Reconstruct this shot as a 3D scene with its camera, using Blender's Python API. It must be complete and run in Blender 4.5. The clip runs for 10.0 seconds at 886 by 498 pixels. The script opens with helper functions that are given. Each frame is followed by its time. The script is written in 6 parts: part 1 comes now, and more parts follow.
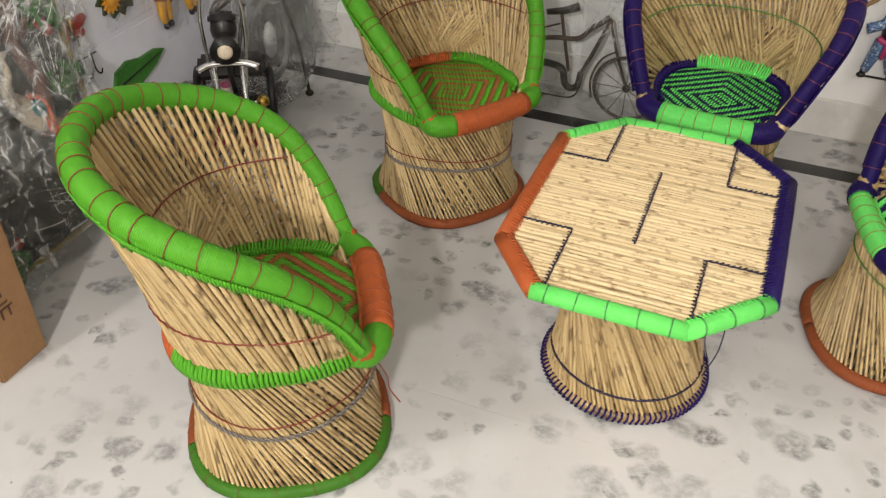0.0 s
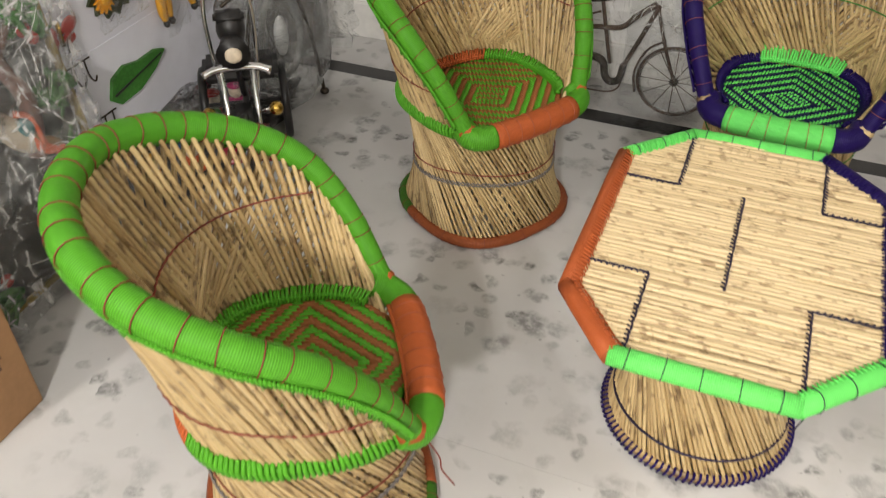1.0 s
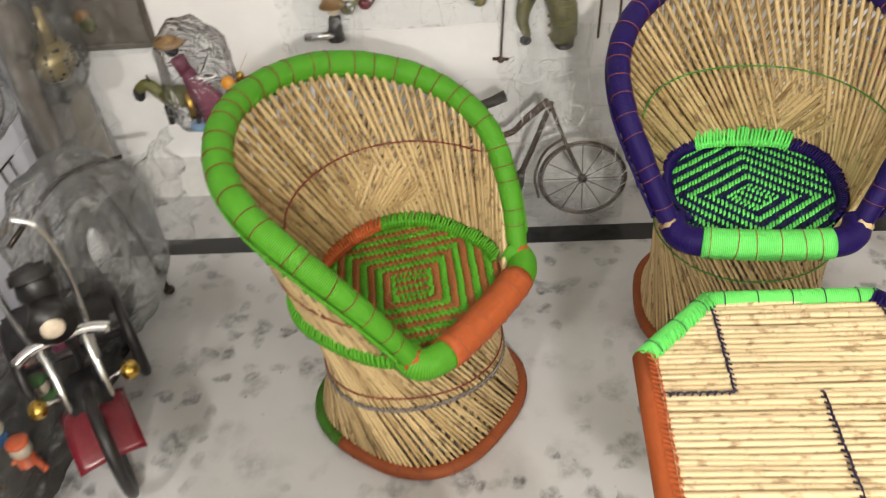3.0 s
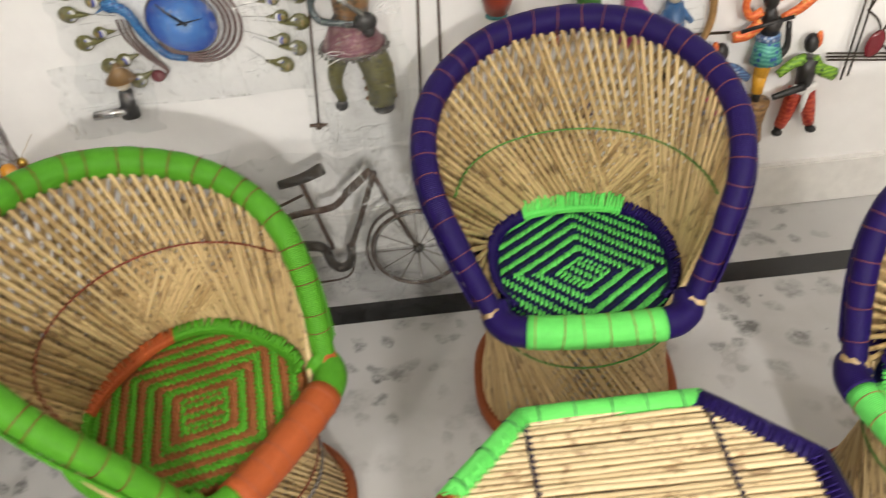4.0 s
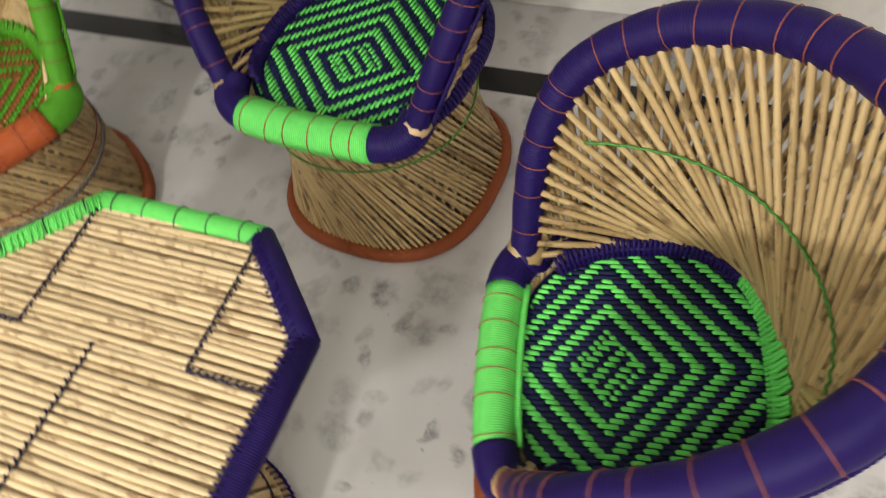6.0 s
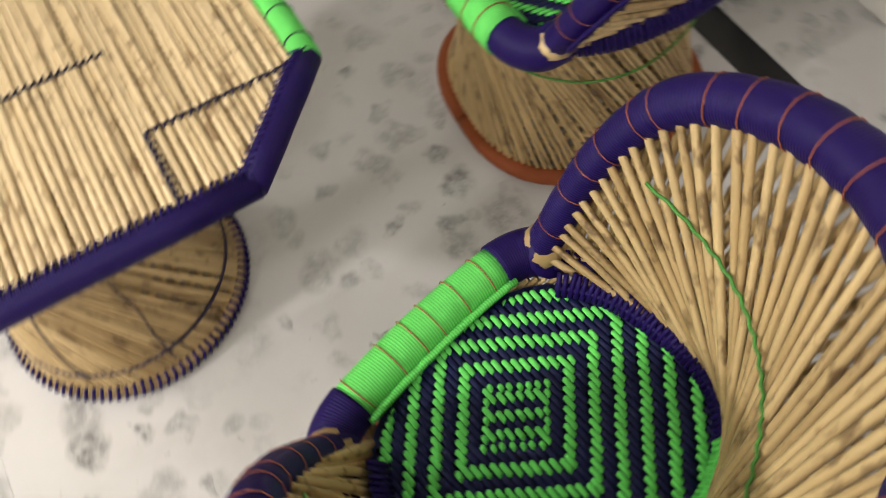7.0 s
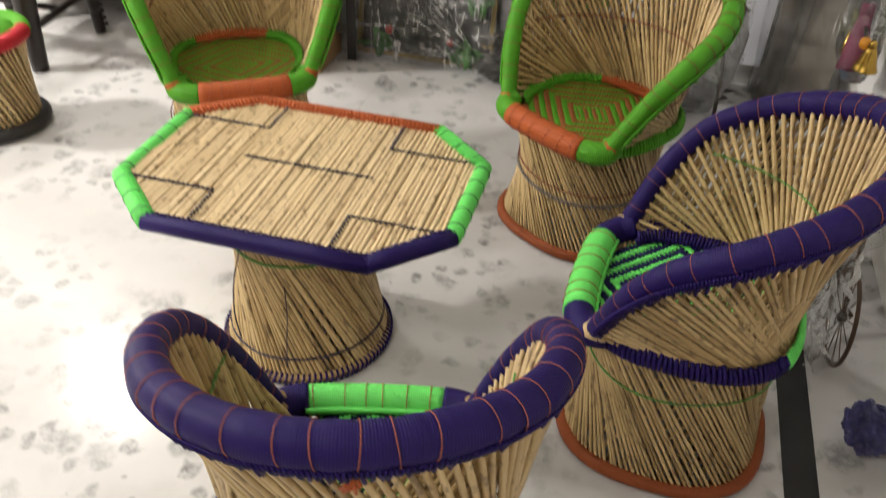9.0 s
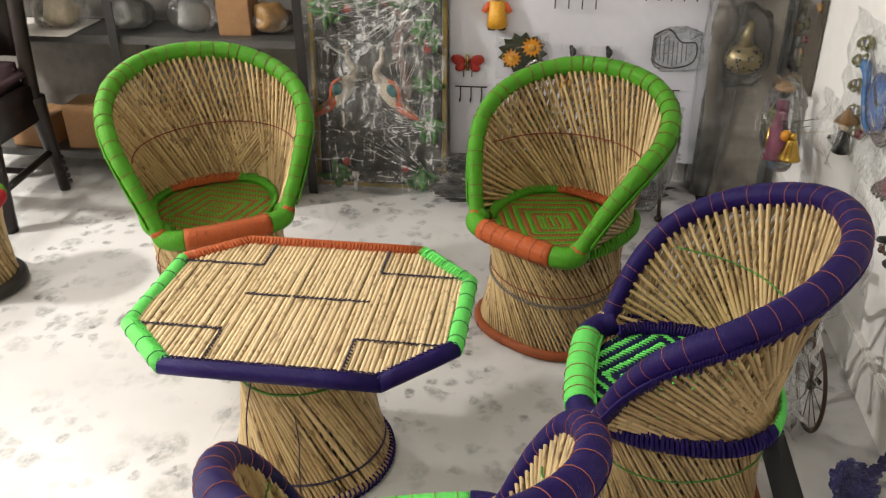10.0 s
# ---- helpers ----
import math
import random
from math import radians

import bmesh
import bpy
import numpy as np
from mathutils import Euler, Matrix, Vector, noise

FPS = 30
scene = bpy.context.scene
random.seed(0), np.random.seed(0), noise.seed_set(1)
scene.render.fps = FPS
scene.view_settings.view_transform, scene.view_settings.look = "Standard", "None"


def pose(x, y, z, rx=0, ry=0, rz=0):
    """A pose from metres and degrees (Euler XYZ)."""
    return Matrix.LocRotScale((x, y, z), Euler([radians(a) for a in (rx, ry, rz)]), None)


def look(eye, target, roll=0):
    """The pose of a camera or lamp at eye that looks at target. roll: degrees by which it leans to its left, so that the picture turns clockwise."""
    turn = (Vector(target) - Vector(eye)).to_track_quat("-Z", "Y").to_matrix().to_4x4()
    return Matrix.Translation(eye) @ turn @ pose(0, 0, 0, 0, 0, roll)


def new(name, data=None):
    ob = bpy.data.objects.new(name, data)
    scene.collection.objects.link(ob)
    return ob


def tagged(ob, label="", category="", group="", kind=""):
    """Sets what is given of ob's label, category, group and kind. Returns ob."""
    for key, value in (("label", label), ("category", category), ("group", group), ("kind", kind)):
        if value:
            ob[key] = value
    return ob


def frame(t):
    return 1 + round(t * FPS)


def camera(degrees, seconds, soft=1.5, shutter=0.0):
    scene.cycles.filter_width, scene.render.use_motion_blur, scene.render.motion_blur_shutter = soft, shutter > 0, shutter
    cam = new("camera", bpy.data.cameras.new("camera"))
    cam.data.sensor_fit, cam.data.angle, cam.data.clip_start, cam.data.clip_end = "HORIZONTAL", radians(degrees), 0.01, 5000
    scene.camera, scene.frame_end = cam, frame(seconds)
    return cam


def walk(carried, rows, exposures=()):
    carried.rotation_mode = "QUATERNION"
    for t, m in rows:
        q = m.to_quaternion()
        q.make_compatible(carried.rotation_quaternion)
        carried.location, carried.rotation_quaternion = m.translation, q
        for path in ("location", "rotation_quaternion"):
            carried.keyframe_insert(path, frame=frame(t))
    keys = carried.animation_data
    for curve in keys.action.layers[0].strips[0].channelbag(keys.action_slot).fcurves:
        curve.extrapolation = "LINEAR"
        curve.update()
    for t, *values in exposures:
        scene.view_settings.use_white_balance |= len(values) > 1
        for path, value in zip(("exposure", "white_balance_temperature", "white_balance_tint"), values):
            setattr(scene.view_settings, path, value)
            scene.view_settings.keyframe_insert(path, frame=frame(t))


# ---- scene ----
cam = camera(55.2, 10.0, 1.2, 0.45)
PATH = [
    (0, (0.161, -1.716, 1.623), (-0.434, -0.239, 0.412), 0.8),
    (0.5, (0.01, -1.627, 1.59), (-0.54, -0.162, 0.344), -0.1),
    (1, (-0.049, -1.457, 1.579), (-0.636, -0.027, 0.31), -0.4),
    (1.5, (-0.144, -1.285, 1.586), (-0.738, 0.148, 0.323), -0.7),
    (2, (-0.391, -1.163, 1.587), (-0.788, 0.36, 0.355), -2.5),
    (2.2, (-0.484, -1.107, 1.596), (-0.803, 0.433, 0.359), -2.8),
    (3.3, (-0.489, -0.689, 1.61), (-0.612, 0.859, 0.349), -8.1),
    (3.5, (-0.464, -0.622, 1.597), (-0.492, 0.925, 0.33), -7.2),
    (4, (-0.263, -0.529, 1.605), (-0.245, 1.033, 0.357), -5.9),
    (4.5, (-0.014, -0.472, 1.602), (-0.088, 1.099, 0.367), -7.1),
    (5, (0.198, -0.363, 1.555), (0.061, 1.096, 0.193), -9.1),
    (5.5, (0.48, -0.237, 1.502), (0.155, 1.036, -0.007), -11.6),
    (6, (0.821, -0.141, 1.458), (0.152, 0.827, -0.159), -17.0),
    (6.2, (0.875, -0.088, 1.433), (0.152, 0.812, -0.2), -16.9),
    (7.3, (0.962, 0.333, 1.332), (0.079, 0.419, -0.46), -7.4),
    (7.5, (1.01, 0.396, 1.342), (0.134, 0.309, -0.454), -6.3),
    (8, (1.198, 0.491, 1.364), (0.217, 0.141, -0.344), -2.0),
    (8.5, (1.404, 0.593, 1.434), (0.057, 0.336, -0.022), 3.8),
    (9, (1.563, 0.708, 1.543), (0.004, 0.338, 0.347), 2.8),
    (9.5, (1.668, 0.659, 1.596), (-0.014, 0.321, 0.568), 0.1),
    (10, (1.703, 0.608, 1.617), (-0.028, 0.341, 0.651), -0.7),
]
EXPOSURES = [(0, -0.16), (0.5, -0.14), (1, -0.07), (1.5, 0.06), (2.2, 0.22), (3.5, 0.4), (4.5, 0.2), (5, 0.15), (5.5, 0.24), (6, 0.1), (7.5, 0.15), (8, 0.05), (9, 0.15), (10, 0.18)]
walk(cam, [(t, look(eye, target, roll)) for t, eye, target, roll in PATH], EXPOSURES)

# ---- world and lights ----
world = bpy.data.worlds.new("world")
scene.world = world
world.use_nodes = True
world.node_tree.nodes["Background"].inputs[0].default_value = (0.9, 0.95, 1.0, 1)
world.node_tree.nodes["Background"].inputs[1].default_value = 0.15


# ---- materials ----
def nodes_of(name, rough=0.6, metal=0.0):
    m = bpy.data.materials.new(name)
    m.use_nodes = True
    nt = m.node_tree
    b = nt.nodes["Principled BSDF"]
    b.inputs["Roughness"].default_value = rough
    b.inputs["Metallic"].default_value = metal
    return m, nt, b


def add(nt, kind, **values):
    n = nt.nodes.new(kind)
    for k, v in values.items():
        n.inputs[k.replace("_", " ")].default_value = v
    return n


def ramp(nt, fac, stops):
    r = nt.nodes.new("ShaderNodeValToRGB")
    e = r.color_ramp.elements
    while len(e) < len(stops):
        e.new(0.5)
    for k, (p, c) in zip(e, stops):
        k.position, k.color = p, (*c, 1)
    nt.links.new(fac, r.inputs[0])
    return r.outputs[0]


def blend(nt, fac, a, b, mode="MIX"):
    m = nt.nodes.new("ShaderNodeMix")
    m.data_type, m.blend_type = "RGBA", mode
    for sock, v in ((m.inputs[0], fac), (m.inputs[6], a), (m.inputs[7], b)):
        if isinstance(v, (int, float)):
            sock.default_value = v
        elif isinstance(v, tuple):
            sock.default_value = (*v, 1)
        else:
            nt.links.new(v, sock)
    return m.outputs[2]


def maths(nt, op, a, b=0.0):
    m = nt.nodes.new("ShaderNodeMath")
    m.operation = op
    for sock, v in zip(m.inputs, (a, b)):
        if isinstance(v, (int, float)):
            sock.default_value = v
        else:
            nt.links.new(v, sock)
    return m.outputs[0]


def bump(nt, b, height, strength=0.4, distance=0.002):
    n = add(nt, "ShaderNodeBump", Strength=strength, Distance=distance)
    nt.links.new(height, n.inputs["Height"])
    nt.links.new(n.outputs[0], b.inputs["Normal"])


def shade(colour, k):
    return tuple(min(1.0, c * k) for c in colour)


def plain(name, colour, rough=0.6, metal=0.0, scale=30.0, vary=0.25, relief=0.15):
    """Paint, wood, card or metal with stains at two scales."""
    m, nt, b = nodes_of(name, rough, metal)
    co = nt.nodes.new("ShaderNodeTexCoord")
    big = add(nt, "ShaderNodeTexNoise", Scale=scale * 0.2, Detail=4.0)
    fine = add(nt, "ShaderNodeTexNoise", Scale=scale * 3, Detail=5.0)
    for n in (big, fine):
        nt.links.new(co.outputs["Object"], n.inputs["Vector"])
    mixed = maths(nt, "ADD", maths(nt, "MULTIPLY", big.outputs[0], 0.6), maths(nt, "MULTIPLY", fine.outputs[0], 0.4))
    nt.links.new(ramp(nt, mixed, [(0.3, shade(colour, 1 - vary)), (0.7, shade(colour, 1 + vary))]), b.inputs["Base Color"])
    bump(nt, b, fine.outputs[0], relief, 0.001)
    return m


def reed_material(name, pale, mid, dark, knots=5.0, streaky=0.5, even=1.0):
    """Dried cane: pale straw with long streaks, brown joints and blotches, each stick a little different."""
    m, nt, b = nodes_of(name, 0.42)
    co = nt.nodes.new("ShaderNodeTexCoord")
    info = nt.nodes.new("ShaderNodeObjectInfo")
    geo = nt.nodes.new("ShaderNodeNewGeometry")
    shift = maths(nt, "ADD", maths(nt, "MULTIPLY", info.outputs["Random"], 91.0), maths(nt, "MULTIPLY", geo.outputs["Random Per Island"], 57.0))
    uv = nt.nodes.new("ShaderNodeSeparateXYZ")
    nt.links.new(co.outputs["UV"], uv.inputs[0])
    comb = nt.nodes.new("ShaderNodeCombineXYZ")
    nt.links.new(maths(nt, "MULTIPLY", uv.outputs[0], knots), comb.inputs[0])
    nt.links.new(maths(nt, "MULTIPLY", uv.outputs[1], 1.2), comb.inputs[1])
    nt.links.new(shift, comb.inputs[2])
    blotch = add(nt, "ShaderNodeTexNoise", Scale=1.0, Detail=3.0, Roughness=0.6)
    nt.links.new(comb.outputs[0], blotch.inputs["Vector"])
    streak_at = nt.nodes.new("ShaderNodeCombineXYZ")
    nt.links.new(maths(nt, "MULTIPLY", uv.outputs[0], 2.0), streak_at.inputs[0])
    nt.links.new(maths(nt, "MULTIPLY", uv.outputs[1], 9.0), streak_at.inputs[1])
    nt.links.new(shift, streak_at.inputs[2])
    streak = add(nt, "ShaderNodeTexNoise", Scale=1.0, Detail=4.0)
    nt.links.new(streak_at.outputs[0], streak.inputs["Vector"])
    tone = maths(nt, "FRACT", maths(nt, "MULTIPLY", shift, 1.618))
    base = ramp(nt, tone, [(0.0, mid), (0.45, pale), (0.8, shade(pale, 1.08)), (1.0, shade(mid, 0.8 * even))])
    base = blend(nt, maths(nt, "MULTIPLY", streak.outputs[0], streaky), base, shade(mid, 0.75))
    spots = ramp(nt, blotch.outputs[0], [(0.55, (0, 0, 0)), (0.66, (1, 1, 1))])
    base = blend(nt, maths(nt, "MULTIPLY", spots, 0.8), base, dark)
    nt.links.new(base, b.inputs["Base Color"])
    bump(nt, b, streak.outputs[0], 0.3, 0.0008)
    return m


def cord_material(name, colour, pitch=0.0038, rough=0.5):
    """Plastic cord wound side by side: fine ridges across the tube."""
    m, nt, b = nodes_of(name, rough)
    b.inputs["Specular IOR Level"].default_value = 0.17
    co = nt.nodes.new("ShaderNodeTexCoord")
    uv = nt.nodes.new("ShaderNodeSeparateXYZ")
    nt.links.new(co.outputs["UV"], uv.inputs[0])
    wob = add(nt, "ShaderNodeTexNoise", Scale=18.0, Detail=2.0)
    nt.links.new(co.outputs["Object"], wob.inputs["Vector"])
    at = maths(nt, "ADD", maths(nt, "MULTIPLY", uv.outputs[0], 6.2832 / pitch), maths(nt, "MULTIPLY", wob.outputs[0], 5.0))
    ridge = maths(nt, "ADD", maths(nt, "MULTIPLY", maths(nt, "SINE", at), 0.5), 0.5)
    fine = add(nt, "ShaderNodeTexNoise", Scale=70.0, Detail=3.0)
    nt.links.new(co.outputs["Object"], fine.inputs["Vector"])
    # shade between the turns goes into the colour: grooves darker, ridge tops lighter
    base = ramp(nt, maths(nt, "ADD", maths(nt, "MULTIPLY", ridge, 0.5), maths(nt, "MULTIPLY", fine.outputs[0], 0.5)),
                [(0.2, shade(colour, 0.76)), (0.55, colour), (0.9, shade(colour, 1.15))])
    nt.links.new(base, b.inputs["Base Color"])
    bump(nt, b, maths(nt, "ADD", ridge, maths(nt, "MULTIPLY", fine.outputs[0], 0.6)), 0.42, 0.001)
    return m


def floor_material():
    """White marble slabs with grey clouds, smudges and dark flecks, polished and a little worn."""
    m, nt, b = nodes_of("white_marble", 0.3)
    b.inputs["Specular IOR Level"].default_value = 0.3
    co = nt.nodes.new("ShaderNodeTexCoord")
    where = co.outputs["Object"]

    def noise_at(scale, detail=4.0, rough=0.55, warp=0.0):
        n = add(nt, "ShaderNodeTexNoise", Scale=scale, Detail=detail, Roughness=rough, Distortion=warp)
        nt.links.new(where, n.inputs["Vector"])
        return n.outputs[0]

    base = ramp(nt, noise_at(1.3, 5.0), [(0.3, (0.48, 0.475, 0.465)), (0.7, (0.61, 0.605, 0.595))])
    cloud = ramp(nt, noise_at(4.5, 6.0, 0.6, 0.3), [(0.55, (0, 0, 0)), (0.75, (1, 1, 1))])
    base = blend(nt, maths(nt, "MULTIPLY", cloud, 0.35), base, (0.40, 0.39, 0.36))
    warp = add(nt, "ShaderNodeTexNoise", Scale=14.0, Detail=3.0)
    nt.links.new(where, warp.inputs["Vector"])
    moved = nt.nodes.new("ShaderNodeVectorMath")
    moved.operation = "MULTIPLY_ADD"
    moved.inputs[1].default_value = (0.085, 0.085, 0.0)
    nt.links.new(warp.outputs["Color"], moved.inputs[0])
    nt.links.new(where, moved.inputs[2])
    gate = ramp(nt, noise_at(2.3, 2.0), [(0.36, (0, 0, 0)), (0.58, (1, 1, 1))])
    blots = None
    for scale, reach, keep, seed in ((4.2, 0.24, 0.5, 8.1), (7.5, 0.33, 0.55, 0.0), (14.0, 0.36, 0.62, 3.7)):
        cell = nt.nodes.new("ShaderNodeTexVoronoi")
        cell.voronoi_dimensions = "2D"
        cell.inputs["Scale"].default_value = scale
        at = nt.nodes.new("ShaderNodeVectorMath")
        at.inputs[1].default_value = (seed, seed * 2, 0)
        nt.links.new(moved.outputs[0], at.inputs[0])
        nt.links.new(at.outputs[0], cell.inputs["Vector"])
        inside = ramp(nt, cell.outputs["Distance"], [(reach * 0.5, (1, 1, 1)), (reach * 0.95, (0, 0, 0))])
        pick = nt.nodes.new("ShaderNodeSeparateColor")
        nt.links.new(cell.outputs["Color"], pick.inputs[0])
        chosen = maths(nt, "MULTIPLY", maths(nt, "LESS_THAN", pick.outputs[0], keep), maths(nt, "ADD", maths(nt, "MULTIPLY", pick.outputs[1], 0.6), 0.35))
        spot = maths(nt, "MULTIPLY", inside, chosen)
        blots = spot if blots is None else maths(nt, "MAXIMUM", blots, spot)
    blots = maths(nt, "MULTIPLY", blots, ramp(nt, noise_at(38.0, 5.0, 0.7), [(0.36, (0.2, 0.2, 0.2)), (0.58, (1, 1, 1))]))
    base = blend(nt, maths(nt, "MULTIPLY", maths(nt, "MULTIPLY", blots, gate), 1.0), base, (0.155, 0.155, 0.15))
    fleck = ramp(nt, noise_at(34.0, 2.0), [(0.7, (0, 0, 0)), (0.76, (1, 1, 1))])
    base = blend(nt, maths(nt, "MULTIPLY", maths(nt, "MULTIPLY", fleck, gate), 0.6), base, (0.15, 0.15, 0.15))
    nt.links.new(base, b.inputs["Base Color"])
    nt.links.new(ramp(nt, noise_at(6.0, 4.0), [(0.3, (0.12, 0.12, 0.12)), (0.7, (0.19, 0.19, 0.19))]), b.inputs["Roughness"])
    bump(nt, b, noise_at(60.0, 3.0), 0.05, 0.001)
    return m


def film_material(name, veil=0.35, fold=7.0, sharp=0.03, edge=0.1, haze_tone=0.75):
    """Clear wrapping film: mostly see-through, creased, with haze and sharp glints painted as white streaks."""
    m = bpy.data.materials.new(name)
    m.use_nodes = True
    nt = m.node_tree
    nt.nodes.clear()
    out = nt.nodes.new("ShaderNodeOutputMaterial")
    clear = add(nt, "ShaderNodeBsdfTransparent")
    clear.inputs[0].default_value = (0.93, 0.94, 0.94, 1)
    gloss = add(nt, "ShaderNodeBsdfGlossy", Roughness=0.16)
    gloss.inputs[0].default_value = (1, 1, 1, 1)
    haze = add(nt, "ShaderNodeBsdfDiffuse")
    haze.inputs[0].default_value = (haze_tone, haze_tone, haze_tone * 0.98, 1)
    co = nt.nodes.new("ShaderNodeTexCoord")
    n = add(nt, "ShaderNodeTexNoise", Scale=22.0, Detail=5.0, Distortion=1.6)
    nt.links.new(co.outputs["Object"], n.inputs["Vector"])
    bp = add(nt, "ShaderNodeBump", Strength=1.0, Distance=0.02)
    nt.links.new(n.outputs[0], bp.inputs["Height"])
    nt.links.new(bp.outputs[0], gloss.inputs["Normal"])
    a = nt.nodes.new("ShaderNodeMixShader")
    # thin diffuse white streaks along creases, painted in place of lamp glints
    lines = None
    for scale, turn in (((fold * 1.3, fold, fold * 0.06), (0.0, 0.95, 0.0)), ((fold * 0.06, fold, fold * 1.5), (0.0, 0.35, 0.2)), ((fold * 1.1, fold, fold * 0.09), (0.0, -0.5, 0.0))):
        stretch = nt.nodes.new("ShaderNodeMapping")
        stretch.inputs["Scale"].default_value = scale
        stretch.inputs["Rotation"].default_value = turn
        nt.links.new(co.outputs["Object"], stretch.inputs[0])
        glint_streak = add(nt, "ShaderNodeTexNoise", Scale=1.1, Detail=0.6, Distortion=0.12)
        nt.links.new(stretch.outputs[0], glint_streak.inputs["Vector"])
        away = maths(nt, "ABSOLUTE", maths(nt, "SUBTRACT", glint_streak.outputs[0], 0.5))
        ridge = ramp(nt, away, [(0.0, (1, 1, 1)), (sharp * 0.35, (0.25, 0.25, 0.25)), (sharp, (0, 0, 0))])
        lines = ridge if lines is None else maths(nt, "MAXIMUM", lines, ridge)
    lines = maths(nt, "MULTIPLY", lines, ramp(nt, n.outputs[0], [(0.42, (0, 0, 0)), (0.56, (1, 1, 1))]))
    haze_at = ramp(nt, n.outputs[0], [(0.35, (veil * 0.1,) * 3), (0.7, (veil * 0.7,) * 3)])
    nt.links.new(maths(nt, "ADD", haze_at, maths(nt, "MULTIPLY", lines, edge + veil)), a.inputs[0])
    nt.links.new(clear.outputs[0], a.inputs[1])
    nt.links.new(haze.outputs[0], a.inputs[2])
    f = nt.nodes.new("ShaderNodeMixShader")
    fr = add(nt, "ShaderNodeFresnel", IOR=1.35)
    nt.links.new(bp.outputs[0], fr.inputs["Normal"])
    nt.links.new(fr.outputs[0], f.inputs[0])
    nt.links.new(a.outputs[0], f.inputs[1])
    nt.links.new(gloss.outputs[0], f.inputs[2])
    nt.links.new(f.outputs[0], out.inputs[0])
    return m


def glow(name, colour, strength):
    m, nt, b = nodes_of(name)
    b.inputs["Emission Color"].default_value = (*colour, 1)
    b.inputs["Emission Strength"].default_value = strength
    return m


REED = reed_material("reed", (0.60, 0.45, 0.225), (0.40, 0.27, 0.115), (0.12, 0.068, 0.028), 9.0)
TOP_REED = reed_material("table_reed", (0.70, 0.55, 0.32), (0.64, 0.49, 0.27), (0.26, 0.16, 0.07), 15.0, 0.22, 1.2)
GREEN = cord_material("green_cord", (0.075, 0.29, 0.018))
LIME = cord_material("lime_cord", (0.14, 0.68, 0.13))
INDIGO = cord_material("indigo_cord", (0.012, 0.0045, 0.078))
NAVY = cord_material("navy_cord", (0.008, 0.011, 0.055))
ORANGE = cord_material("terracotta_cord", (0.40, 0.092, 0.026))
BASE_GREEN = cord_material("dusty_green_cord", (0.05, 0.16, 0.016))
WEAVE_ORANGE = cord_material("dull_terracotta_cord", (0.26, 0.092, 0.03))
BASE_ORANGE = cord_material("dusty_terracotta_cord", (0.27, 0.072, 0.025))
RED_THREAD = plain("red_thread", (0.17, 0.025, 0.012), 0.6)
GREEN_THREAD = plain("green_thread", (0.05, 0.22, 0.03), 0.6)
ORANGE_THREAD = plain("orange_thread", (0.32, 0.085, 0.04), 0.7)
INDIGO_THREAD = plain("indigo_thread", (0.012, 0.006, 0.03), 0.6)
GREY_ROPE = plain("tan_grey_rope", (0.17, 0.15, 0.135), 0.7)
BLACK_STONE = plain("black_granite", (0.012, 0.012, 0.012), 0.25, scale=60)
WALL_PAINT = plain("white_wall_paint", (0.85, 0.845, 0.83), 0.75, scale=6, vary=0.05)
DIM_WALL = plain("unseen_dim_wall", (0.34, 0.30, 0.26), 0.8, scale=4, vary=0.5)
SKIRT = plain("marble_skirting", (0.74, 0.73, 0.70), 0.35, scale=9, vary=0.14)
MARBLE = floor_material()
CEIL = plain("ceiling_paint", (0.8, 0.8, 0.78), 0.8, scale=5, vary=0.04)
LAMP_GLOW = glow("lamp_diffuser", (1.0, 0.96, 0.88), 14.0)
FILM = film_material("clear_film", 0.05, 6.0, 0.012, 0.25)
FILM_HAZY = film_material("hazy_film", 0.3, 5.0, 0.025, 0.15, 0.36)
# whitish ribbon material that paints glints on the film's folds
FILM_GLINT = film_material("painted_film_glint", 0.9, 5.0, 0.2, 0.6, 0.85)
FILM_LOOSE = film_material("loose_film", 0.13, 3.0, 0.01, 0.06, 0.75)
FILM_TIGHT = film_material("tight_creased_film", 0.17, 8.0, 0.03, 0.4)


# ---- building helpers ----
def part(name, bm, material, parent=None, label="", smooth=True):
    me = bpy.data.meshes.new(name)
    bm.to_mesh(me)
    bm.free()
    return link(name, me, material, parent, label, smooth)


def link(name, me, material, parent=None, label="", smooth=True):
    if material and not me.materials:
        me.materials.append(material)
    if smooth and me.polygons:
        me.polygons.foreach_set("use_smooth", [True] * len(me.polygons))
    ob = new(name, me)
    if parent:
        ob.parent = parent
    if label:
        ob["label"] = label
    return ob


def thing(name, m, label, category, group="", kind=""):
    ob = new(name)
    ob.matrix_basis = m
    return tagged(ob, label, category, group, kind)


def box(bm, size, at=(0, 0, 0), turn=None, bevel=0.0):
    made = bmesh.ops.create_cube(bm, size=1.0)["verts"]
    m = Matrix.LocRotScale(at, turn, size)
    bmesh.ops.transform(bm, matrix=m, verts=made)
    if bevel:
        edges = list({e for v in made for e in v.link_edges})
        bmesh.ops.bevel(bm, geom=edges, offset=bevel, segments=2, affect="EDGES", clamp_overlap=True)


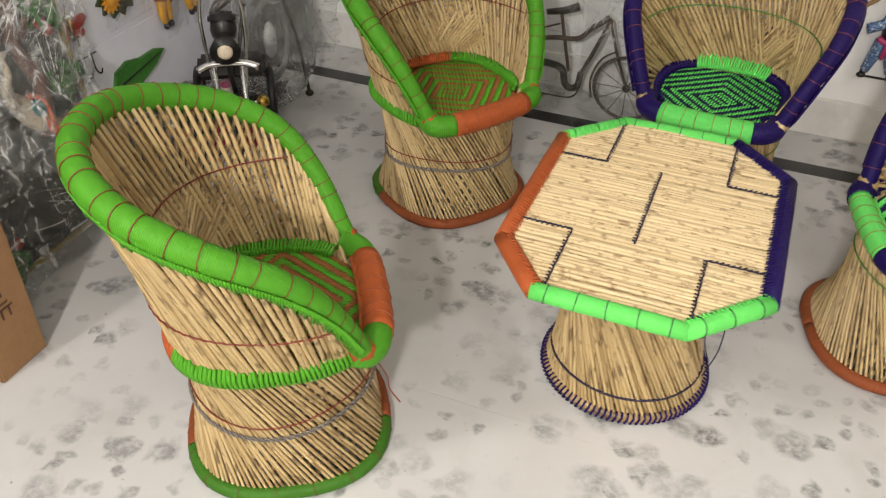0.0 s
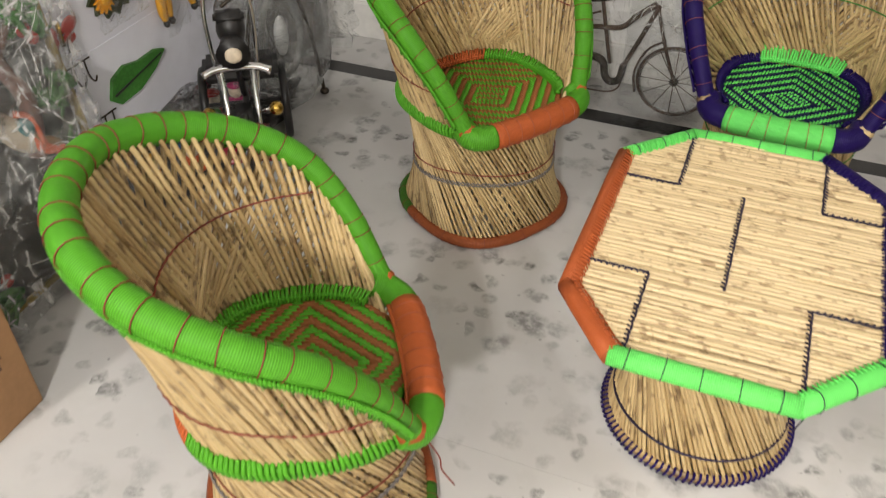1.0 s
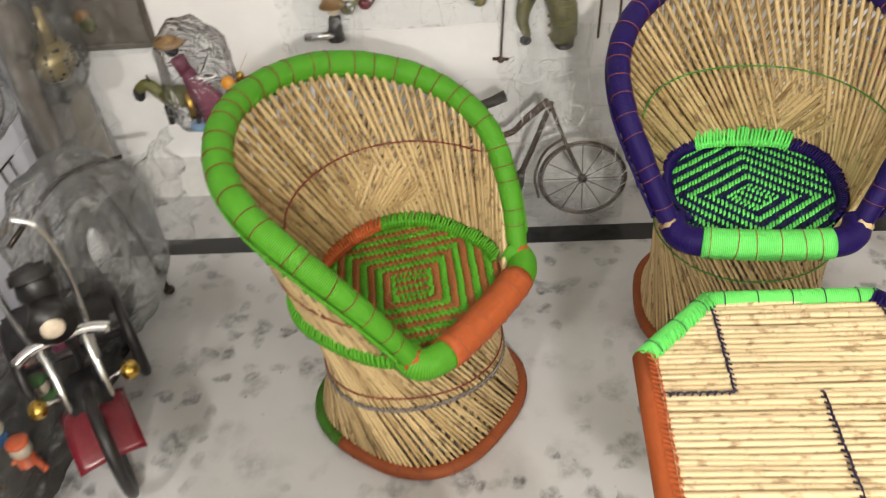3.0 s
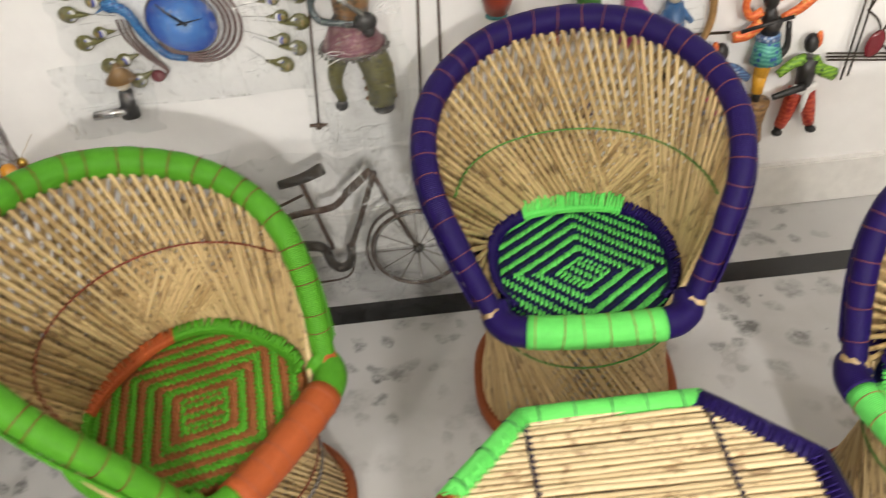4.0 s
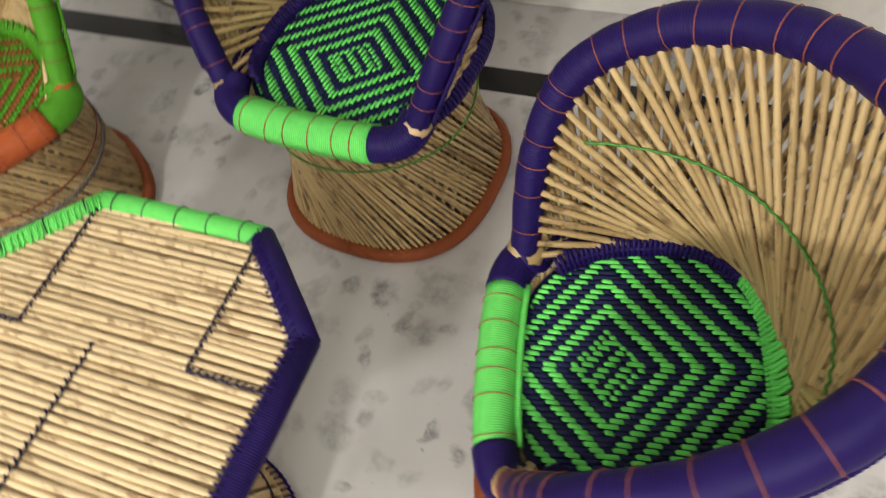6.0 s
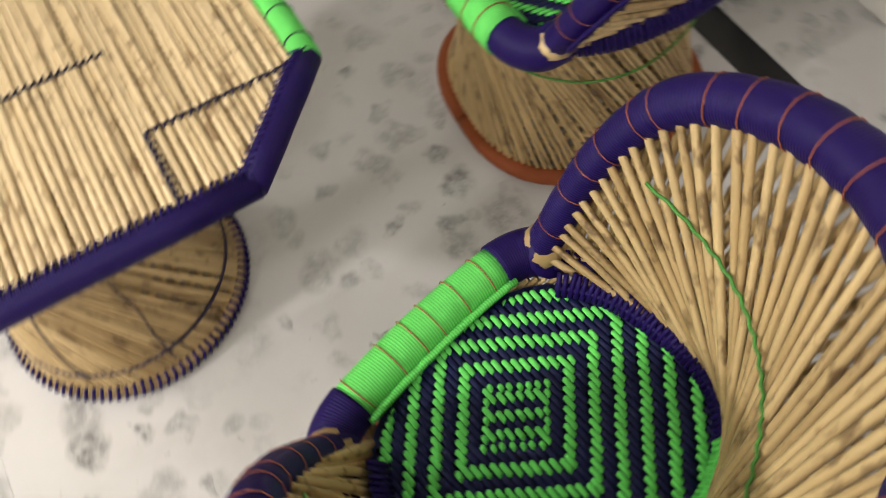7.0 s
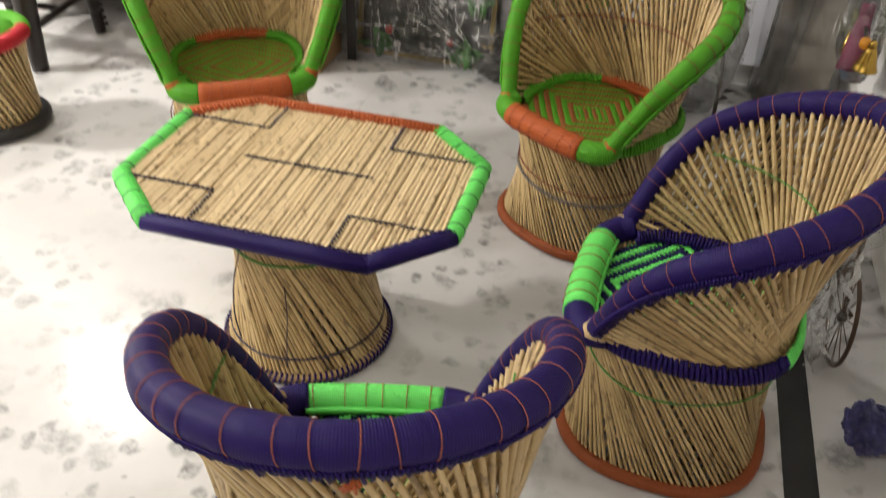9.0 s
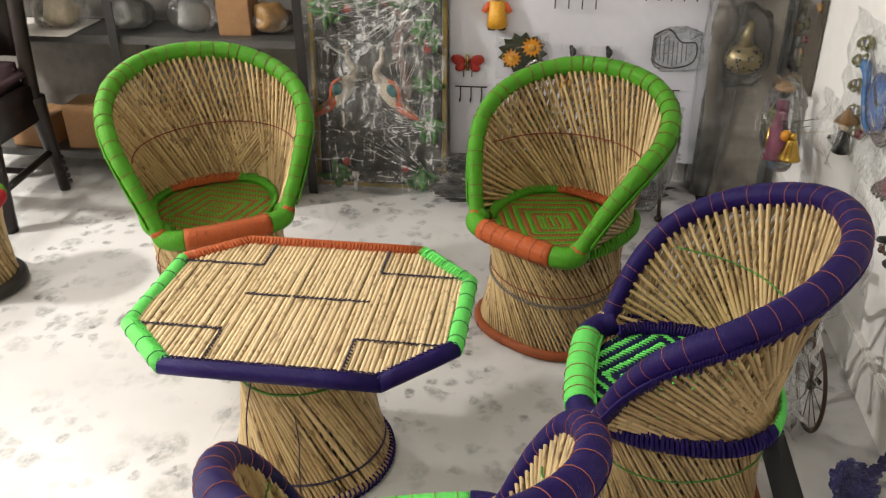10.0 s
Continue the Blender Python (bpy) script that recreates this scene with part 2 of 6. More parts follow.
def tube_mesh(name, points, radius, sides=10, closed=False):
    """A tube along points with the length in metres as its first UV. radius: one, or one a point."""
    pts = [Vector(p) for p in points]
    n = len(pts)
    rad = radius if hasattr(radius, "__len__") else [radius] * n
    verts, faces, uvs = [], [], []
    run = [0.0]
    for a, b in zip(pts, pts[1:]):
        run.append(run[-1] + (b - a).length)
    prev = None
    for i, p in enumerate(pts):
        a = pts[(i - 1) % n] if closed or i else pts[0]
        b = pts[(i + 1) % n] if closed or i < n - 1 else pts[-1]
        t = (b - a).normalized()
        if prev is None:
            up = Vector((0, 0, 1)) if abs(t.z) < 0.9 else Vector((1, 0, 0))
        else:
            up = prev
        s = (up - t * up.dot(t)).normalized()
        prev = s
        q = t.cross(s)
        for k in range(sides):
            w = math.tau * k / sides
            verts.append(p + (s * math.cos(w) + q * math.sin(w)) * rad[i])
    last = n if closed else n - 1
    total = run[-1] + ((pts[0] - pts[-1]).length if closed else 0)
    for i in range(last):
        j = (i + 1) % n
        u0, u1 = run[i], (run[j] if j else total)
        for k in range(sides):
            h = (k + 1) % sides
            faces.append((i * sides + k, i * sides + h, j * sides + h, j * sides + k))
            uvs += [(u0, k / sides), (u0, (k + 1) / sides), (u1, (k + 1) / sides), (u1, k / sides)]
    if not closed:
        for i, flip in ((0, True), (n - 1, False)):
            ring = [i * sides + k for k in range(sides)]
            faces.append(tuple(reversed(ring)) if flip else tuple(ring))
            uvs += [(run[i], 0.5)] * sides
    me = bpy.data.meshes.new(name)
    me.from_pydata([tuple(v) for v in verts], [], faces)
    layer = me.uv_layers.new(name="uv")
    layer.data.foreach_set("uv", [c for u in uvs for c in u])
    if not closed:
        me.update()
    return me


def tube(name, points, radius, material, parent, label="", sides=10, closed=False):
    return link(name, tube_mesh(name, points, radius, sides, closed), material, parent, label)


def many_tubes(bm, paths, radius, sides=6):
    """Open tubes of few sides gathered in one bmesh."""
    for points in paths:
        pts = [Vector(p) for p in points]
        rings = []
        prev = None
        for i, p in enumerate(pts):
            t = (pts[min(i + 1, len(pts) - 1)] - pts[max(i - 1, 0)]).normalized()
            up = prev or (Vector((0, 0, 1)) if abs(t.z) < 0.9 else Vector((1, 0, 0)))
            s = (up - t * up.dot(t)).normalized()
            prev = s
            q = t.cross(s)
            rings.append([bm.verts.new(p + (s * math.cos(math.tau * k / sides) + q * math.sin(math.tau * k / sides)) * radius) for k in range(sides)])
        for a, b in zip(rings, rings[1:]):
            for k in range(sides):
                bm.faces.new((a[k], a[(k + 1) % sides], b[(k + 1) % sides], b[k]))
        bm.faces.new(list(reversed(rings[0])))
        bm.faces.new(rings[-1])


def smooth_line(points, steps=8, closed=False):
    """A curve through the points."""
    p = [Vector(q) for q in points]
    n = len(p)
    out = []
    for i in range(n if closed else n - 1):
        if closed:
            a, b, c, d = (p[(i + k - 1) % n] for k in range(4))
        else:
            b, c = p[i], p[i + 1]
            a = p[i - 1] if i else b * 2 - c
            d = p[i + 2] if i + 2 < n else c * 2 - b
        for k in range(steps):
            u = k / steps
            out.append(0.5 * (2 * b + (c - a) * u + (2 * a - 5 * b + 4 * c - d) * u * u + (3 * b - a - 3 * c + d) * u ** 3))
    if not closed:
        out.append(p[-1])
    return out


def along(line, s):
    """The point at the share s of a dense line's length."""
    lengths = [(b - a).length for a, b in zip(line, line[1:])]
    want = min(max(s, 0.0), 1.0) * sum(lengths)
    for a, b, d in zip(line, line[1:], lengths):
        if want <= d:
            return a.lerp(b, want / d if d else 0)
        want -= d
    return line[-1].copy()


def cut(line, s0, s1, n=24):
    return [along(line, s0 + (s1 - s0) * k / n) for k in range(n + 1)]


def stick_mesh(name, bend=0.0):
    """A cane one metre long and one metre thick, to be scaled: slightly crooked, with swollen joints, cut square."""
    verts, faces, uvs, sides = [], [], [], 7
    levels = ((0, 0.46), (0.3, 0.49), (0.355, 0.55), (0.41, 0.49), (0.74, 0.48), (0.78, 0.53), (0.82, 0.47), (1.0, 0.45))
    for z, r in levels:
        for k in range(sides):
            w = math.tau * k / sides
            verts.append((bend * math.sin(z * 3.1) + r * math.cos(w), bend * math.sin(z * 5.3) + r * math.sin(w), z))
    for i in range(len(levels) - 1):
        for k in range(sides):
            h = (k + 1) % sides
            faces.append((i * sides + k, i * sides + h, (i + 1) * sides + h, (i + 1) * sides + k))
            u0, u1 = levels[i][0], levels[i + 1][0]
            uvs += [(u0, k / sides), (u0, (k + 1) / sides), (u1, (k + 1) / sides), (u1, k / sides)]
    faces.append(tuple(range(sides))[::-1])
    faces.append(tuple((len(levels) - 1) * sides + k for k in range(sides)))
    uvs += [(0, 0.5)] * sides + [(1, 0.5)] * sides
    me = bpy.data.meshes.new(name)
    me.from_pydata(verts, [], faces)
    me.uv_layers.new(name="uv").data.foreach_set("uv", [c for u in uvs for c in u])
    return me


STICKS = [stick_mesh("reed", b) for b in (0.0, 0.15, -0.17, 0.25)]
for me_ in STICKS:
    me_.materials.append(REED)
    me_.polygons.foreach_set("use_smooth", [True] * len(me_.polygons))
TOP_STICKS = [me_.copy() for me_ in STICKS]
for me_ in TOP_STICKS:
    me_.materials[0] = TOP_REED


def reed(a, b, thick, parent, meshes=STICKS, name="reed"):
    a, b = Vector(a), Vector(b)
    d = b - a
    turn = d.to_track_quat("Z", "Y").to_matrix().to_4x4() @ Matrix.Rotation(random.uniform(0, 6.28), 4, "Z")
    ob = new(name, random.choice(meshes))
    ob.parent = parent
    ob.matrix_basis = Matrix.Translation(a) @ turn @ Matrix.Diagonal((thick, thick, d.length, 1))
    return ob




def ring_mesh(material, name, thick):
    pts = [(math.cos(w * math.tau / 14), math.sin(w * math.tau / 14), 0.06 * math.sin(w * math.tau / 14)) for w in range(14)]
    me = tube_mesh(name, pts, thick, 5, True)
    me.materials.append(material)
    me.polygons.foreach_set("use_smooth", [True] * len(me.polygons))
    return me


RINGS = {k: ring_mesh(m, "binding_cord", r) for k, m, r in (("red", RED_THREAD, 0.042), ("orange", ORANGE_THREAD, 0.028), ("dark", INDIGO_THREAD, 0.045), ("green", GREEN_THREAD, 0.03))}


def bindings(line, radius, shares, colour, parent):
    """Single turns of contrasting cord round a wrapped tube."""
    for s in shares:
        p, q = along(line, s - 0.004), along(line, s + 0.004)
        ob = new("binding_cord", RINGS[colour])
        ob.parent = parent
        tilt = Matrix.Rotation(random.uniform(-0.16, 0.16), 4, "X")
        ob.matrix_basis = Matrix.Translation((p + q) / 2) @ (q - p).to_track_quat("Z", "Y").to_matrix().to_4x4() @ tilt @ Matrix.Diagonal((radius, radius, radius, 1))


# ---- room ----
X0, X1, Y0, Y1, TOP = -1.97, 3.4, -7.0, 1.53, 2.85


def slab(name, a, b, material, bevel=0.0, label="", category=""):
    bm = bmesh.new()
    size = [q - p for p, q in zip(a, b)]
    box(bm, size, [(p + q) / 2 for p, q in zip(a, b)], bevel=bevel)
    ob = part(name, bm, material, smooth=False)
    return tagged(ob, label, category, kind="structure")


floor = slab("floor", (X0 - 0.2, Y0 - 0.2, -0.1), (X1 + 0.2, Y1 + 0.2, -0.004), plain("grey_grout", (0.46, 0.45, 0.43), 0.8), label="white marble slab floor with grey smudges and flecks", category="floor")
slab_y = [Y1 + 0.2, 1.195, -0.317, -1.829, -3.341, -4.853, -6.365, Y0 - 0.2]
for y_b, y_a in zip(slab_y, slab_y[1:]):
    for x_a, x_b in ((X0 - 0.2, 2.1), (2.1, X1 + 0.2)):
        bm = bmesh.new()
        box(bm, (x_b - x_a - 0.0006, y_b - y_a - 0.0006, 0.006), ((x_a + x_b) / 2, (y_a + y_b) / 2, -0.003))
        part("marble_slab", bm, MARBLE, floor, smooth=False)
slab("floor_border", (X0, 1.195, -0.01), (X1, 1.272, 0.0012), BLACK_STONE, label="black granite strip let into the marble floor", category="floor border")
slab("wall_north", (X0 - 0.2, Y1, 0), (X1 + 0.2, Y1 + 0.2, TOP), WALL_PAINT, label="white painted shop wall behind the cane furniture", category="wall")
slab("wall_west", (X0 - 0.2, Y0, 0), (X0, Y1, TOP), WALL_PAINT, label="white painted side wall hung with craft goods", category="wall")
# east and south walls are unseen; their dark colour cuts bounced light
slab("wall_east", (X1, Y0, 0), (X1 + 0.2, Y1, TOP), DIM_WALL, label="unseen brownish-grey side wall, darkened to cut bounced light", category="wall")
slab("wall_south", (X0 - 0.2, Y0 - 0.2, 0), (X1 + 0.2, Y0, TOP), DIM_WALL, label="unseen brownish-grey end wall, darkened to cut bounced light", category="wall")
slab("ceiling", (X0 - 0.2, Y0 - 0.2, TOP), (X1 + 0.2, Y1 + 0.2, TOP + 0.15), CEIL, label="white painted ceiling", category="ceiling")
slab("baseboard", (X0, Y1 - 0.022, 0.0), (X1, Y1 + 0.01, 0.15), SKIRT, 0.004, "grey-white marble skirting along the wall", "skirting")


def ceiling_light(x, y, power, size=0.3):
    t = thing("ceiling_light", pose(x, y, TOP), "square white ceiling light, out of view, switched on", "lamp", "ceiling lights")
    bm = bmesh.new()
    for dx, dy, w, d in ((0, size / 2 + 0.01, size + 0.04, 0.02), (0, -size / 2 - 0.01, size + 0.04, 0.02), (size / 2 + 0.01, 0, 0.02, size), (-size / 2 - 0.01, 0, 0.02, size)):
        box(bm, (w, d, 0.03), (dx, dy, -0.015))
    part("frame", bm, CEIL, t, smooth=False)
    bm = bmesh.new()
    box(bm, (size, size, 0.006), (0, 0, -0.012))
    part("diffuser", bm, LAMP_GLOW, t, "glowing diffuser", smooth=False)
    lamp = bpy.data.lights.new("ceiling_lamp", "AREA")
    lamp.shape, lamp.size, lamp.energy, lamp.color = "SQUARE", size, power, (1.0, 0.945, 0.885)
    new("ceiling_lamp", lamp).matrix_basis = pose(x, y, TOP - 0.04)


# first fits a floor reflection, third a wall shadow; the rest are added fill
for lx, ly, pw in ((-1.9, -2.4, 66), (1.3, -2.4, 28), (0.2, -4.2, 262), (1.5, -5.4, 56), (2.3, -0.5, 20)):
    ceiling_light(lx, ly, pw)


# ---- cane armchairs ----
RIM = [(0.0, 0.308, 0.813), (0.144, 0.278, 0.804), (0.254, 0.192, 0.772), (0.306, 0.074, 0.728), (0.301, -0.043, 0.66), (0.259, -0.12, 0.553), (0.201, -0.175, 0.405)]


def seat_plan(angle, k=1.0, a=0.212, b=0.205):
    """A point of the seat's rounded outline; 0 degrees is the back, 90 the sitter's left."""
    c, s = math.cos(angle), math.sin(angle)
    r = (abs(s / a) ** 2.6 + abs(c / b) ** 2.6) ** (-1 / 2.6) * k
    return r * s, r * c


def foot_plan(angle, grow=0.0):
    return seat_plan(angle, 1.0, 0.228 + grow, 0.228 + grow)


def weave(chair, main, other, fill, seat_z, pitch, centre, short):
    """The seat of cords in two colours: raised stitches over a ground, in nested figures."""
    bm = bmesh.new()
    outline = [seat_plan(math.tau * k / 48, 0.985) for k in range(48)]
    outline = [(x, y * (1 - short / 0.2) if y > 0 else y) for x, y in outline]
    low = [bm.verts.new((x, y, seat_z - 0.034)) for x, y in outline]
    high = [bm.verts.new((x, y, seat_z - 0.016)) for x, y in outline]
    bm.faces.new(high)
    bm.faces.new(list(reversed(low)))
    for k in range(48):
        bm.faces.new((low[k], low[(k + 1) % 48], high[(k + 1) % 48], high[k]))
    seat = part("seat", bm, other, chair, smooth=False)
    cols, step = 46, 0.0031
    raised, ground = [], []
    for i in range(cols):
        x = -0.197 + 0.394 * (i + 0.5) / cols
        top = 0.19 * max(0.0, 1 - abs(x / 0.2) ** 2.6) ** (1 / 2.6)
        end = top * (1 - short / 0.19)
        y, runs = -top, []
        while y < end:
            yc = y + centre
            d = abs(x) / pitch + abs(yc) / (pitch * 0.9)
            on = (d + 0.12) % 1.0 < (0.46 if main is LIME else 0.5) if d > 1.1 else ((x / pitch + yc / (pitch * 0.9)) * 1.3 + 0.3) % 1.0 < 0.48
            if not runs or runs[-1][0] != on:
                runs.append([on, y, y])
            runs[-1][2] = min(y + step, end)
            y += step
        for on, y0, y1 in runs:
            if y1 - y0 > 0.003:
                (raised if on else ground).append((x, y0, y1))
    for name, rows, material, lift in (("raised_stitches", raised, main, 0.0014 if main is LIME else 0.0003), ("ground_stitches", ground, other, 0.0)):
        bm = bmesh.new()
        w = 0.394 / cols * (fill if lift else 0.46)
        for x, y0, y1 in rows:
            x += random.uniform(-0.0006, 0.0006)
            z = seat_z - 0.002 + lift - 0.006 * (1 - (x / 0.2) ** 2)
            lean = 0.0022
            ring = []
            for yy, zz, ww in ((y0 - 0.001, z - 0.003, w * 0.7), (y0 + 0.002, z + 0.001, w), (y1 - 0.002, z + 0.001, w), (y1 + 0.001, z - 0.003, w * 0.7)):
                sx = lean * ((yy - y0) / max(y1 - y0, 0.004) - 0.5)
                ring.append([bm.verts.new((x + sx - ww, yy, zz - 0.002)), bm.verts.new((x + sx, yy, zz + 0.0012)), bm.verts.new((x + sx + ww, yy, zz - 0.002))])
            for a, b in zip(ring, ring[1:]):
                for k in range(2):
                    bm.faces.new((a[k], a[k + 1], b[k + 1], b[k]))
        tagged(part(name, bm, material, seat), kind="stuff")


def armchair(m, label, size, bent, seat_z, rim_cord, roll_cord, back_cord, base_cords, thread, binding, style, group, rope, fore=0.0, stray=False, fill=0.47, lift=0.0, wide=0.13, pitch=0.051, foot=(0.0, 0.0), short=0.0, centre=0.022, plump=0.0355):
    chair = thing("cane_armchair", m, label, "armchair", group)

    def warp(p):
        # the maker's unevenness: width, depth, height, lean to the side and back, twist
        x, y, k = p[0], p[1], p[2] - 0.39
        u = k / 0.42
        return Vector((x * size[0] + k * bent[0] + x * u * (1 - u) * bent[4], y * size[1] + k * bent[1] + x * bent[3] * u, 0.39 + k * size[2] + x * bent[2] * u + y * bent[5] * u + (seat_z - 0.386) * (1 - u)))

    half = [warp(p) for p in RIM]
    other = [warp((-p[0], p[1], p[2])) for p in RIM[:0:-1]]
    rim = smooth_line(other + half, 8)
    # wrapped rim of the back, from arm to arm
    dense = cut(rim, 0, 1, 230)
    ties = [0.03 + 0.94 * (k + random.uniform(-0.3, 0.3)) / 33 for k in range(34)]
    wobble = [0.0281 + 0.0013 * noise.noise(p * 23) + 0.002 * min(1.0, min(abs(k / (len(dense) - 1) - s) for s in ties) / 0.009) ** 0.5 for k, p in enumerate(dense)]
    wobble = [r * (0.76 + 0.24 * min(1.0, min(k, len(dense) - 1 - k) / 78)) for k, r in enumerate(wobble)]
    rail = tube("backrest_rim", dense, wobble, rim_cord, chair, sides=16)
    for s in ties:
        bindings(rim, 0.0303 * (0.76 + 0.24 * min(1.0, min(s, 1 - s) / 0.34)), [s], binding, rail)
    # seat rings inside and outside the reeds, lashed with loops of cord
    def round_ring(k, rise=0.0, less=0.0):
        line = []
        for j in range(61):
            w = radians(-132 + 264 * j / 60)
            x, y = seat_plan(w, k)
            line.append(Vector((x, y - less * max(0.0, math.cos(w)), seat_z + rise * max(0.0, math.cos(w)))))
        return line

    def base_plan(w, grow=0.0):
        x, y = foot_plan(w, grow)
        return x + foot[0], y + foot[1]

    inner, outer = round_ring(0.915, 0.0, short), round_ring(1.085, lift, short)
    for a, b, cord in ((0.0, 0.5 - wide, rim_cord), (0.5 - wide, 0.5 + wide, back_cord), (0.5 + wide, 1.0, rim_cord)):
        tube("seat_ring", [p + Vector((0, 0, 0.006)) for p in cut(inner, a, b, 26)], 0.0065, cord, chair, sides=8)
        tube("seat_ring", cut(outer, a, b, 26), 0.011, REED if cord is LIME else cord, chair, sides=10)
        loops, lashing = bmesh.new(), bmesh.new()
        paths, wraps = [], []
        count = int(112 * (b - a))
        for k in range(count):
            s = a + (b - a) * (k + 0.5) / count
            p, q = along(inner, s), along(outer, s)
            inward = Vector((-p.x, -p.y, 0)).normalized()
            side = Vector((-inward.y, inward.x, 0)) * random.uniform(0.001, 0.006)
            up = random.uniform(0.034, 0.046) if cord is LIME else random.uniform(0.02, 0.027)
            paths.append([p + inward * 0.010, p - inward * 0.002 + side * 0.4 + Vector((0, 0, 0.015)), p - inward * 0.012 + side + Vector((0, 0, up))])
            wraps.append([q + inward * 0.004 + Vector((0, 0, -0.036 if cord is LIME else -0.024)), q - inward * 0.0125 - side * 0.4 + Vector((0, 0, -0.01)), q - inward * 0.0135 + side * 0.4 + Vector((0, 0, 0.006)), q - inward * 0.002 + side + Vector((0, 0, random.uniform(0.02, 0.028)))])
        many_tubes(loops, paths, 0.0037, 5)
        many_tubes(lashing, wraps, 0.0048 if cord is LIME else 0.0049, 5)
        tagged(part("ring_lashing", lashing, cord, chair), kind="stuff")
        tagged(part("loop_stitching", loops, cord, chair), kind="stuff")
    # frayed cord ends under the rim
    loops = bmesh.new()
    paths = []
    for k in range(270):
        p = along(rim, 0.03 + 0.94 * k / 269)
        out = Vector((p.x, p.y, 0)).normalized()
        d = random.uniform(0.034, 0.049)
        paths.append([p + out * 0.0285 - Vector((0, 0, 0.012)), p + out * 0.0225 - Vector((0, 0, 0.028)), p + out * random.uniform(0.004, 0.018) - Vector((random.uniform(-0.003, 0.003), 0, d))])
    many_tubes(loops, paths, 0.0033, 4)
    tagged(part("rim_stitching", loops, rim_cord, chair), kind="stuff")
    corner_l, corner_r = rim[0], rim[-1]
    front = smooth_line([corner_l + Vector((0.004, 0.02, -0.004)), (-0.186, -0.188, seat_z), (-0.135, fore - 0.214, seat_z - 0.002), (0, fore - 0.222, seat_z - 0.003), (0.135, fore - 0.214, seat_z - 0.002), (0.186, -0.188, seat_z), corner_r + Vector((-0.004, 0.02, -0.004))], 8)
    for a, b, cord, r in ((0.0, 0.215, rim_cord, 0.033), (0.212, 0.788, roll_cord, plump), (0.785, 1.0, rim_cord, 0.033)):
        piece = cut(front, a, b, 16)
        roll = tube("front_roll", piece, r, cord, chair, sides=14)
        if cord is roll_cord:
            bindings(front, r + 0.0012, [a + (b - a) * (k + random.uniform(0.3, 0.7)) / 6 for k in range(6)], "orange", roll)
            tube("edge_cord", [p + Vector((0, 0.034, 0.008)) for p in piece], 0.0055, roll_cord, chair, sides=6)
    for end, sx in ((corner_l, -1), (corner_r, 1)):
        tube("joint_binding", [end + Vector((-sx * 0.012, 0.006, 0.012)), end + Vector((-sx * 0.004, 0.002, 0.0)), end + Vector((sx * 0.004, 0.0, -0.016))], [0.022, 0.031, 0.027], REED if style == "diamond" else roll_cord, chair, sides=9)
    # reeds of the back: two crossing layers
    for count, skew, off, drop, thin, thick in ((74, 34, -0.022, 0.012, 0.0106, 0.0122), (90, -37, 0.014, 0.004, 0.0102, 0.0118)):
        for k in range(count):
            s = (k + 0.5 + random.uniform(-0.1, 0.1)) / count
            ang = -126 + 252 * s
            low = max(-140, min(140, ang * 0.93 + skew))
            top = along(rim, s)
            x, y = seat_plan(radians(low + random.uniform(-0.3, 0.3)), 0.985 if off < 0 else 1.065)
            low_end = Vector((x, y - short * max(0.0, math.cos(radians(low))), seat_z - 0.02))
            out = Vector((top.x, top.y, 0)).normalized()
            end = top + out * off - Vector((0, 0, drop))
            if (end - low_end).length > 0.05:
                reed(low_end, end, random.uniform(thin, thick), chair)
    # reeds of the base: outer ones singly, inner ones joined
    n = 112
    for k in range(n):
        w = math.tau * (k + random.uniform(-0.15, 0.15)) / n
        x, y = seat_plan(w + radians(52), 1.02)
        reed((*base_plan(w), 0.012), (x, y, seat_z - 0.012), random.uniform(0.0076, 0.0092), chair)
    bm = bmesh.new()
    paths = []
    for k in range(46):
        w = math.tau * k / 46
        x, y = seat_plan(w - radians(52), 0.95)
        paths.append([(*base_plan(w, -0.014), 0.012), (x, y, seat_z - 0.02)])
    many_tubes(bm, paths, 0.0062, 6)
    tagged(part("inner_reeds", bm, REED, chair, "crossing inner layer of reeds"), kind="stuff")
    # bottom ring in its colours
    for a0, a1, cord in base_cords:
        pts = [(*base_plan(radians(a0 + (a1 - a0) * k / 60), 0.002), 0.017) for k in range(61)]
        ring_part = tube("base_ring", pts, 0.017, cord, chair, sides=10)
        bindings([Vector(p) for p in pts], 0.018, [0.05 + 0.9 * k / 7 for k in range(8)], binding, ring_part)

    # threads that tie the reeds
    def hoop(z, out, wave=0.0):
        t = z / seat_z
        pts = []
        for k in range(72):
            w = math.tau * k / 72
            b = Vector(base_plan(w))
            x, y = seat_plan(w + radians(52), 1.02)
            p = b.lerp(Vector((x, y)), t)
            d = p.normalized() * out
            pts.append((p.x + d.x, p.y + d.y, z + wave * math.sin(w * 2 + 1)))
        return pts

    if rope:
        for phase in (0.0, math.pi):
            line = smooth_line(hoop(0.187, 0.008, 0.012), 6, True)
            braid = [p + Vector((0, 0, 0.0048 * math.sin(k * 0.62 + phase))) + Vector((p.x, p.y, 0)).normalized() * 0.0016 * math.cos(k * 0.62 + phase) for k, p in enumerate(line)]
            tube("tying_rope", braid, 0.0024, GREY_ROPE, chair, "grey braided rope", sides=5, closed=True)
        tube("tying_thread", hoop(0.22, 0.008, 0.012), 0.0018, thread, chair, sides=6, closed=True)
    else:
        tube("tying_thread", hoop(0.265, 0.006, 0.006), 0.002, thread, chair, sides=6, closed=True)
    mid = []
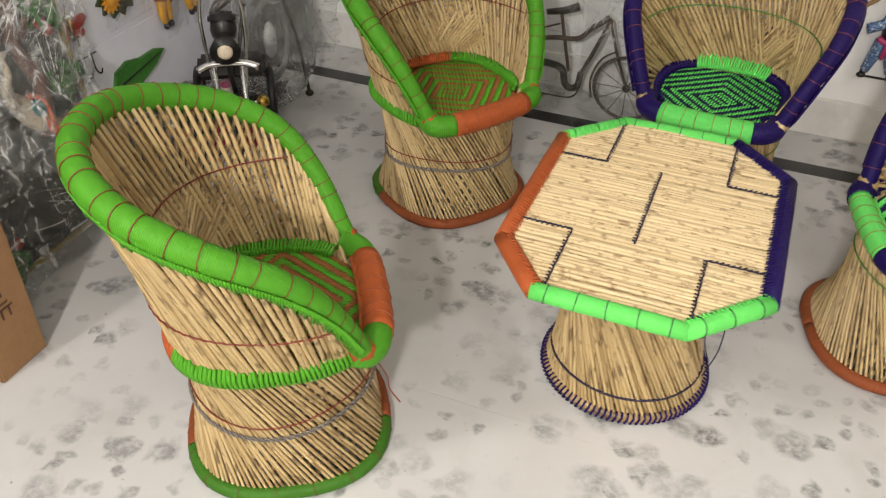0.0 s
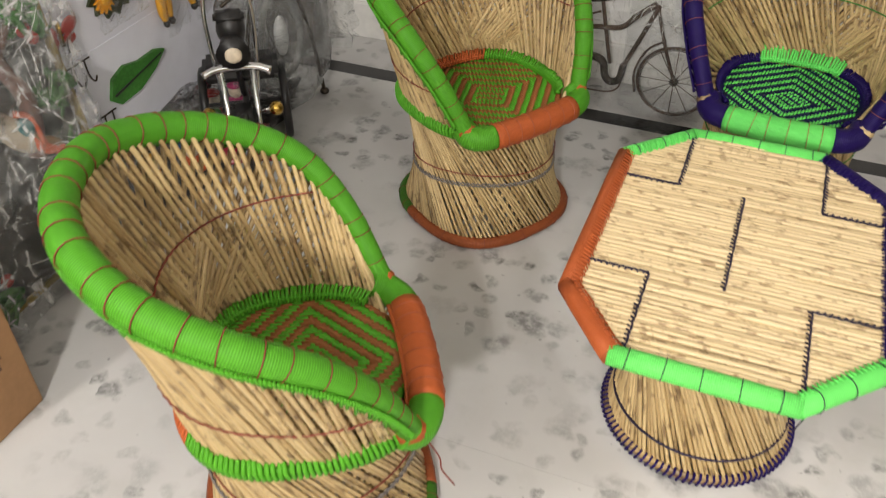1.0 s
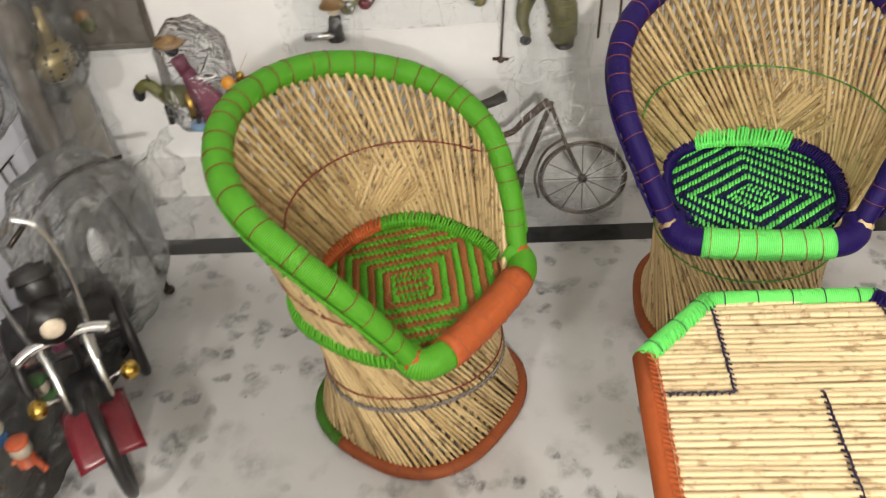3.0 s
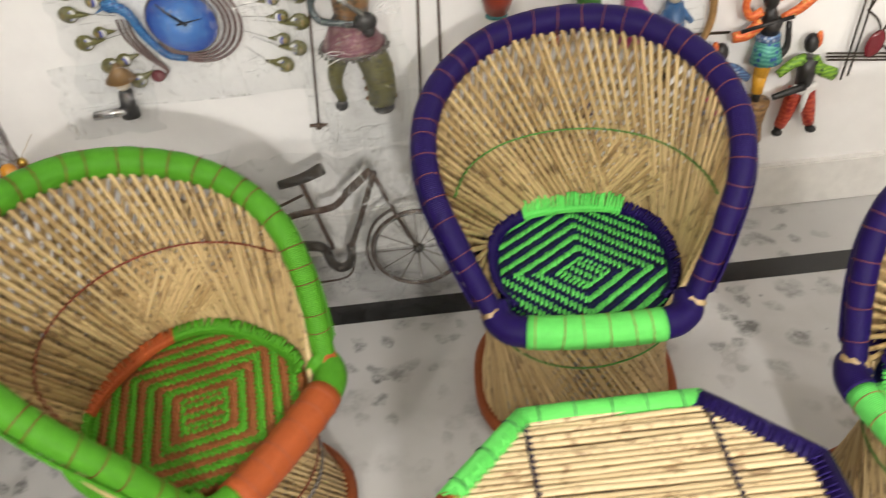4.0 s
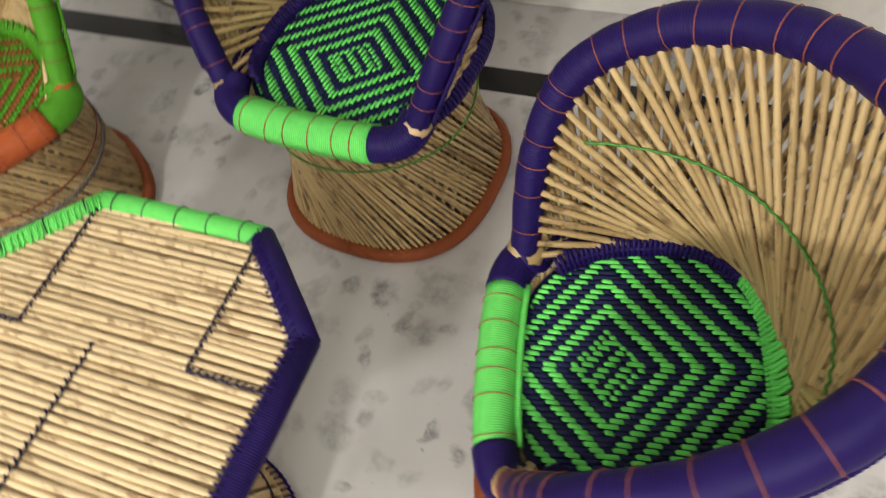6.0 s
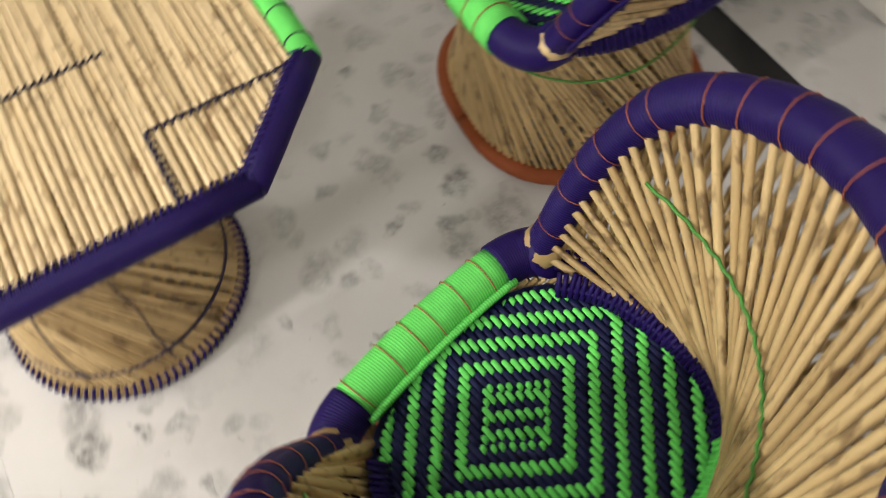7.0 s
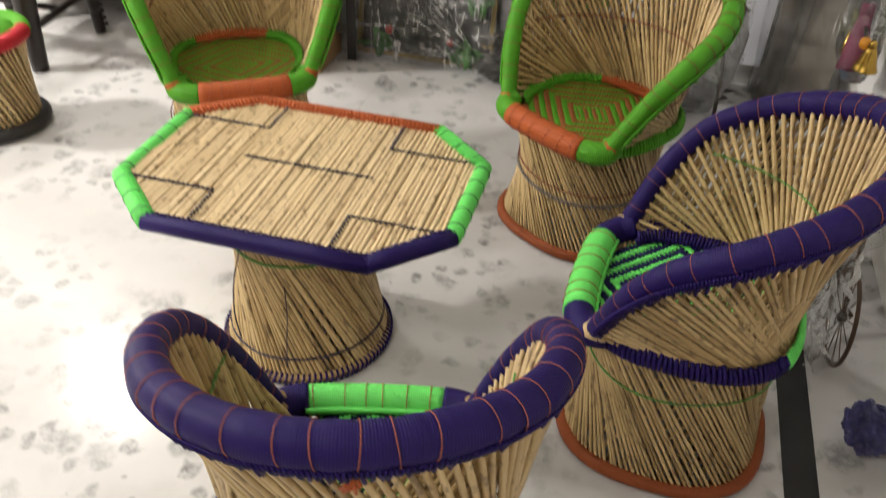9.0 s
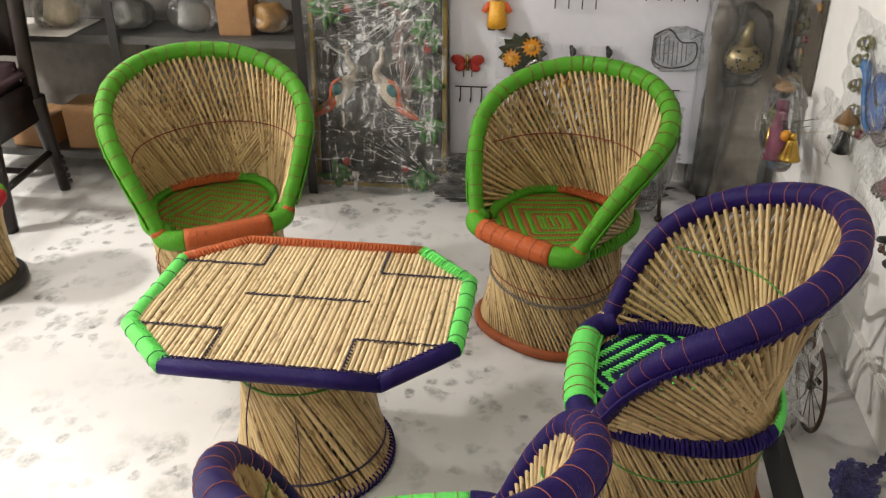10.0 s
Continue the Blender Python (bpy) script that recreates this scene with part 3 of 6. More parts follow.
    for k in range(110):
        s = 0.04 + 0.92 * k / 109
        w = radians(max(-140, min(140, (-126 + 252 * s) * 0.93 + 34)))
        x, y = seat_plan(w, 0.985)
        y -= short * max(0.0, math.cos(w))
        top = along(rim, s)
        low, top = Vector((x, y, seat_z - 0.02)), top - Vector((top.x, top.y, 0)).normalized() * 0.022
        share = 0.21 / max(top.z - seat_z, 0.01)
        if share < 0.9:
            p = low.lerp(top, share)
            inward = Vector((-p.x, -p.y, 0)).normalized()
            mid.append(p + inward * (0.006 + 0.003 * (k % 2)) + Vector((0, 0, 0.0012 * (k % 2))))
    back_line = []
    for k in range(90):
        u = 0.06 + 0.88 * k / 89
        w = radians(max(-140, min(140, (-126 + 252 * u) * 0.93 - 37)))
        x, y = seat_plan(w, 1.065)
        y -= short * max(0.0, math.cos(w))
        top = along(rim, u)
        low, top = Vector((x, y, seat_z - 0.02)), top + Vector((top.x, top.y, 0)).normalized() * 0.014
        share = 0.13 / max(top.z - seat_z, 0.01)
        if share < 0.85:
            p = low.lerp(top, share)
            back_line.append(p + Vector((p.x, p.y, 0)).normalized() * (0.006 + 0.002 * (k % 2)))
    if rope:
        tube("outer_back_thread", back_line, 0.0019, thread, chair, sides=6)
    paths = []
    knot = along(rim, 0.49) + Vector((0, 0.01, -0.034))
    for k in range(7):
        paths.append([knot, knot + Vector((random.uniform(-0.01, 0.01), 0.006, -0.016)), knot + Vector((random.uniform(-0.016, 0.016), 0.002, random.uniform(-0.04, -0.025)))])
    bm = bmesh.new()
    many_tubes(bm, paths, 0.0022, 4)
    part("cord_tuft", bm, RED_THREAD if rope else ORANGE, chair, "loose tied cord ends under the rim")
    if stray:
        tube("loose_thread", smooth_line([corner_l + Vector((0.0, -0.02, -0.02)), corner_l + Vector((-0.02, -0.045, -0.06)), corner_l + Vector((-0.02, -0.05, -0.1)), corner_l + Vector((-0.035, -0.07, -0.13))], 6), 0.0016, RED_THREAD, chair, sides=5)
    tube("back_thread", mid, 0.0021, thread, chair, sides=6)
    weave(chair, *( (LIME, NAVY) if style == "diamond" else (GREEN, WEAVE_ORANGE)), fill, seat_z, pitch, centre, short)
    return chair


GREEN_SET = dict(rim_cord=GREEN, roll_cord=ORANGE, back_cord=ORANGE, thread=RED_THREAD, binding="red", style="maze", group="armchairs round the table", rope=True)
BLUE_SET = dict(rim_cord=INDIGO, roll_cord=LIME, back_cord=LIME, base_cords=((-180, 180, BASE_ORANGE),), thread=GREEN_THREAD, binding="orange", style="diamond", group="armchairs round the table", rope=False)
GREEN_LABEL = "cane armchair bound in green and terracotta cord with a woven seat"
BLUE_LABEL = "cane armchair bound in indigo and lime cord with a diamond-woven seat"
armchair(pose(-0.715, -0.537, 0, 0, 0, 122.3), GREEN_LABEL, (0.998, 1.017, 0.988), (0.078, 0.025, -0.039, 0.008, 0.03, 0.038), 0.385, stray=True, base_cords=((-168, -15, BASE_GREEN), (-15, 192, BASE_ORANGE)), **GREEN_SET)
armchair(pose(-0.758, 0.603, 0, 0, 0, 56.6), GREEN_LABEL, (0.975, 0.994, 0.945), (0.001, 0.018, -0.056, 0.006, -0.025, 0.019), 0.385, base_cords=((-75, 60, BASE_GREEN), (60, 285, BASE_ORANGE)), **GREEN_SET)
armchair(pose(0.056, 0.902, 0, 0, 0, -3.9), BLUE_LABEL, (1.015, 0.968, 0.959), (-0.019, 0.01, 0.05, -0.056, 0.046, 0.085), 0.387, fill=0.36, pitch=0.047, foot=(-0.012, 0.005), centre=0.034, **BLUE_SET)
armchair(pose(0.73, 0.403, 0, 0, 0, -75.1), BLUE_LABEL, (0.926, 1.055, 1.008), (0.012, -0.166, 0.022, 0.049, 0.115, -0.076), 0.362, fill=0.43, lift=0.06, wide=0.165, pitch=0.045, foot=(0.012, -0.055), short=0.032, centre=0.066, plump=0.0305, **BLUE_SET)


# ---- octagonal table ----
def octagon_table():
    t = thing("octagonal_table", pose(0, 0, 0), "octagonal cane coffee table edged in lime, terracotta and indigo cord", "table")
    top_z = 0.489
    corners = [(-0.17, -0.391), (0.146, -0.393), (0.291, -0.245), (0.291, 0.248), (0.146, 0.391), (-0.15, 0.391), (-0.287, 0.248), (-0.287, -0.245)]
    cords = [LIME, LIME, INDIGO, INDIGO, LIME, LIME, ORANGE, ORANGE]
    for i in range(8):
        a, b = Vector((*corners[i], top_z)), Vector((*corners[(i + 1) % 8], top_z))
        d = (b - a).normalized()
        line = [a - d * 0.004, a.lerp(b, 0.25), a.lerp(b, 0.5), a.lerp(b, 0.75), b + d * 0.004]
        edge = tube("edge_roll", line, [0.0198, 0.0206, 0.0203, 0.0208, 0.0198], cords[i], t, sides=14)
        if cords[i] is LIME:
            n = max(3, round((b - a).length / 0.06))
            bindings(line, 0.0215, [(k + 0.5) / n for k in range(n)], "dark", edge)
    # reeds of the top, side by side
    y, pitch = -0.378, 0.0118
    while y < 0.379:
        half = 0.278 if abs(y) < 0.238 else 0.278 - (abs(y) - 0.238) * 0.138 / 0.146
        r = random.uniform(0.0116, 0.013)
        jog = random.uniform(-0.003, 0.003)
        if random.random() < 0.5:
            reed((-half + jog, y, top_z + 0.004), (half + jog, y + random.uniform(-0.001, 0.001), top_z + 0.004), r, t, TOP_STICKS)
        else:
            reed((half + jog, y, top_z + 0.004), (-half + jog, y + random.uniform(-0.001, 0.001), top_z + 0.004), r, t, TOP_STICKS)
        y += pitch
    # cross layer below
    bm = bmesh.new()
    paths = []
    for k in range(44):
        x = -0.27 + 0.54 * k / 43
        half = 0.385 if abs(x) < 0.145 else 0.385 - (abs(x) - 0.145) * 0.15 / 0.14
        paths.append([(x, -half + 0.01, top_z - 0.009), (x, half - 0.01, top_z - 0.009)])
    many_tubes(bm, paths, 0.0062, 6)
    tagged(part("under_reeds", bm, TOP_REED, t, "cross layer of reeds under the top"), kind="stuff")
    # stitches that lash the reed ends to the rolls
    for i, cord in ((1, LIME), (2, INDIGO), (3, INDIGO), (5, LIME), (6, ORANGE), (7, ORANGE)):
        a, b = Vector((*corners[i], top_z)), Vector((*corners[(i + 1) % 8], top_z))
        into = Vector((-a.x - b.x, -a.y - b.y, 0)).normalized()
        n = round((b - a).length / 0.0105)
        paths = []
        for k in range(n):
            p = a.lerp(b, (k + 0.5 + random.uniform(-0.2, 0.2)) / n)
            paths.append([p + Vector((0, 0, 0.0215)) + into * 0.004, p + into * 0.02 + Vector((0, 0, 0.0135)), p + into * random.uniform(0.0205, 0.0245) + (b - a).normalized() * 0.004 + Vector((0, 0, 0.0095))])
        bm = bmesh.new()
        many_tubes(bm, paths, 0.0019, 4)
        tagged(part("edge_stitching", bm, cord, t), kind="stuff")
    # sewn lines: four corner angles and one bar
    z = top_z + 0.011
    lines = [[(-0.008, -0.16), (-0.008, 0.16)]]
    for sx in (-1, 1):
        for sy in (-1, 1):
            lines.append([(sx * 0.15, sy * 0.376), (sx * 0.15, sy * 0.16), (sx * 0.27, sy * 0.16)])
    for pts in lines:
        bm = bmesh.new()
        paths = []
        for a, b in zip(pts, pts[1:]):
            a, b = Vector((*a, z)), Vector((*b, z))
            d = (b - a).normalized()
            side = Vector((-d.y, d.x, 0))
            n = max(2, round((b - a).length / 0.0118))
            for k in range(n):
                p = a.lerp(b, (k + 0.1) / n)
                q = a.lerp(b, (k + 0.9) / n)
                paths.append([p - side * 0.0012, (p + q) / 2 + Vector((0, 0, 0.0015)), q + side * random.uniform(0.005, 0.009)])
            paths.append([a.lerp(b, k / 12) + side * 0.0012 * (-1) ** k for k in range(13)])
        many_tubes(bm, paths, 0.0019, 5)
        part("sewn_line", bm, INDIGO_THREAD, t)
    # waisted base of slanting reeds, a little out of centre
    base = new("base")
    base.parent = t
    base.matrix_basis = pose(0.004, -0.018, 0)
    n = 108
    for k in range(n):
        w = math.tau * (k + random.uniform(-0.15, 0.15)) / n
        v = w + radians(64)
        reed((0.208 * math.sin(w), 0.208 * math.cos(w), 0.014), (0.185 * math.sin(v), 0.185 * math.cos(v), top_z - 0.02), random.uniform(0.009, 0.0112), base)
    bm = bmesh.new()
    paths = []
    for k in range(40):
        w = math.tau * k / 40
        v = w - radians(64)
        paths.append([(0.196 * math.sin(w), 0.196 * math.cos(w), 0.012), (0.172 * math.sin(v), 0.172 * math.cos(v), top_z - 0.02)])
    many_tubes(bm, paths, 0.0062, 6)
    tagged(part("inner_reeds", bm, REED, base, "crossing inner layer of reeds"), kind="stuff")

    def hoop(z, out):
        s = z / (top_z - 0.02)
        r = Vector((0.208, 0, 0)).lerp(Vector((0.185 * math.cos(radians(64)), 0.185 * math.sin(radians(64)), 0)), s).length + out
        return [(r * math.cos(math.tau * k / 60), r * math.sin(math.tau * k / 60), z + 0.004 * math.sin(k * 0.2)) for k in range(60)]

    tube("base_ring", hoop(0.016, 0.0), 0.014, REED, base, sides=8, closed=True)
    bm = bmesh.new()
    paths = []
    for k in range(96):
        w = math.tau * k / 96
        o = Vector((math.sin(w), math.cos(w), 0))
        v = w + 0.03
        o2 = Vector((math.sin(v), math.cos(v), 0))
        paths.append([o * 0.206 + Vector((0, 0, 0.033)), o * 0.2185 + Vector((0, 0, 0.026)), o2 * 0.221 + Vector((0, 0, 0.011)), o2 * 0.212 + Vector((0, 0, 0.003))])
    many_tubes(bm, paths, 0.003, 5)
    tagged(part("base_wrapping", bm, INDIGO, base, "indigo cord wound round the foot"), kind="stuff")
    tube("tying_thread", hoop(0.072, 0.007), 0.0034, INDIGO_THREAD, base, sides=6, closed=True)
    tube("tying_thread", hoop(0.34, 0.007), 0.003, GREEN_THREAD, base, sides=6, closed=True)
    tail = smooth_line([(0.172, -0.05, 0.46), (0.215, -0.075, 0.33), (0.222, -0.085, 0.22), (0.2, -0.09, 0.12)], 6)
    tube("loose_thread", tail, 0.0018, INDIGO_THREAD, base, sides=5)
    tail = smooth_line([(0.165, 0.02, 0.28), (0.185, 0.03, 0.2), (0.188, 0.025, 0.13), (0.21, 0.03, 0.06)], 6)
    tube("loose_thread", tail, 0.0016, INDIGO_THREAD, base, sides=5)


octagon_table()


# ---- shop goods: materials ----
def patterned(name, ground, motif, accent, scale=70.0, rough=0.4, metal=0.2):
    """Painted tin with rows of small motifs in two further colours."""
    m, nt, b = nodes_of(name, rough, metal)
    co = nt.nodes.new("ShaderNodeTexCoord")
    wave = add(nt, "ShaderNodeTexWave", Scale=scale * 0.5, Distortion=7.0, Detail=2.0)
    wave.bands_direction = "Z"
    cell = add(nt, "ShaderNodeTexVoronoi", Scale=scale)
    for node in (wave, cell):
        nt.links.new(co.outputs["Object"], node.inputs["Vector"])
    rows = ramp(nt, wave.outputs["Fac"], [(0.3, (0.15, 0.15, 0.15)), (0.75, (0.9, 0.9, 0.9))])
    dots = ramp(nt, cell.outputs["Distance"], [(0.26, (1, 1, 1)), (0.38, (0, 0, 0))])
    colour = blend(nt, rows, ground, motif)
    nt.links.new(blend(nt, dots, colour, accent), b.inputs["Base Color"])
    bump(nt, b, cell.outputs["Distance"], 0.5, 0.003)
    return m


CHROME = plain("chrome", (0.62, 0.62, 0.62), 0.18, 1.0)
DARK_METAL = plain("dark_bronze_metal", (0.05, 0.04, 0.03), 0.4, 0.7)
RUST = plain("brown_wire", (0.10, 0.06, 0.04), 0.5, 0.5)
BRASS = plain("brass", (0.55, 0.36, 0.08), 0.25, 1.0)
BLACK = plain("black_paint", (0.015, 0.014, 0.014), 0.4)
PEACOCK = plain("peacock_blue", (0.02, 0.10, 0.26), 0.35)
TEAL = plain("teal_paint", (0.02, 0.16, 0.16), 0.4)
OLIVE = plain("olive_paint", (0.12, 0.12, 0.035), 0.5, scale=60, vary=0.6)
YELLOW = plain("yellow_paint", (0.72, 0.36, 0.03), 0.45)
SUN = plain("sun_orange_paint", (0.85, 0.34, 0.01), 0.45)
RED = plain("red_paint", (0.42, 0.03, 0.02), 0.35)
CORAL = plain("coral_paint", (0.70, 0.13, 0.04), 0.45)
MAROON = plain("maroon_lacquer", (0.15, 0.012, 0.02), 0.25)
PINK = plain("magenta_paint", (0.42, 0.03, 0.14), 0.45)
LEAF = plain("leaf_green_paint", (0.05, 0.19, 0.03), 0.45, scale=40, vary=0.5)
PALE_BLUE = plain("pale_blue_paint", (0.22, 0.36, 0.55), 0.5)
CREAM = plain("cream_paint", (0.66, 0.56, 0.42), 0.5)
WHITE = plain("white_paint", (0.75, 0.75, 0.73), 0.5)
GREY = plain("grey_paint", (0.22, 0.22, 0.21), 0.5)
BROWN = plain("dark_brown_wood", (0.011, 0.006, 0.005), 0.4, scale=30, vary=0.4)
TAN = plain("tan_wood", (0.30, 0.17, 0.06), 0.5, scale=40, vary=0.4)
GILT = plain("worn_gilt", (0.34, 0.25, 0.07), 0.4, 0.3)
DRIFT = plain("grey_brown_carved_wood", (0.12, 0.105, 0.085), 0.5, scale=30, vary=0.5)
CARD = plain("brown_cardboard", (0.30, 0.165, 0.075), 0.8, scale=20, vary=0.15)
CARD_DARK = plain("cardboard_print", (0.10, 0.05, 0.025), 0.8)
PANEL = plain("white_display_panel", (0.74, 0.75, 0.82), 0.5, scale=8, vary=0.05)
SHELF_METAL = plain("grey_shelf_steel", (0.09, 0.09, 0.088), 0.45, 0.4)
CLOTH = plain("plum_cushion", (0.055, 0.025, 0.03), 0.8, scale=80)
FEATHER = patterned("olive_feather_enamel", (0.13, 0.13, 0.03), (0.2, 0.19, 0.05), (0.09, 0.07, 0.03), 120, 0.35)
FEATHER_BLUE = plain("feather_eye_blue", (0.05, 0.07, 0.38), 0.3)
LILAC = plain("lilac_glass_beads", (0.2, 0.2, 0.5), 0.06, 0.0, scale=120, vary=0.5)
LILAC.node_tree.nodes["Principled BSDF"].inputs["Transmission Weight"].default_value = 0.75
PAPER = plain("white_paper", (0.74, 0.70, 0.66), 0.8)


def solid(name, m, label, category, mats, group=""):
    """Starts a figure or ornament that is one mesh: returns its bmesh and a finisher."""
    bm = bmesh.new()

    def done(smooth=True):
        ob = part(name, bm, None, smooth=smooth)
        for x in mats:
            ob.data.materials.append(x)
        ob.matrix_basis = m
        return tagged(ob, label, category, group)

    return bm, done


def paint(bm, before, i):
    bm.faces.ensure_lookup_table()
    for f in bm.faces[before:]:
        f.material_index = i


def lump(bm, at, size, i=0, turn=(0, 0, 0), level=2):
    n = len(bm.faces)
    v = bmesh.ops.create_icosphere(bm, subdivisions=level, radius=1.0)["verts"]
    bmesh.ops.transform(bm, matrix=Matrix.LocRotScale(at, Euler([radians(a) for a in turn]), size), verts=v)
    paint(bm, n, i)


def limb(bm, points, r0, r1=None, i=0, sides=8):
    n = len(bm.faces)
    pts = [Vector(p) for p in points]
    r1 = r0 if r1 is None else r1
    rings, prev = [], None
    for k, p in enumerate(pts):
        t = (pts[min(k + 1, len(pts) - 1)] - pts[max(k - 1, 0)]).normalized()
        up = prev or (Vector((0, 0, 1)) if abs(t.z) < 0.9 else Vector((1, 0, 0)))
        a = (up - t * up.dot(t)).normalized()
        prev = a
        b = t.cross(a)
        r = r0 + (r1 - r0) * k / max(1, len(pts) - 1)
        rings.append([bm.verts.new(p + (a * math.cos(math.tau * j / sides) + b * math.sin(math.tau * j / sides)) * r) for j in range(sides)])
    for a, b in zip(rings, rings[1:]):
        for j in range(sides):
            bm.faces.new((a[j], a[(j + 1) % sides], b[(j + 1) % sides], b[j]))
    bm.faces.new(rings[0][::-1])
    bm.faces.new(rings[-1])
    paint(bm, n, i)


def plate(bm, outline, depth, i=0, y=0.0):
    """A flat cut-out in the x-z plane with some thickness towards -y."""
    n = len(bm.faces)
    front = [bm.verts.new((x, y - depth, z)) for x, z in outline]
    back = [bm.verts.new((x, y, z)) for x, z in outline]
    bm.faces.new(front)
    bm.faces.new(back[::-1])
    k = len(outline)
    for j in range(k):
        bm.faces.new((front[j], back[j], back[(j + 1) % k], front[(j + 1) % k]))
    paint(bm, n, i)


def block(bm, size, at, i=0, bevel=0.0, turn=None):
    n = len(bm.faces)
    box(bm, size, at, turn, bevel)
    paint(bm, n, i)


def ring_points(x, z, r, rz=None, y=0.0, n=28, a0=0, a1=360):
    rz = r if rz is None else rz
    return [(x + r * math.cos(radians(a0 + (a1 - a0) * k / n)), y, z + rz * math.sin(radians(a0 + (a1 - a0) * k / n))) for k in range(n + 1)]


def on_back(x, z, y=Y1):
    return pose(x, y - 0.004, z)


def on_left(y, z, x=-1.876):
    return pose(x, y, z, 0, 0, 90)


def film_sheet(name, parent, w, h, at, material=FILM, push=0.02, seed=0.0, bulge=0.0):
    """A creased sheet in the x-z plane."""
    bm = bmesh.new()
    nx, nz = max(4, int(w / 0.02)), max(4, int(h / 0.02))
    grid = []
    for j in range(nz + 1):
        row = []
        for i in range(nx + 1):
            u, v = i / nx - 0.5, j / nz - 0.5
            q = Vector((u * w * 9, v * h * 9, seed))
            d = push * (abs(noise.noise(q)) * 1.6 + 0.5 * noise.noise(q * 2.3)) + bulge * (1 - 4 * u * u) * (1 - 4 * v * v)
            ragged = 0.02 * noise.noise(Vector((v * 8, seed, 0)))
            row.append(bm.verts.new((at[0] + u * w + (ragged if i in (0, nx) else 0), at[1] - d, at[2] + v * h)))
        grid.append(row)
    for a, b in zip(grid, grid[1:]):
        for k in range(nx):
            bm.faces.new((a[k], a[k + 1], b[k + 1], b[k]))
    ob = part(name, bm, material, parent, "creased clear plastic film")
    ob.visible_shadow = False
    return ob


def film_glints(parent, fans, material, seed, y=-0.09):
    """Painted glints on gathered folds of stretched film: fans of thin whitish ribbons in the x-z plane."""
    rnd = random.Random(seed)
    bm = bmesh.new()
    for x, z, turn, spread, reach, n in fans:
        for k in range(n):
            a = radians(turn + spread * (k / max(1, n - 1) - 0.5) + rnd.uniform(-3, 3))
            start, length = rnd.uniform(0.0, 0.45) * reach, reach * rnd.uniform(0.45, 1.0)
            width, bow, tilt = rnd.uniform(0.0006, 0.0019), rnd.uniform(-0.02, 0.02), rnd.uniform(-0.7, 0.7)
            row = []
            for j in range(7):
                u = j / 6
                d = start + (length - start) * u
                px, pz = x + d * math.cos(a) - bow * math.sin(math.pi * u) * math.sin(a), z + d * math.sin(a) + bow * math.sin(math.pi * u) * math.cos(a)
                w = width * math.sin(math.pi * min(0.96, max(0.04, u)))
                row.append((bm.verts.new((px - w * math.sin(a), y - w * tilt, pz + w * math.cos(a))), bm.verts.new((px + w * math.sin(a), y + w * tilt, pz - w * math.cos(a)))))
            for p, q in zip(row, row[1:]):
                bm.faces.new((p[0], p[1], q[1], q[0]))
    ob = tagged(part("film_glint", bm, material, parent, "thin whitish ribbons painted as glints on the film's folds"), kind="stuff")
    ob.visible_shadow = False


def film_bag(name, parent, at, size, material=FILM, seed=0.0, level=4, rough=0.14):
    """Film drawn loosely over something: a creased closed skin."""
    bm = bmesh.new()
    bmesh.ops.create_icosphere(bm, subdivisions=level, radius=1.0)
    for v in bm.verts:
        d = v.co.copy()
        k = 1 + rough * noise.noise(d * 2.1 + Vector((seed, 0, 0))) + rough * 0.8 * abs(noise.noise(d * 5.2 + Vector((0, seed, 0))))
        c = Vector([math.copysign(abs(q) ** 0.75, q) for q in d]) * k
        v.co = Vector((at[0] + c.x * size[0], at[1] + c.y * size[1], max(at[2] + c.z * size[2], 0.004 if parent is None else at[2] - size[2])))
    ob = part(name, bm, material, parent, "loose creased plastic film")
    ob.visible_shadow = False
    return ob


# ---- back wall ----
def dial_material():
    """Enamel clock face: deep blue with a pale clouded middle."""
    m, nt, b = nodes_of("blue_enamel_dial", 0.2)
    co = nt.nodes.new("ShaderNodeTexCoord")
    length = nt.nodes.new("ShaderNodeVectorMath")
    length.operation = "LENGTH"
    nt.links.new(co.outputs["Object"], length.inputs[0])
    n = add(nt, "ShaderNodeTexNoise", Scale=40.0, Detail=4.0)
    nt.links.new(co.outputs["Object"], n.inputs["Vector"])
    reach = maths(nt, "ADD", maths(nt, "MULTIPLY", length.outputs["Value"], 9.0), maths(nt, "MULTIPLY", n.outputs[0], 0.5))
    nt.links.new(ramp(nt, reach, [(0.25, (0.42, 0.62, 0.82)), (0.6, (0.08, 0.26, 0.66)), (1.0, (0.012, 0.06, 0.34))]), b.inputs["Base Color"])
    return m


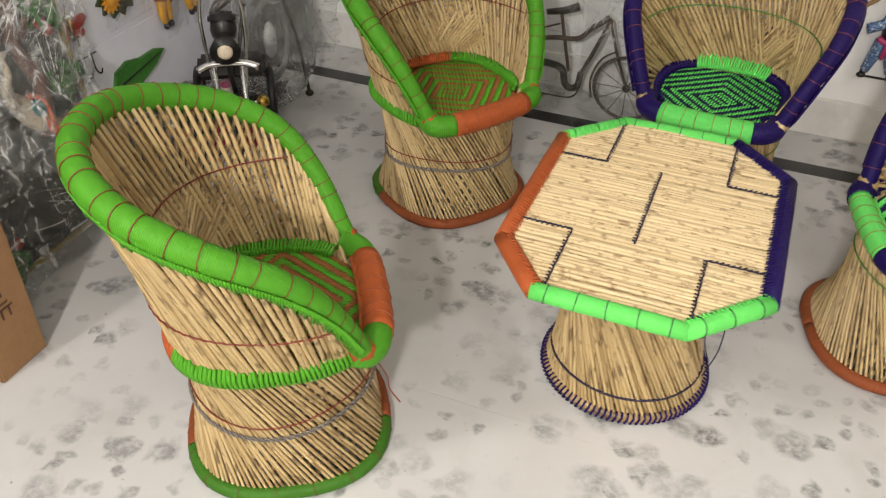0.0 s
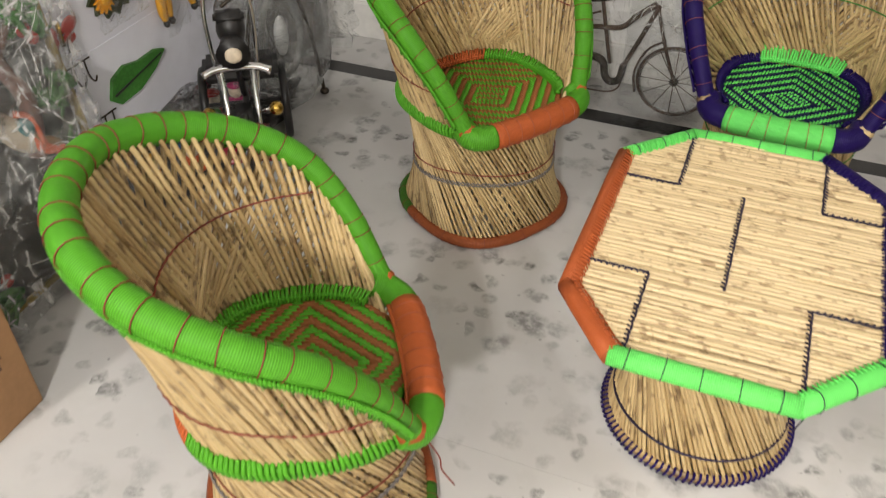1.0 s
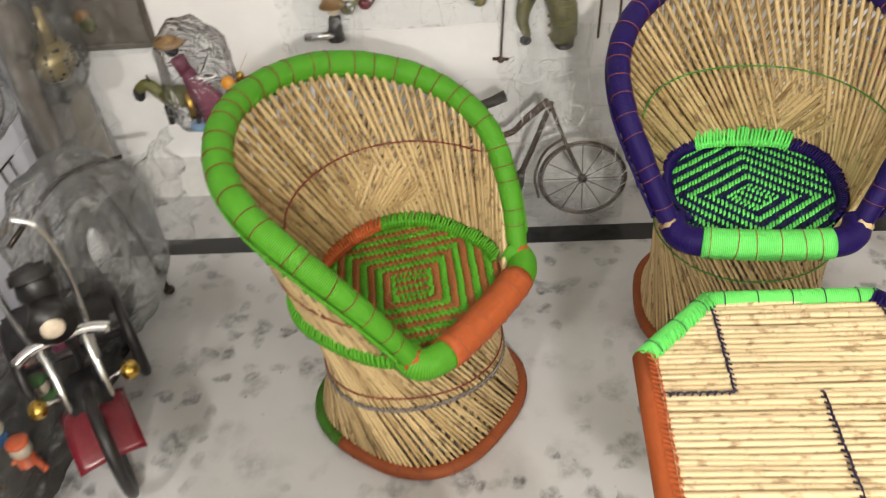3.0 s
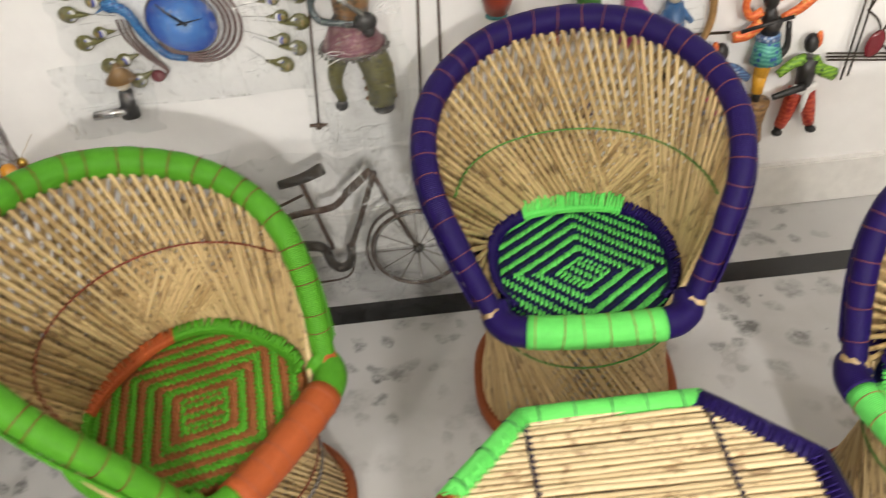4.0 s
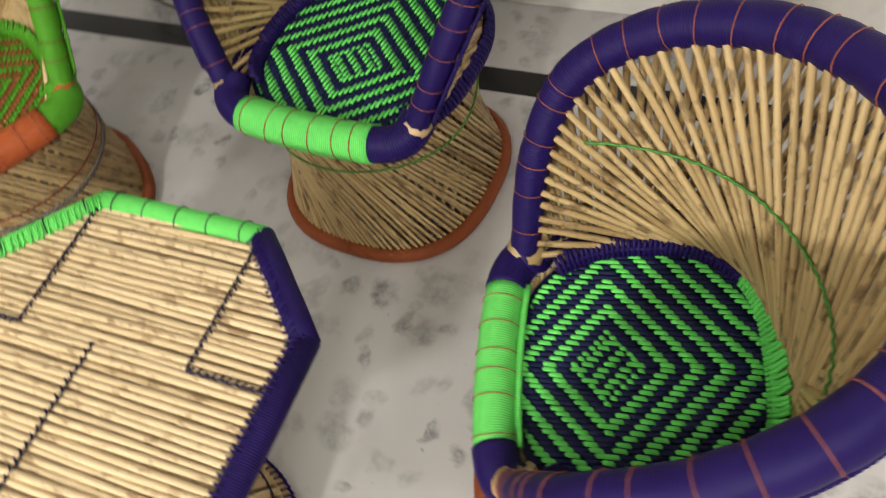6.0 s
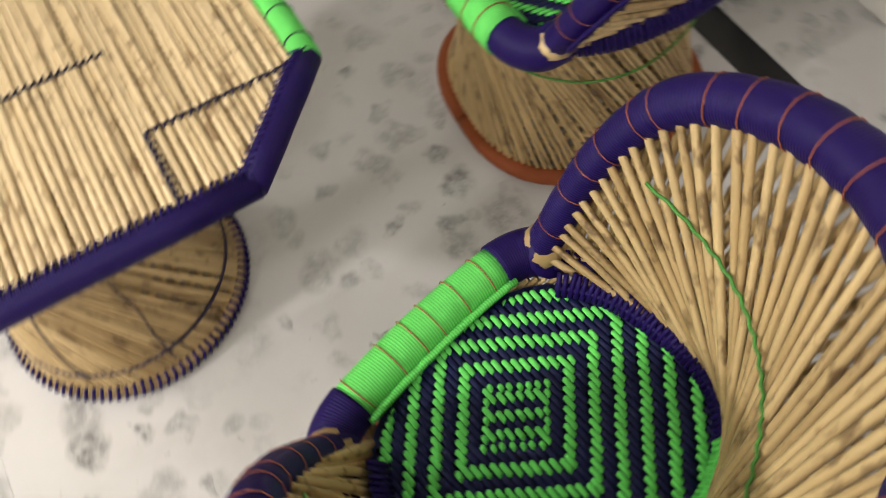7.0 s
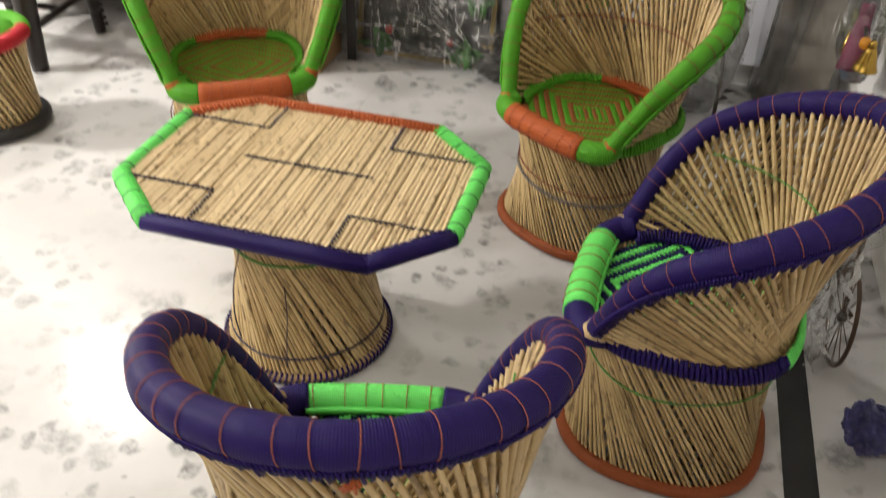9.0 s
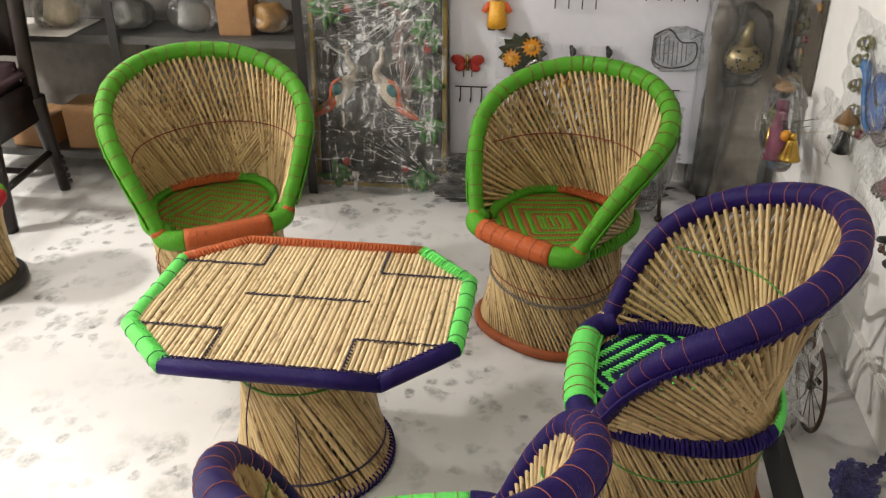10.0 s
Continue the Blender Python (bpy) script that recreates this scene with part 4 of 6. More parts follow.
def peacock_clock():
    t = thing("peacock_wall_clock", on_back(-0.824, 0.785), "blue peacock wall clock with wire tail, wrapped in clear film", "wall clock")
    lean = radians(-34)

    def oval(a, b, w):
        x, z = a * math.cos(w), b * math.sin(w)
        return x * math.cos(lean) - z * math.sin(lean), x * math.sin(lean) + z * math.cos(lean)

    bm = bmesh.new()
    plate(bm, [oval(0.088, 0.077, math.tau * k / 40) for k in range(40)], 0.022)
    part("dial", bm, dial_material(), t, "mottled blue dial, paler in the middle", smooth=False)
    tube("dial_rim", [(p[0], -0.02, p[1]) for p in (oval(0.089, 0.078, math.tau * k / 48) for k in range(48))], 0.003, DRIFT, t, sides=6, closed=True)
    bm = bmesh.new()
    limb(bm, [(0.01, -0.027, -0.008), (-0.03, -0.027, 0.028), (-0.052, -0.027, 0.055)], 0.0042, 0.0016)
    part("hour_hand", bm, BLACK, t)
    bm = bmesh.new()
    limb(bm, [(-0.012, -0.028, -0.004), (0.05, -0.028, 0.006)], 0.003, 0.001)
    part("minute_hand", bm, BLACK, t)
    bm = bmesh.new()
    limb(bm, smooth_line([(-0.012, -0.02, -0.098), (-0.06, -0.025, -0.078), (-0.1, -0.025, -0.02), (-0.122, -0.025, 0.035), (-0.15, -0.025, 0.06)], 5), 0.008, 0.015)
    lump(bm, (-0.158, -0.025, 0.062), (0.024, 0.016, 0.02))
    limb(bm, [(-0.172, -0.025, 0.06), (-0.2, -0.025, 0.045)], 0.006, 0.001)
    part("neck", bm, patterned("enamelled_peacock_blue", (0.025, 0.11, 0.32), (0.05, 0.2, 0.42), (0.02, 0.06, 0.2), 90, 0.25, 0.0), t, "glossy blue neck and head")
    mauve = plain("mauve_brown_wire", (0.17, 0.105, 0.095), 0.4, 0.3)
    for k, (a, b, off) in enumerate(((0.1, 0.087, 0.004), (0.108, 0.094, 0.009), (0.117, 0.101, 0.014), (0.126, 0.108, 0.02))):
        line = [oval(a, b, radians(-112 + 232 * j / 40)) for j in range(41)]
        tube("tail_wire", [(x + off, -0.012, z) for x, z in line], 0.0039, mauve, t, sides=6)
    for dx in (0.0, -0.012, -0.024):
        tube("tail_wire", smooth_line([(-0.135 + dx, -0.012, 0.02), (-0.128 + dx, -0.012, -0.03), (-0.098 + dx * 0.7, -0.012, -0.085), (-0.072 + dx * 0.2, -0.012, -0.125), (-0.086, -0.012, -0.142 + dx * 0.2)], 6), 0.0034, mauve, t, sides=5)
    bm = bmesh.new()
    lump(bm, (-0.1, -0.016, -0.138), (0.019, 0.013, 0.017))
    part("curl_knob", bm, MAROON, t)
    # tail feathers in two staggered columns on either side
    feathers = [(0.185, 0.115, 0.8), (0.245, 0.13, 1.0), (0.2, 0.03, 0.75), (0.262, 0.034, 1.05), (0.214, -0.014, 0.75), (0.253, -0.034, 1.05), (0.208, -0.074, 0.75), (0.237, -0.102, 1.0), (0.196, -0.142, 1.0), (0.212, 0.078, 0.9), (0.145, 0.155, 0.9), (0.09, 0.175, 0.9)]
    feathers += [(-0.215, 0.12, 0.9), (-0.262, 0.1, 1.0), (-0.205, 0.07, 0.75), (-0.27, 0.045, 1.0), (-0.212, -0.008, 0.75), (-0.255, -0.03, 1.0), (-0.176, -0.084, 0.85), (-0.212, -0.096, 1.05), (-0.156, -0.142, 0.95)]
    for x, z, k in feathers:
        x += 0.022 if x > 0 else 0.012
        k *= 1.2
        w = math.atan2(z * 0.55, x)
        c, q = math.cos(w), math.sin(w)
        f = bmesh.new()
        limb(f, [(x - 0.034 * k * c, -0.014, z - 0.034 * k * q), (x - 0.016 * k * c, -0.014, z - 0.016 * k * q), (x, -0.014, z), (x + 0.012 * k * c, -0.014, z + 0.012 * k * q)], 0.002, 0.016 * k, 0, 10)
        lump(f, (x + 0.008 * k * c, -0.014, z + 0.008 * k * q), (0.021 * k, 0.011, 0.0185 * k), 0, (0, -math.degrees(w), 0))
        fe = part("feather", f, FEATHER, t, "olive feather tip with a blue and white eye")
        for off, rr, mat in ((-0.001, 0.0125, WHITE), (0.0045, 0.0105, FEATHER_BLUE), (0.0125, 0.009, GILT)):
            e = bmesh.new()
            lump(e, (x + off * k * c, -0.0215 - 0.35 * off, z + off * k * q), (rr * k * 0.72, 0.004, rr * k), 0, (0, -math.degrees(w), 0))
            part("feather_eye", e, mat, fe)
        tube("feather_wire", [(x - 0.03 * k * c, -0.012, z - 0.03 * k * q), (x * 0.62, -0.006, z * 0.62)], 0.0009, CHROME, t, sides=4)
    film_sheet("wrapping_film", t, 0.6, 0.42, (0, -0.03, 0.0), FILM, 0.02, 3.1)
    film_glints(t, ((0.12, 0.03, 20, 60, 0.1, 7), (0.1, -0.12, -10, 70, 0.13, 8), (-0.13, -0.12, 200, 80, 0.12, 7), (0.17, 0.06, -60, 50, 0.16, 6)), FILM_GLINT, 5, -0.05)


def musician():
    bm, done = solid("wall_figure", on_back(-0.412, 0.497), "painted tin musician figure hung on the wall, in film", "wall figure", [patterned("gold_orange_vest", (0.16, 0.07, 0.02), (0.34, 0.16, 0.035), (0.04, 0.035, 0.02)), patterned("beaded_plum_skirt", (0.13, 0.035, 0.06), (0.22, 0.08, 0.1), (0.3, 0.2, 0.16), 110), patterned("olive_gold_trousers", (0.085, 0.085, 0.03), (0.2, 0.18, 0.055), (0.05, 0.06, 0.035), 80), patterned("teal_silver_sleeve", (0.03, 0.07, 0.08), (0.22, 0.24, 0.24), (0.012, 0.03, 0.04), 120, 0.3, 0.6), BLACK, patterned("silver_beads", (0.3, 0.29, 0.26), (0.1, 0.09, 0.08), (0.5, 0.48, 0.42), 160, 0.25, 0.7)])
    limb(bm, smooth_line([(-0.05, -0.03, 0.03), (-0.062, -0.032, 0.085), (-0.05, -0.03, 0.135), (-0.022, -0.03, 0.19)], 4), 0.012, 0.03, 2)
    limb(bm, smooth_line([(0.048, -0.03, 0.012), (0.056, -0.034, 0.05), (0.05, -0.036, 0.12), (0.024, -0.032, 0.2)], 4), 0.035, 0.045, 2, 12)
    for k in range(4):
        limb(bm, ring_points(0.052, 0.03 + 0.03 * k, 0.04, 0.006, -0.034, 16), 0.0042, 0.0042, 0, 6)
    lump(bm, (0.055, -0.045, 0.006), (0.03, 0.035, 0.012), 4)
    lump(bm, (-0.055, -0.04, 0.022), (0.018, 0.028, 0.01), 4)
    # saucer skirt with beaded hem
    limb(bm, [(0, -0.035, 0.186), (0, -0.035, 0.2), (0, -0.035, 0.226), (0.002, -0.035, 0.252)], 0.086, 0.05, 1, 18)
    limb(bm, [(0, -0.035, 0.178), (0, -0.035, 0.19)], 0.078, 0.088, 5, 18)
    limb(bm, [(0.003, -0.035, 0.25), (0.004, -0.035, 0.264)], 0.05, 0.046, 4, 14)
    limb(bm, [(0.005, -0.035, 0.262), (0.008, -0.035, 0.3), (0.01, -0.035, 0.37)], 0.042, 0.052, 0, 14)
    limb(bm, [(-0.045, -0.075, 0.35), (0.045, -0.082, 0.275)], 0.008, 0.008, 5)
    lump(bm, (0.01, -0.035, 0.435), (0.034, 0.03, 0.042), 4)
    limb(bm, smooth_line([(-0.05, -0.035, 0.36), (-0.088, -0.04, 0.31), (-0.076, -0.05, 0.268), (-0.03, -0.068, 0.262), (0.02, -0.07, 0.26)], 4), 0.0095, 0.009, 3)
    limb(bm, smooth_line([(0.06, -0.035, 0.36), (0.1, -0.04, 0.305), (0.135, -0.05, 0.335), (0.15, -0.05, 0.42)], 4), 0.0095, 0.008, 3)
    lump(bm, (0.04, -0.078, 0.262), (0.03, 0.02, 0.026), 4)
    lump(bm, (0.045, -0.08, 0.24), (0.018, 0.016, 0.018), 4)
    for k in range(15):
        w = math.pi * k / 14
        lump(bm, (-0.088 * math.cos(w), -0.035 - 0.088 * math.sin(w), 0.182), (0.0055, 0.0055, 0.006), 5, level=1)
    ob = done()
    film_sheet("wrapping_film", ob, 0.26, 0.55, (0.0, -0.13, 0.22), FILM, 0.03, 8.0)
    film_glints(ob, ((-0.05, 0.02, 250, 70, 0.14, 9), (0.06, -0.02, 200, 60, 0.12, 7), (0.0, 0.2, 180, 50, 0.1, 6), (0.06, 0.3, 10, 60, 0.08, 5)), FILM_GLINT, 9, -0.12)


def wall_rods():
    for x, z0, z1, x1 in ((-0.542, 0.45, 0.80, -0.508), (-0.258, 0.50, 1.0, -0.222), (-0.2, 0.50, 1.0, -0.176)):
        bm, done = solid("ornament_rod", on_back(0, 0), "thin dark metal rod of a wall ornament", "wall ornament", [RUST])
        limb(bm, [(x, -0.012, z0), (x1, -0.012, z1)], 0.0034)
        if x < -0.5:
            limb(bm, [(x - 0.024, -0.012, z0 + 0.002), (x + 0.024, -0.012, z0 - 0.002)], 0.005)
            lump(bm, (x, -0.016, z0), (0.011, 0.01, 0.011))
        done()


def small_figures():
    bm, done = solid("wall_figure", on_back(-0.045, 0.73), "red lacquered figure with beaded hem on the wall", "wall figure", [plain("brown_red_lacquer", (0.26, 0.04, 0.02), 0.3), WHITE, TEAL])
    limb(bm, [(0, -0.035, 0.0), (0.005, -0.04, 0.05), (0.01, -0.04, 0.14)], 0.028, 0.06, 0, 12)
    limb(bm, [(0.01, -0.04, 0.14), (0.01, -0.04, 0.24)], 0.06, 0.03, 0, 12)
    lump(bm, (0.01, -0.04, 0.285), (0.032, 0.03, 0.04), 0)
    for k in range(10):
        w = math.pi * k / 9
        lump(bm, (0.01 - 0.05 * math.cos(w), -0.04 - 0.05 * math.sin(w), 0.10), (0.006, 0.006, 0.006), 1, level=1)
    lump(bm, (0.0, -0.03, -0.012), (0.03, 0.02, 0.012), 2)
    done()
    bm, done = solid("wall_figure", on_back(0.19, 0.66), "small green painted figure on the wall", "wall figure", [LEAF, CHROME])
    limb(bm, [(0, -0.03, 0.02), (0, -0.03, 0.08), (0, -0.03, 0.16)], 0.04, 0.02, 0, 10)
    lump(bm, (0, -0.03, 0.15), (0.03, 0.025, 0.03), 1)
    lump(bm, (0, -0.03, 0.2), (0.022, 0.02, 0.026), 1)
    done()
    for x, z, mat, text in ((0.305, 0.60, PINK, "pink"), (0.41, 0.58, PEACOCK, "dark blue")):
        bm, done = solid("wall_figure", on_back(x, z), f"small {text} robed figure on the wall, in film", "wall figure", [mat, CREAM])
        limb(bm, [(0, -0.03, 0.0), (0.003, -0.03, 0.06), (0, -0.03, 0.12)], 0.036, 0.024, 0, 10)
        lump(bm, (0, -0.03, 0.145), (0.022, 0.02, 0.027), 1)
        limb(bm, [(-0.02, -0.03, 0.1), (-0.045, -0.045, 0.06)], 0.01, 0.008, 0)
        limb(bm, [(0.02, -0.03, 0.1), (0.045, -0.045, 0.07)], 0.01, 0.008, 0)
        ob = done()
        film_sheet("wrapping_film", ob, 0.13, 0.24, (0, -0.06, 0.09), FILM, 0.025, x * 9)
    bm, done = solid("wall_bow", on_back(0.48, 0.5), "curved brown bow and rod fixed on the wall", "wall ornament", [TAN, DARK_METAL])
    limb(bm, smooth_line([(-0.07, -0.02, 0.0), (0.0, -0.02, 0.06), (0.035, -0.02, 0.14), (0.03, -0.02, 0.26)], 6), 0.008, 0.012, 0)
    limb(bm, [(-0.12, -0.015, 0.105), (0.09, -0.015, 0.095)], 0.004, 0.004, 1)
    lump(bm, (-0.075, -0.02, -0.01), (0.02, 0.015, 0.016), 1)
    done()


def slim(bm, points, r0, r1=None, i=0, sides=8):
    limb(bm, points, r0 * 0.74, (r0 if r1 is None else r1) * 0.74, i, sides)


def drummers():
    t = thing("dancer_wall_plaque", on_back(0.658, 0.272) @ Matrix.Diagonal((1.08, 1, 1.2, 1)), "painted tin dancers round a drum, hung on the wall", "wall plaque")
    paints = [BLACK, patterned("orange_plumes", (0.62, 0.10, 0.03), (0.75, 0.2, 0.05), (0.72, 0.34, 0.1), 60), YELLOW, patterned("blue_print_cloth", (0.14, 0.26, 0.46), (0.05, 0.08, 0.2), (0.45, 0.52, 0.62), 80), patterned("red_print_cloth", (0.42, 0.045, 0.025), (0.58, 0.1, 0.05), (0.3, 0.02, 0.02), 60), patterned("green_print_cloth", (0.1, 0.24, 0.03), (0.24, 0.44, 0.04), (0.04, 0.08, 0.02), 70), patterned("drum_wood", (0.22, 0.12, 0.045), (0.3, 0.17, 0.06), (0.14, 0.07, 0.03), 50, 0.5, 0.0), patterned("teal_striped_skirt", (0.03, 0.2, 0.2), (0.14, 0.44, 0.32), (0.03, 0.08, 0.3), 70), WHITE, PINK]

    def piece(name):
        ob = part(name, bm, None, t)
        for p in paints:
            ob.data.materials.append(p)

    bm = bmesh.new()
    # drum
    slim(bm, [(0, -0.04, 0.0), (0, -0.04, 0.04)], 0.042, 0.036, 6, 16)
    slim(bm, [(0, -0.04, 0.04), (0, -0.04, 0.095)], 0.036, 0.048, 6, 16)
    slim(bm, [(0, -0.04, 0.092), (0, -0.04, 0.104)], 0.051, 0.051, 6, 16)
    piece("drum")
    bm = bmesh.new()
    # dancer on the drum
    slim(bm, [(0.0, -0.045, 0.104), (-0.001, -0.045, 0.13)], 0.013, 0.015, 0)
    slim(bm, [(-0.001, -0.045, 0.125), (0.0, -0.045, 0.17)], 0.02, 0.026, 2)
    slim(bm, [(0.0, -0.045, 0.165), (0.008, -0.045, 0.22)], 0.026, 0.034, 2)
    slim(bm, smooth_line([(0.03, -0.045, 0.2), (0.055, -0.045, 0.225), (0.05, -0.045, 0.28)], 4), 0.014, 0.01, 0)
    slim(bm, [(0.008, -0.045, 0.198), (0.006, -0.045, 0.225), (0.005, -0.045, 0.25)], 0.054, 0.036, 7, 14)
    slim(bm, [(0.005, -0.045, 0.247), (0.005, -0.045, 0.26)], 0.04, 0.038, 3, 12)
    slim(bm, [(0.005, -0.045, 0.258), (0.008, -0.045, 0.292)], 0.028, 0.036, 0, 12)
    slim(bm, smooth_line([(-0.02, -0.045, 0.285), (-0.05, -0.05, 0.265), (-0.085, -0.05, 0.26)], 4), 0.02, 0.016, 1)
    slim(bm, smooth_line([(0.03, -0.045, 0.29), (0.07, -0.05, 0.31), (0.1, -0.05, 0.335)], 4), 0.012, 0.018, 1)
    limb(bm, [(0.004, -0.045, 0.28), (0.0, -0.045, 0.32)], 0.022, 0.012, 0, 10)
    lump(bm, (-0.002, -0.045, 0.335), (0.02, 0.02, 0.025), 0)
    limb(bm, smooth_line([(-0.02, -0.045, 0.31), (-0.045, -0.045, 0.3), (-0.062, -0.045, 0.325), (-0.05, -0.045, 0.36), (-0.024, -0.045, 0.365)], 4), 0.011, 0.008, 1)
    limb(bm, smooth_line([(0.018, -0.045, 0.335), (0.042, -0.045, 0.345), (0.044, -0.045, 0.372)], 4), 0.009, 0.006, 1)
    lump(bm, (-0.024, -0.05, 0.372), (0.011, 0.01, 0.018), 2)
    slim(bm, smooth_line([(0.03, -0.04, 0.36), (0.05, -0.03, 0.40), (0.052, -0.02, 0.46)], 4), 0.008, 0.006, 0)
    slim(bm, [(-0.07, -0.06, 0.275), (0.05, -0.07, 0.30)], 0.006, 0.006, 0)
    for v in bm.verts:
        v.co.z = 0.104 + (v.co.z - 0.104) * 1.06
    piece("dancer")
    # two drummers beside it, one dark arm on the drum and one sleeve raised
    for x, top, trousers, sash in ((-0.105, 3, 3, 9), (0.12, 5, 4, 8)):
        s = 1 if x > 0 else -1
        bm = bmesh.new()
        for dx in (-0.03, 0.03):
            slim(bm, smooth_line([(x + dx * 1.3, -0.03, 0.022), (x + dx * 0.95, -0.034, 0.06), (x + dx * 0.45, -0.032, 0.118)], 3), 0.02, 0.03, trousers)
            slim(bm, [(x + dx * 1.35, -0.03, 0.03), (x + dx * 1.4, -0.03, 0.006)], 0.014, 0.014, 0)
            lump(bm, (x + dx * 1.5, -0.036, 0.007), (0.015, 0.014, 0.009), 0)
        slim(bm, smooth_line([(x - 0.03, -0.045, 0.128), (x, -0.052, 0.118), (x + 0.03, -0.045, 0.13)], 4), 0.013, 0.013, sash)
        slim(bm, [(x + 0.004, -0.055, 0.12), (x - 0.004, -0.058, 0.07)], 0.013, 0.008, sash)
        slim(bm, [(x, -0.034, 0.125), (x + s * 0.004, -0.034, 0.195)], 0.028, 0.036, 0, 12)
        slim(bm, smooth_line([(x + s * 0.012, -0.04, 0.195), (x + s * 0.03, -0.045, 0.17), (x + s * 0.07, -0.045, 0.152)], 4), 0.02, 0.022, top)
        slim(bm, smooth_line([(x - s * 0.012, -0.04, 0.195), (x - s * 0.04, -0.045, 0.19), (x - s * 0.075, -0.045, 0.165)], 4), 0.02, 0.014, top)
        slim(bm, smooth_line([(x - s * 0.005, -0.06, 0.135), (x - s * 0.05, -0.062, 0.125), (x - s * 0.085, -0.06, 0.115)], 4), 0.013, 0.01, 0)
        lump(bm, (x, -0.038, 0.232), (0.019, 0.019, 0.024), 0)
        lump(bm, (x + s * 0.016, -0.04, 0.24), (0.009, 0.012, 0.021), 1)
        piece("drummer")
    bm = bmesh.new()
    slim(bm, [(-0.14, -0.04, 0.006), (0.02, -0.04, 0.004)], 0.005, 0.005, 0)
    piece("ground_bar")


def music_frame():
    t = thing("wire_wall_ornament", on_back(0.9, 0.42), "dark wire wall ornament with a spiral and painted leaves", "wall ornament")
    for a, b in (((-0.055, 0.085), (0.25, 0.05)), ((-0.055, 0.075), (0.25, 0.04)), ((-0.05, 0.065), (0.25, 0.03)), ((0.0, 0.0), (0.03, 0.36)), ((0.018, 0.01), (0.05, 0.36))):
        tube("frame_wire", [(a[0], -0.02, a[1]), (b[0], -0.02, b[1])], 0.0032, DARK_METAL, t, sides=6)
    spiral = [(0.14 + (0.008 + 0.0042 * k / 2) * math.cos(k * 0.42), -0.022, 0.13 + (0.008 + 0.0042 * k / 2) * math.sin(k * 0.42)) for k in range(34)]
    tube("spiral", spiral, 0.0034, DARK_METAL, t, sides=6)
    tube("stem", smooth_line([(0.03, -0.02, 0.2), (0.07, -0.02, 0.16), (0.09, -0.02, 0.1)], 5), 0.003, DARK_METAL, t, sides=6)
    tube("stem", smooth_line([(0.035, -0.02, 0.2), (0.06, -0.02, 0.25), (0.1, -0.02, 0.28)], 5), 0.003, DARK_METAL, t, sides=6)
    bm = bmesh.new()
    lump(bm, (0.07, -0.025, 0.1), (0.026, 0.007, 0.042), 0, (0, 15, 0))
    part("leaf", bm, MAROON, t, "maroon tin leaf")
    bm = bmesh.new()
    lump(bm, (0.18, -0.03, 0.06), (0.06, 0.012, 0.014), 0)
    part("bar_ornament", bm, CHROME, t)
    bm = bmesh.new()
    lump(bm, (0.16, -0.028, 0.27), (0.05, 0.01, 0.05))
    fl = part("flower", bm, YELLOW, t, "yellow tin flower with a red heart")
    bm = bmesh.new()
    lump(bm, (0.16, -0.04, 0.27), (0.024, 0.008, 0.024))
    part("flower_heart", bm, RED, fl)


def framed_picture():
    t = thing("framed_picture", on_back(-1.76, 0.55), "grey-brown framed relief picture, wrapped in film", "picture")
    w, h = 0.38, 0.6
    for name, size, at in (("frame_bar", (w, 0.014, 0.022), (0, -0.007, 0.011)), ("frame_bar", (w, 0.014, 0.022), (0, -0.007, h)), ("frame_bar", (0.014, 0.014, h - 0.024), (-w / 2 + 0.011, -0.007, h / 2 + 0.006)), ("frame_bar", (0.014, 0.014, h - 0.024), (w / 2 - 0.011, -0.007, h / 2 + 0.006))):
        bm = bmesh.new()
        block(bm, size, at, 0, 0.004)
        part(name, bm, DRIFT, t, smooth=False)
    bm = bmesh.new()
    block(bm, (w - 0.04, 0.008, h - 0.03), (0, -0.006, h / 2 + 0.005))
    part("backing", bm, DRIFT, t, smooth=False)
    rnd = random.Random(4)
    for mat, n in ((MAROON, 6), (OLIVE, 9), (TAN, 5), (GREY, 9)):
        for k in range(n):
            bm = bmesh.new()
            lump(bm, (rnd.uniform(-0.14, 0.15), -0.016, rnd.uniform(0.05, 0.5)), (rnd.uniform(0.015, 0.035), 0.012, rnd.uniform(0.012, 0.03)), 0, (0, rnd.uniform(0, 180), 0))
            part("relief", bm, mat, t)
    film_sheet("wrapping_film", t, w, h, (0, -0.04, h / 2), FILM_LOOSE, 0.02, 5.5)


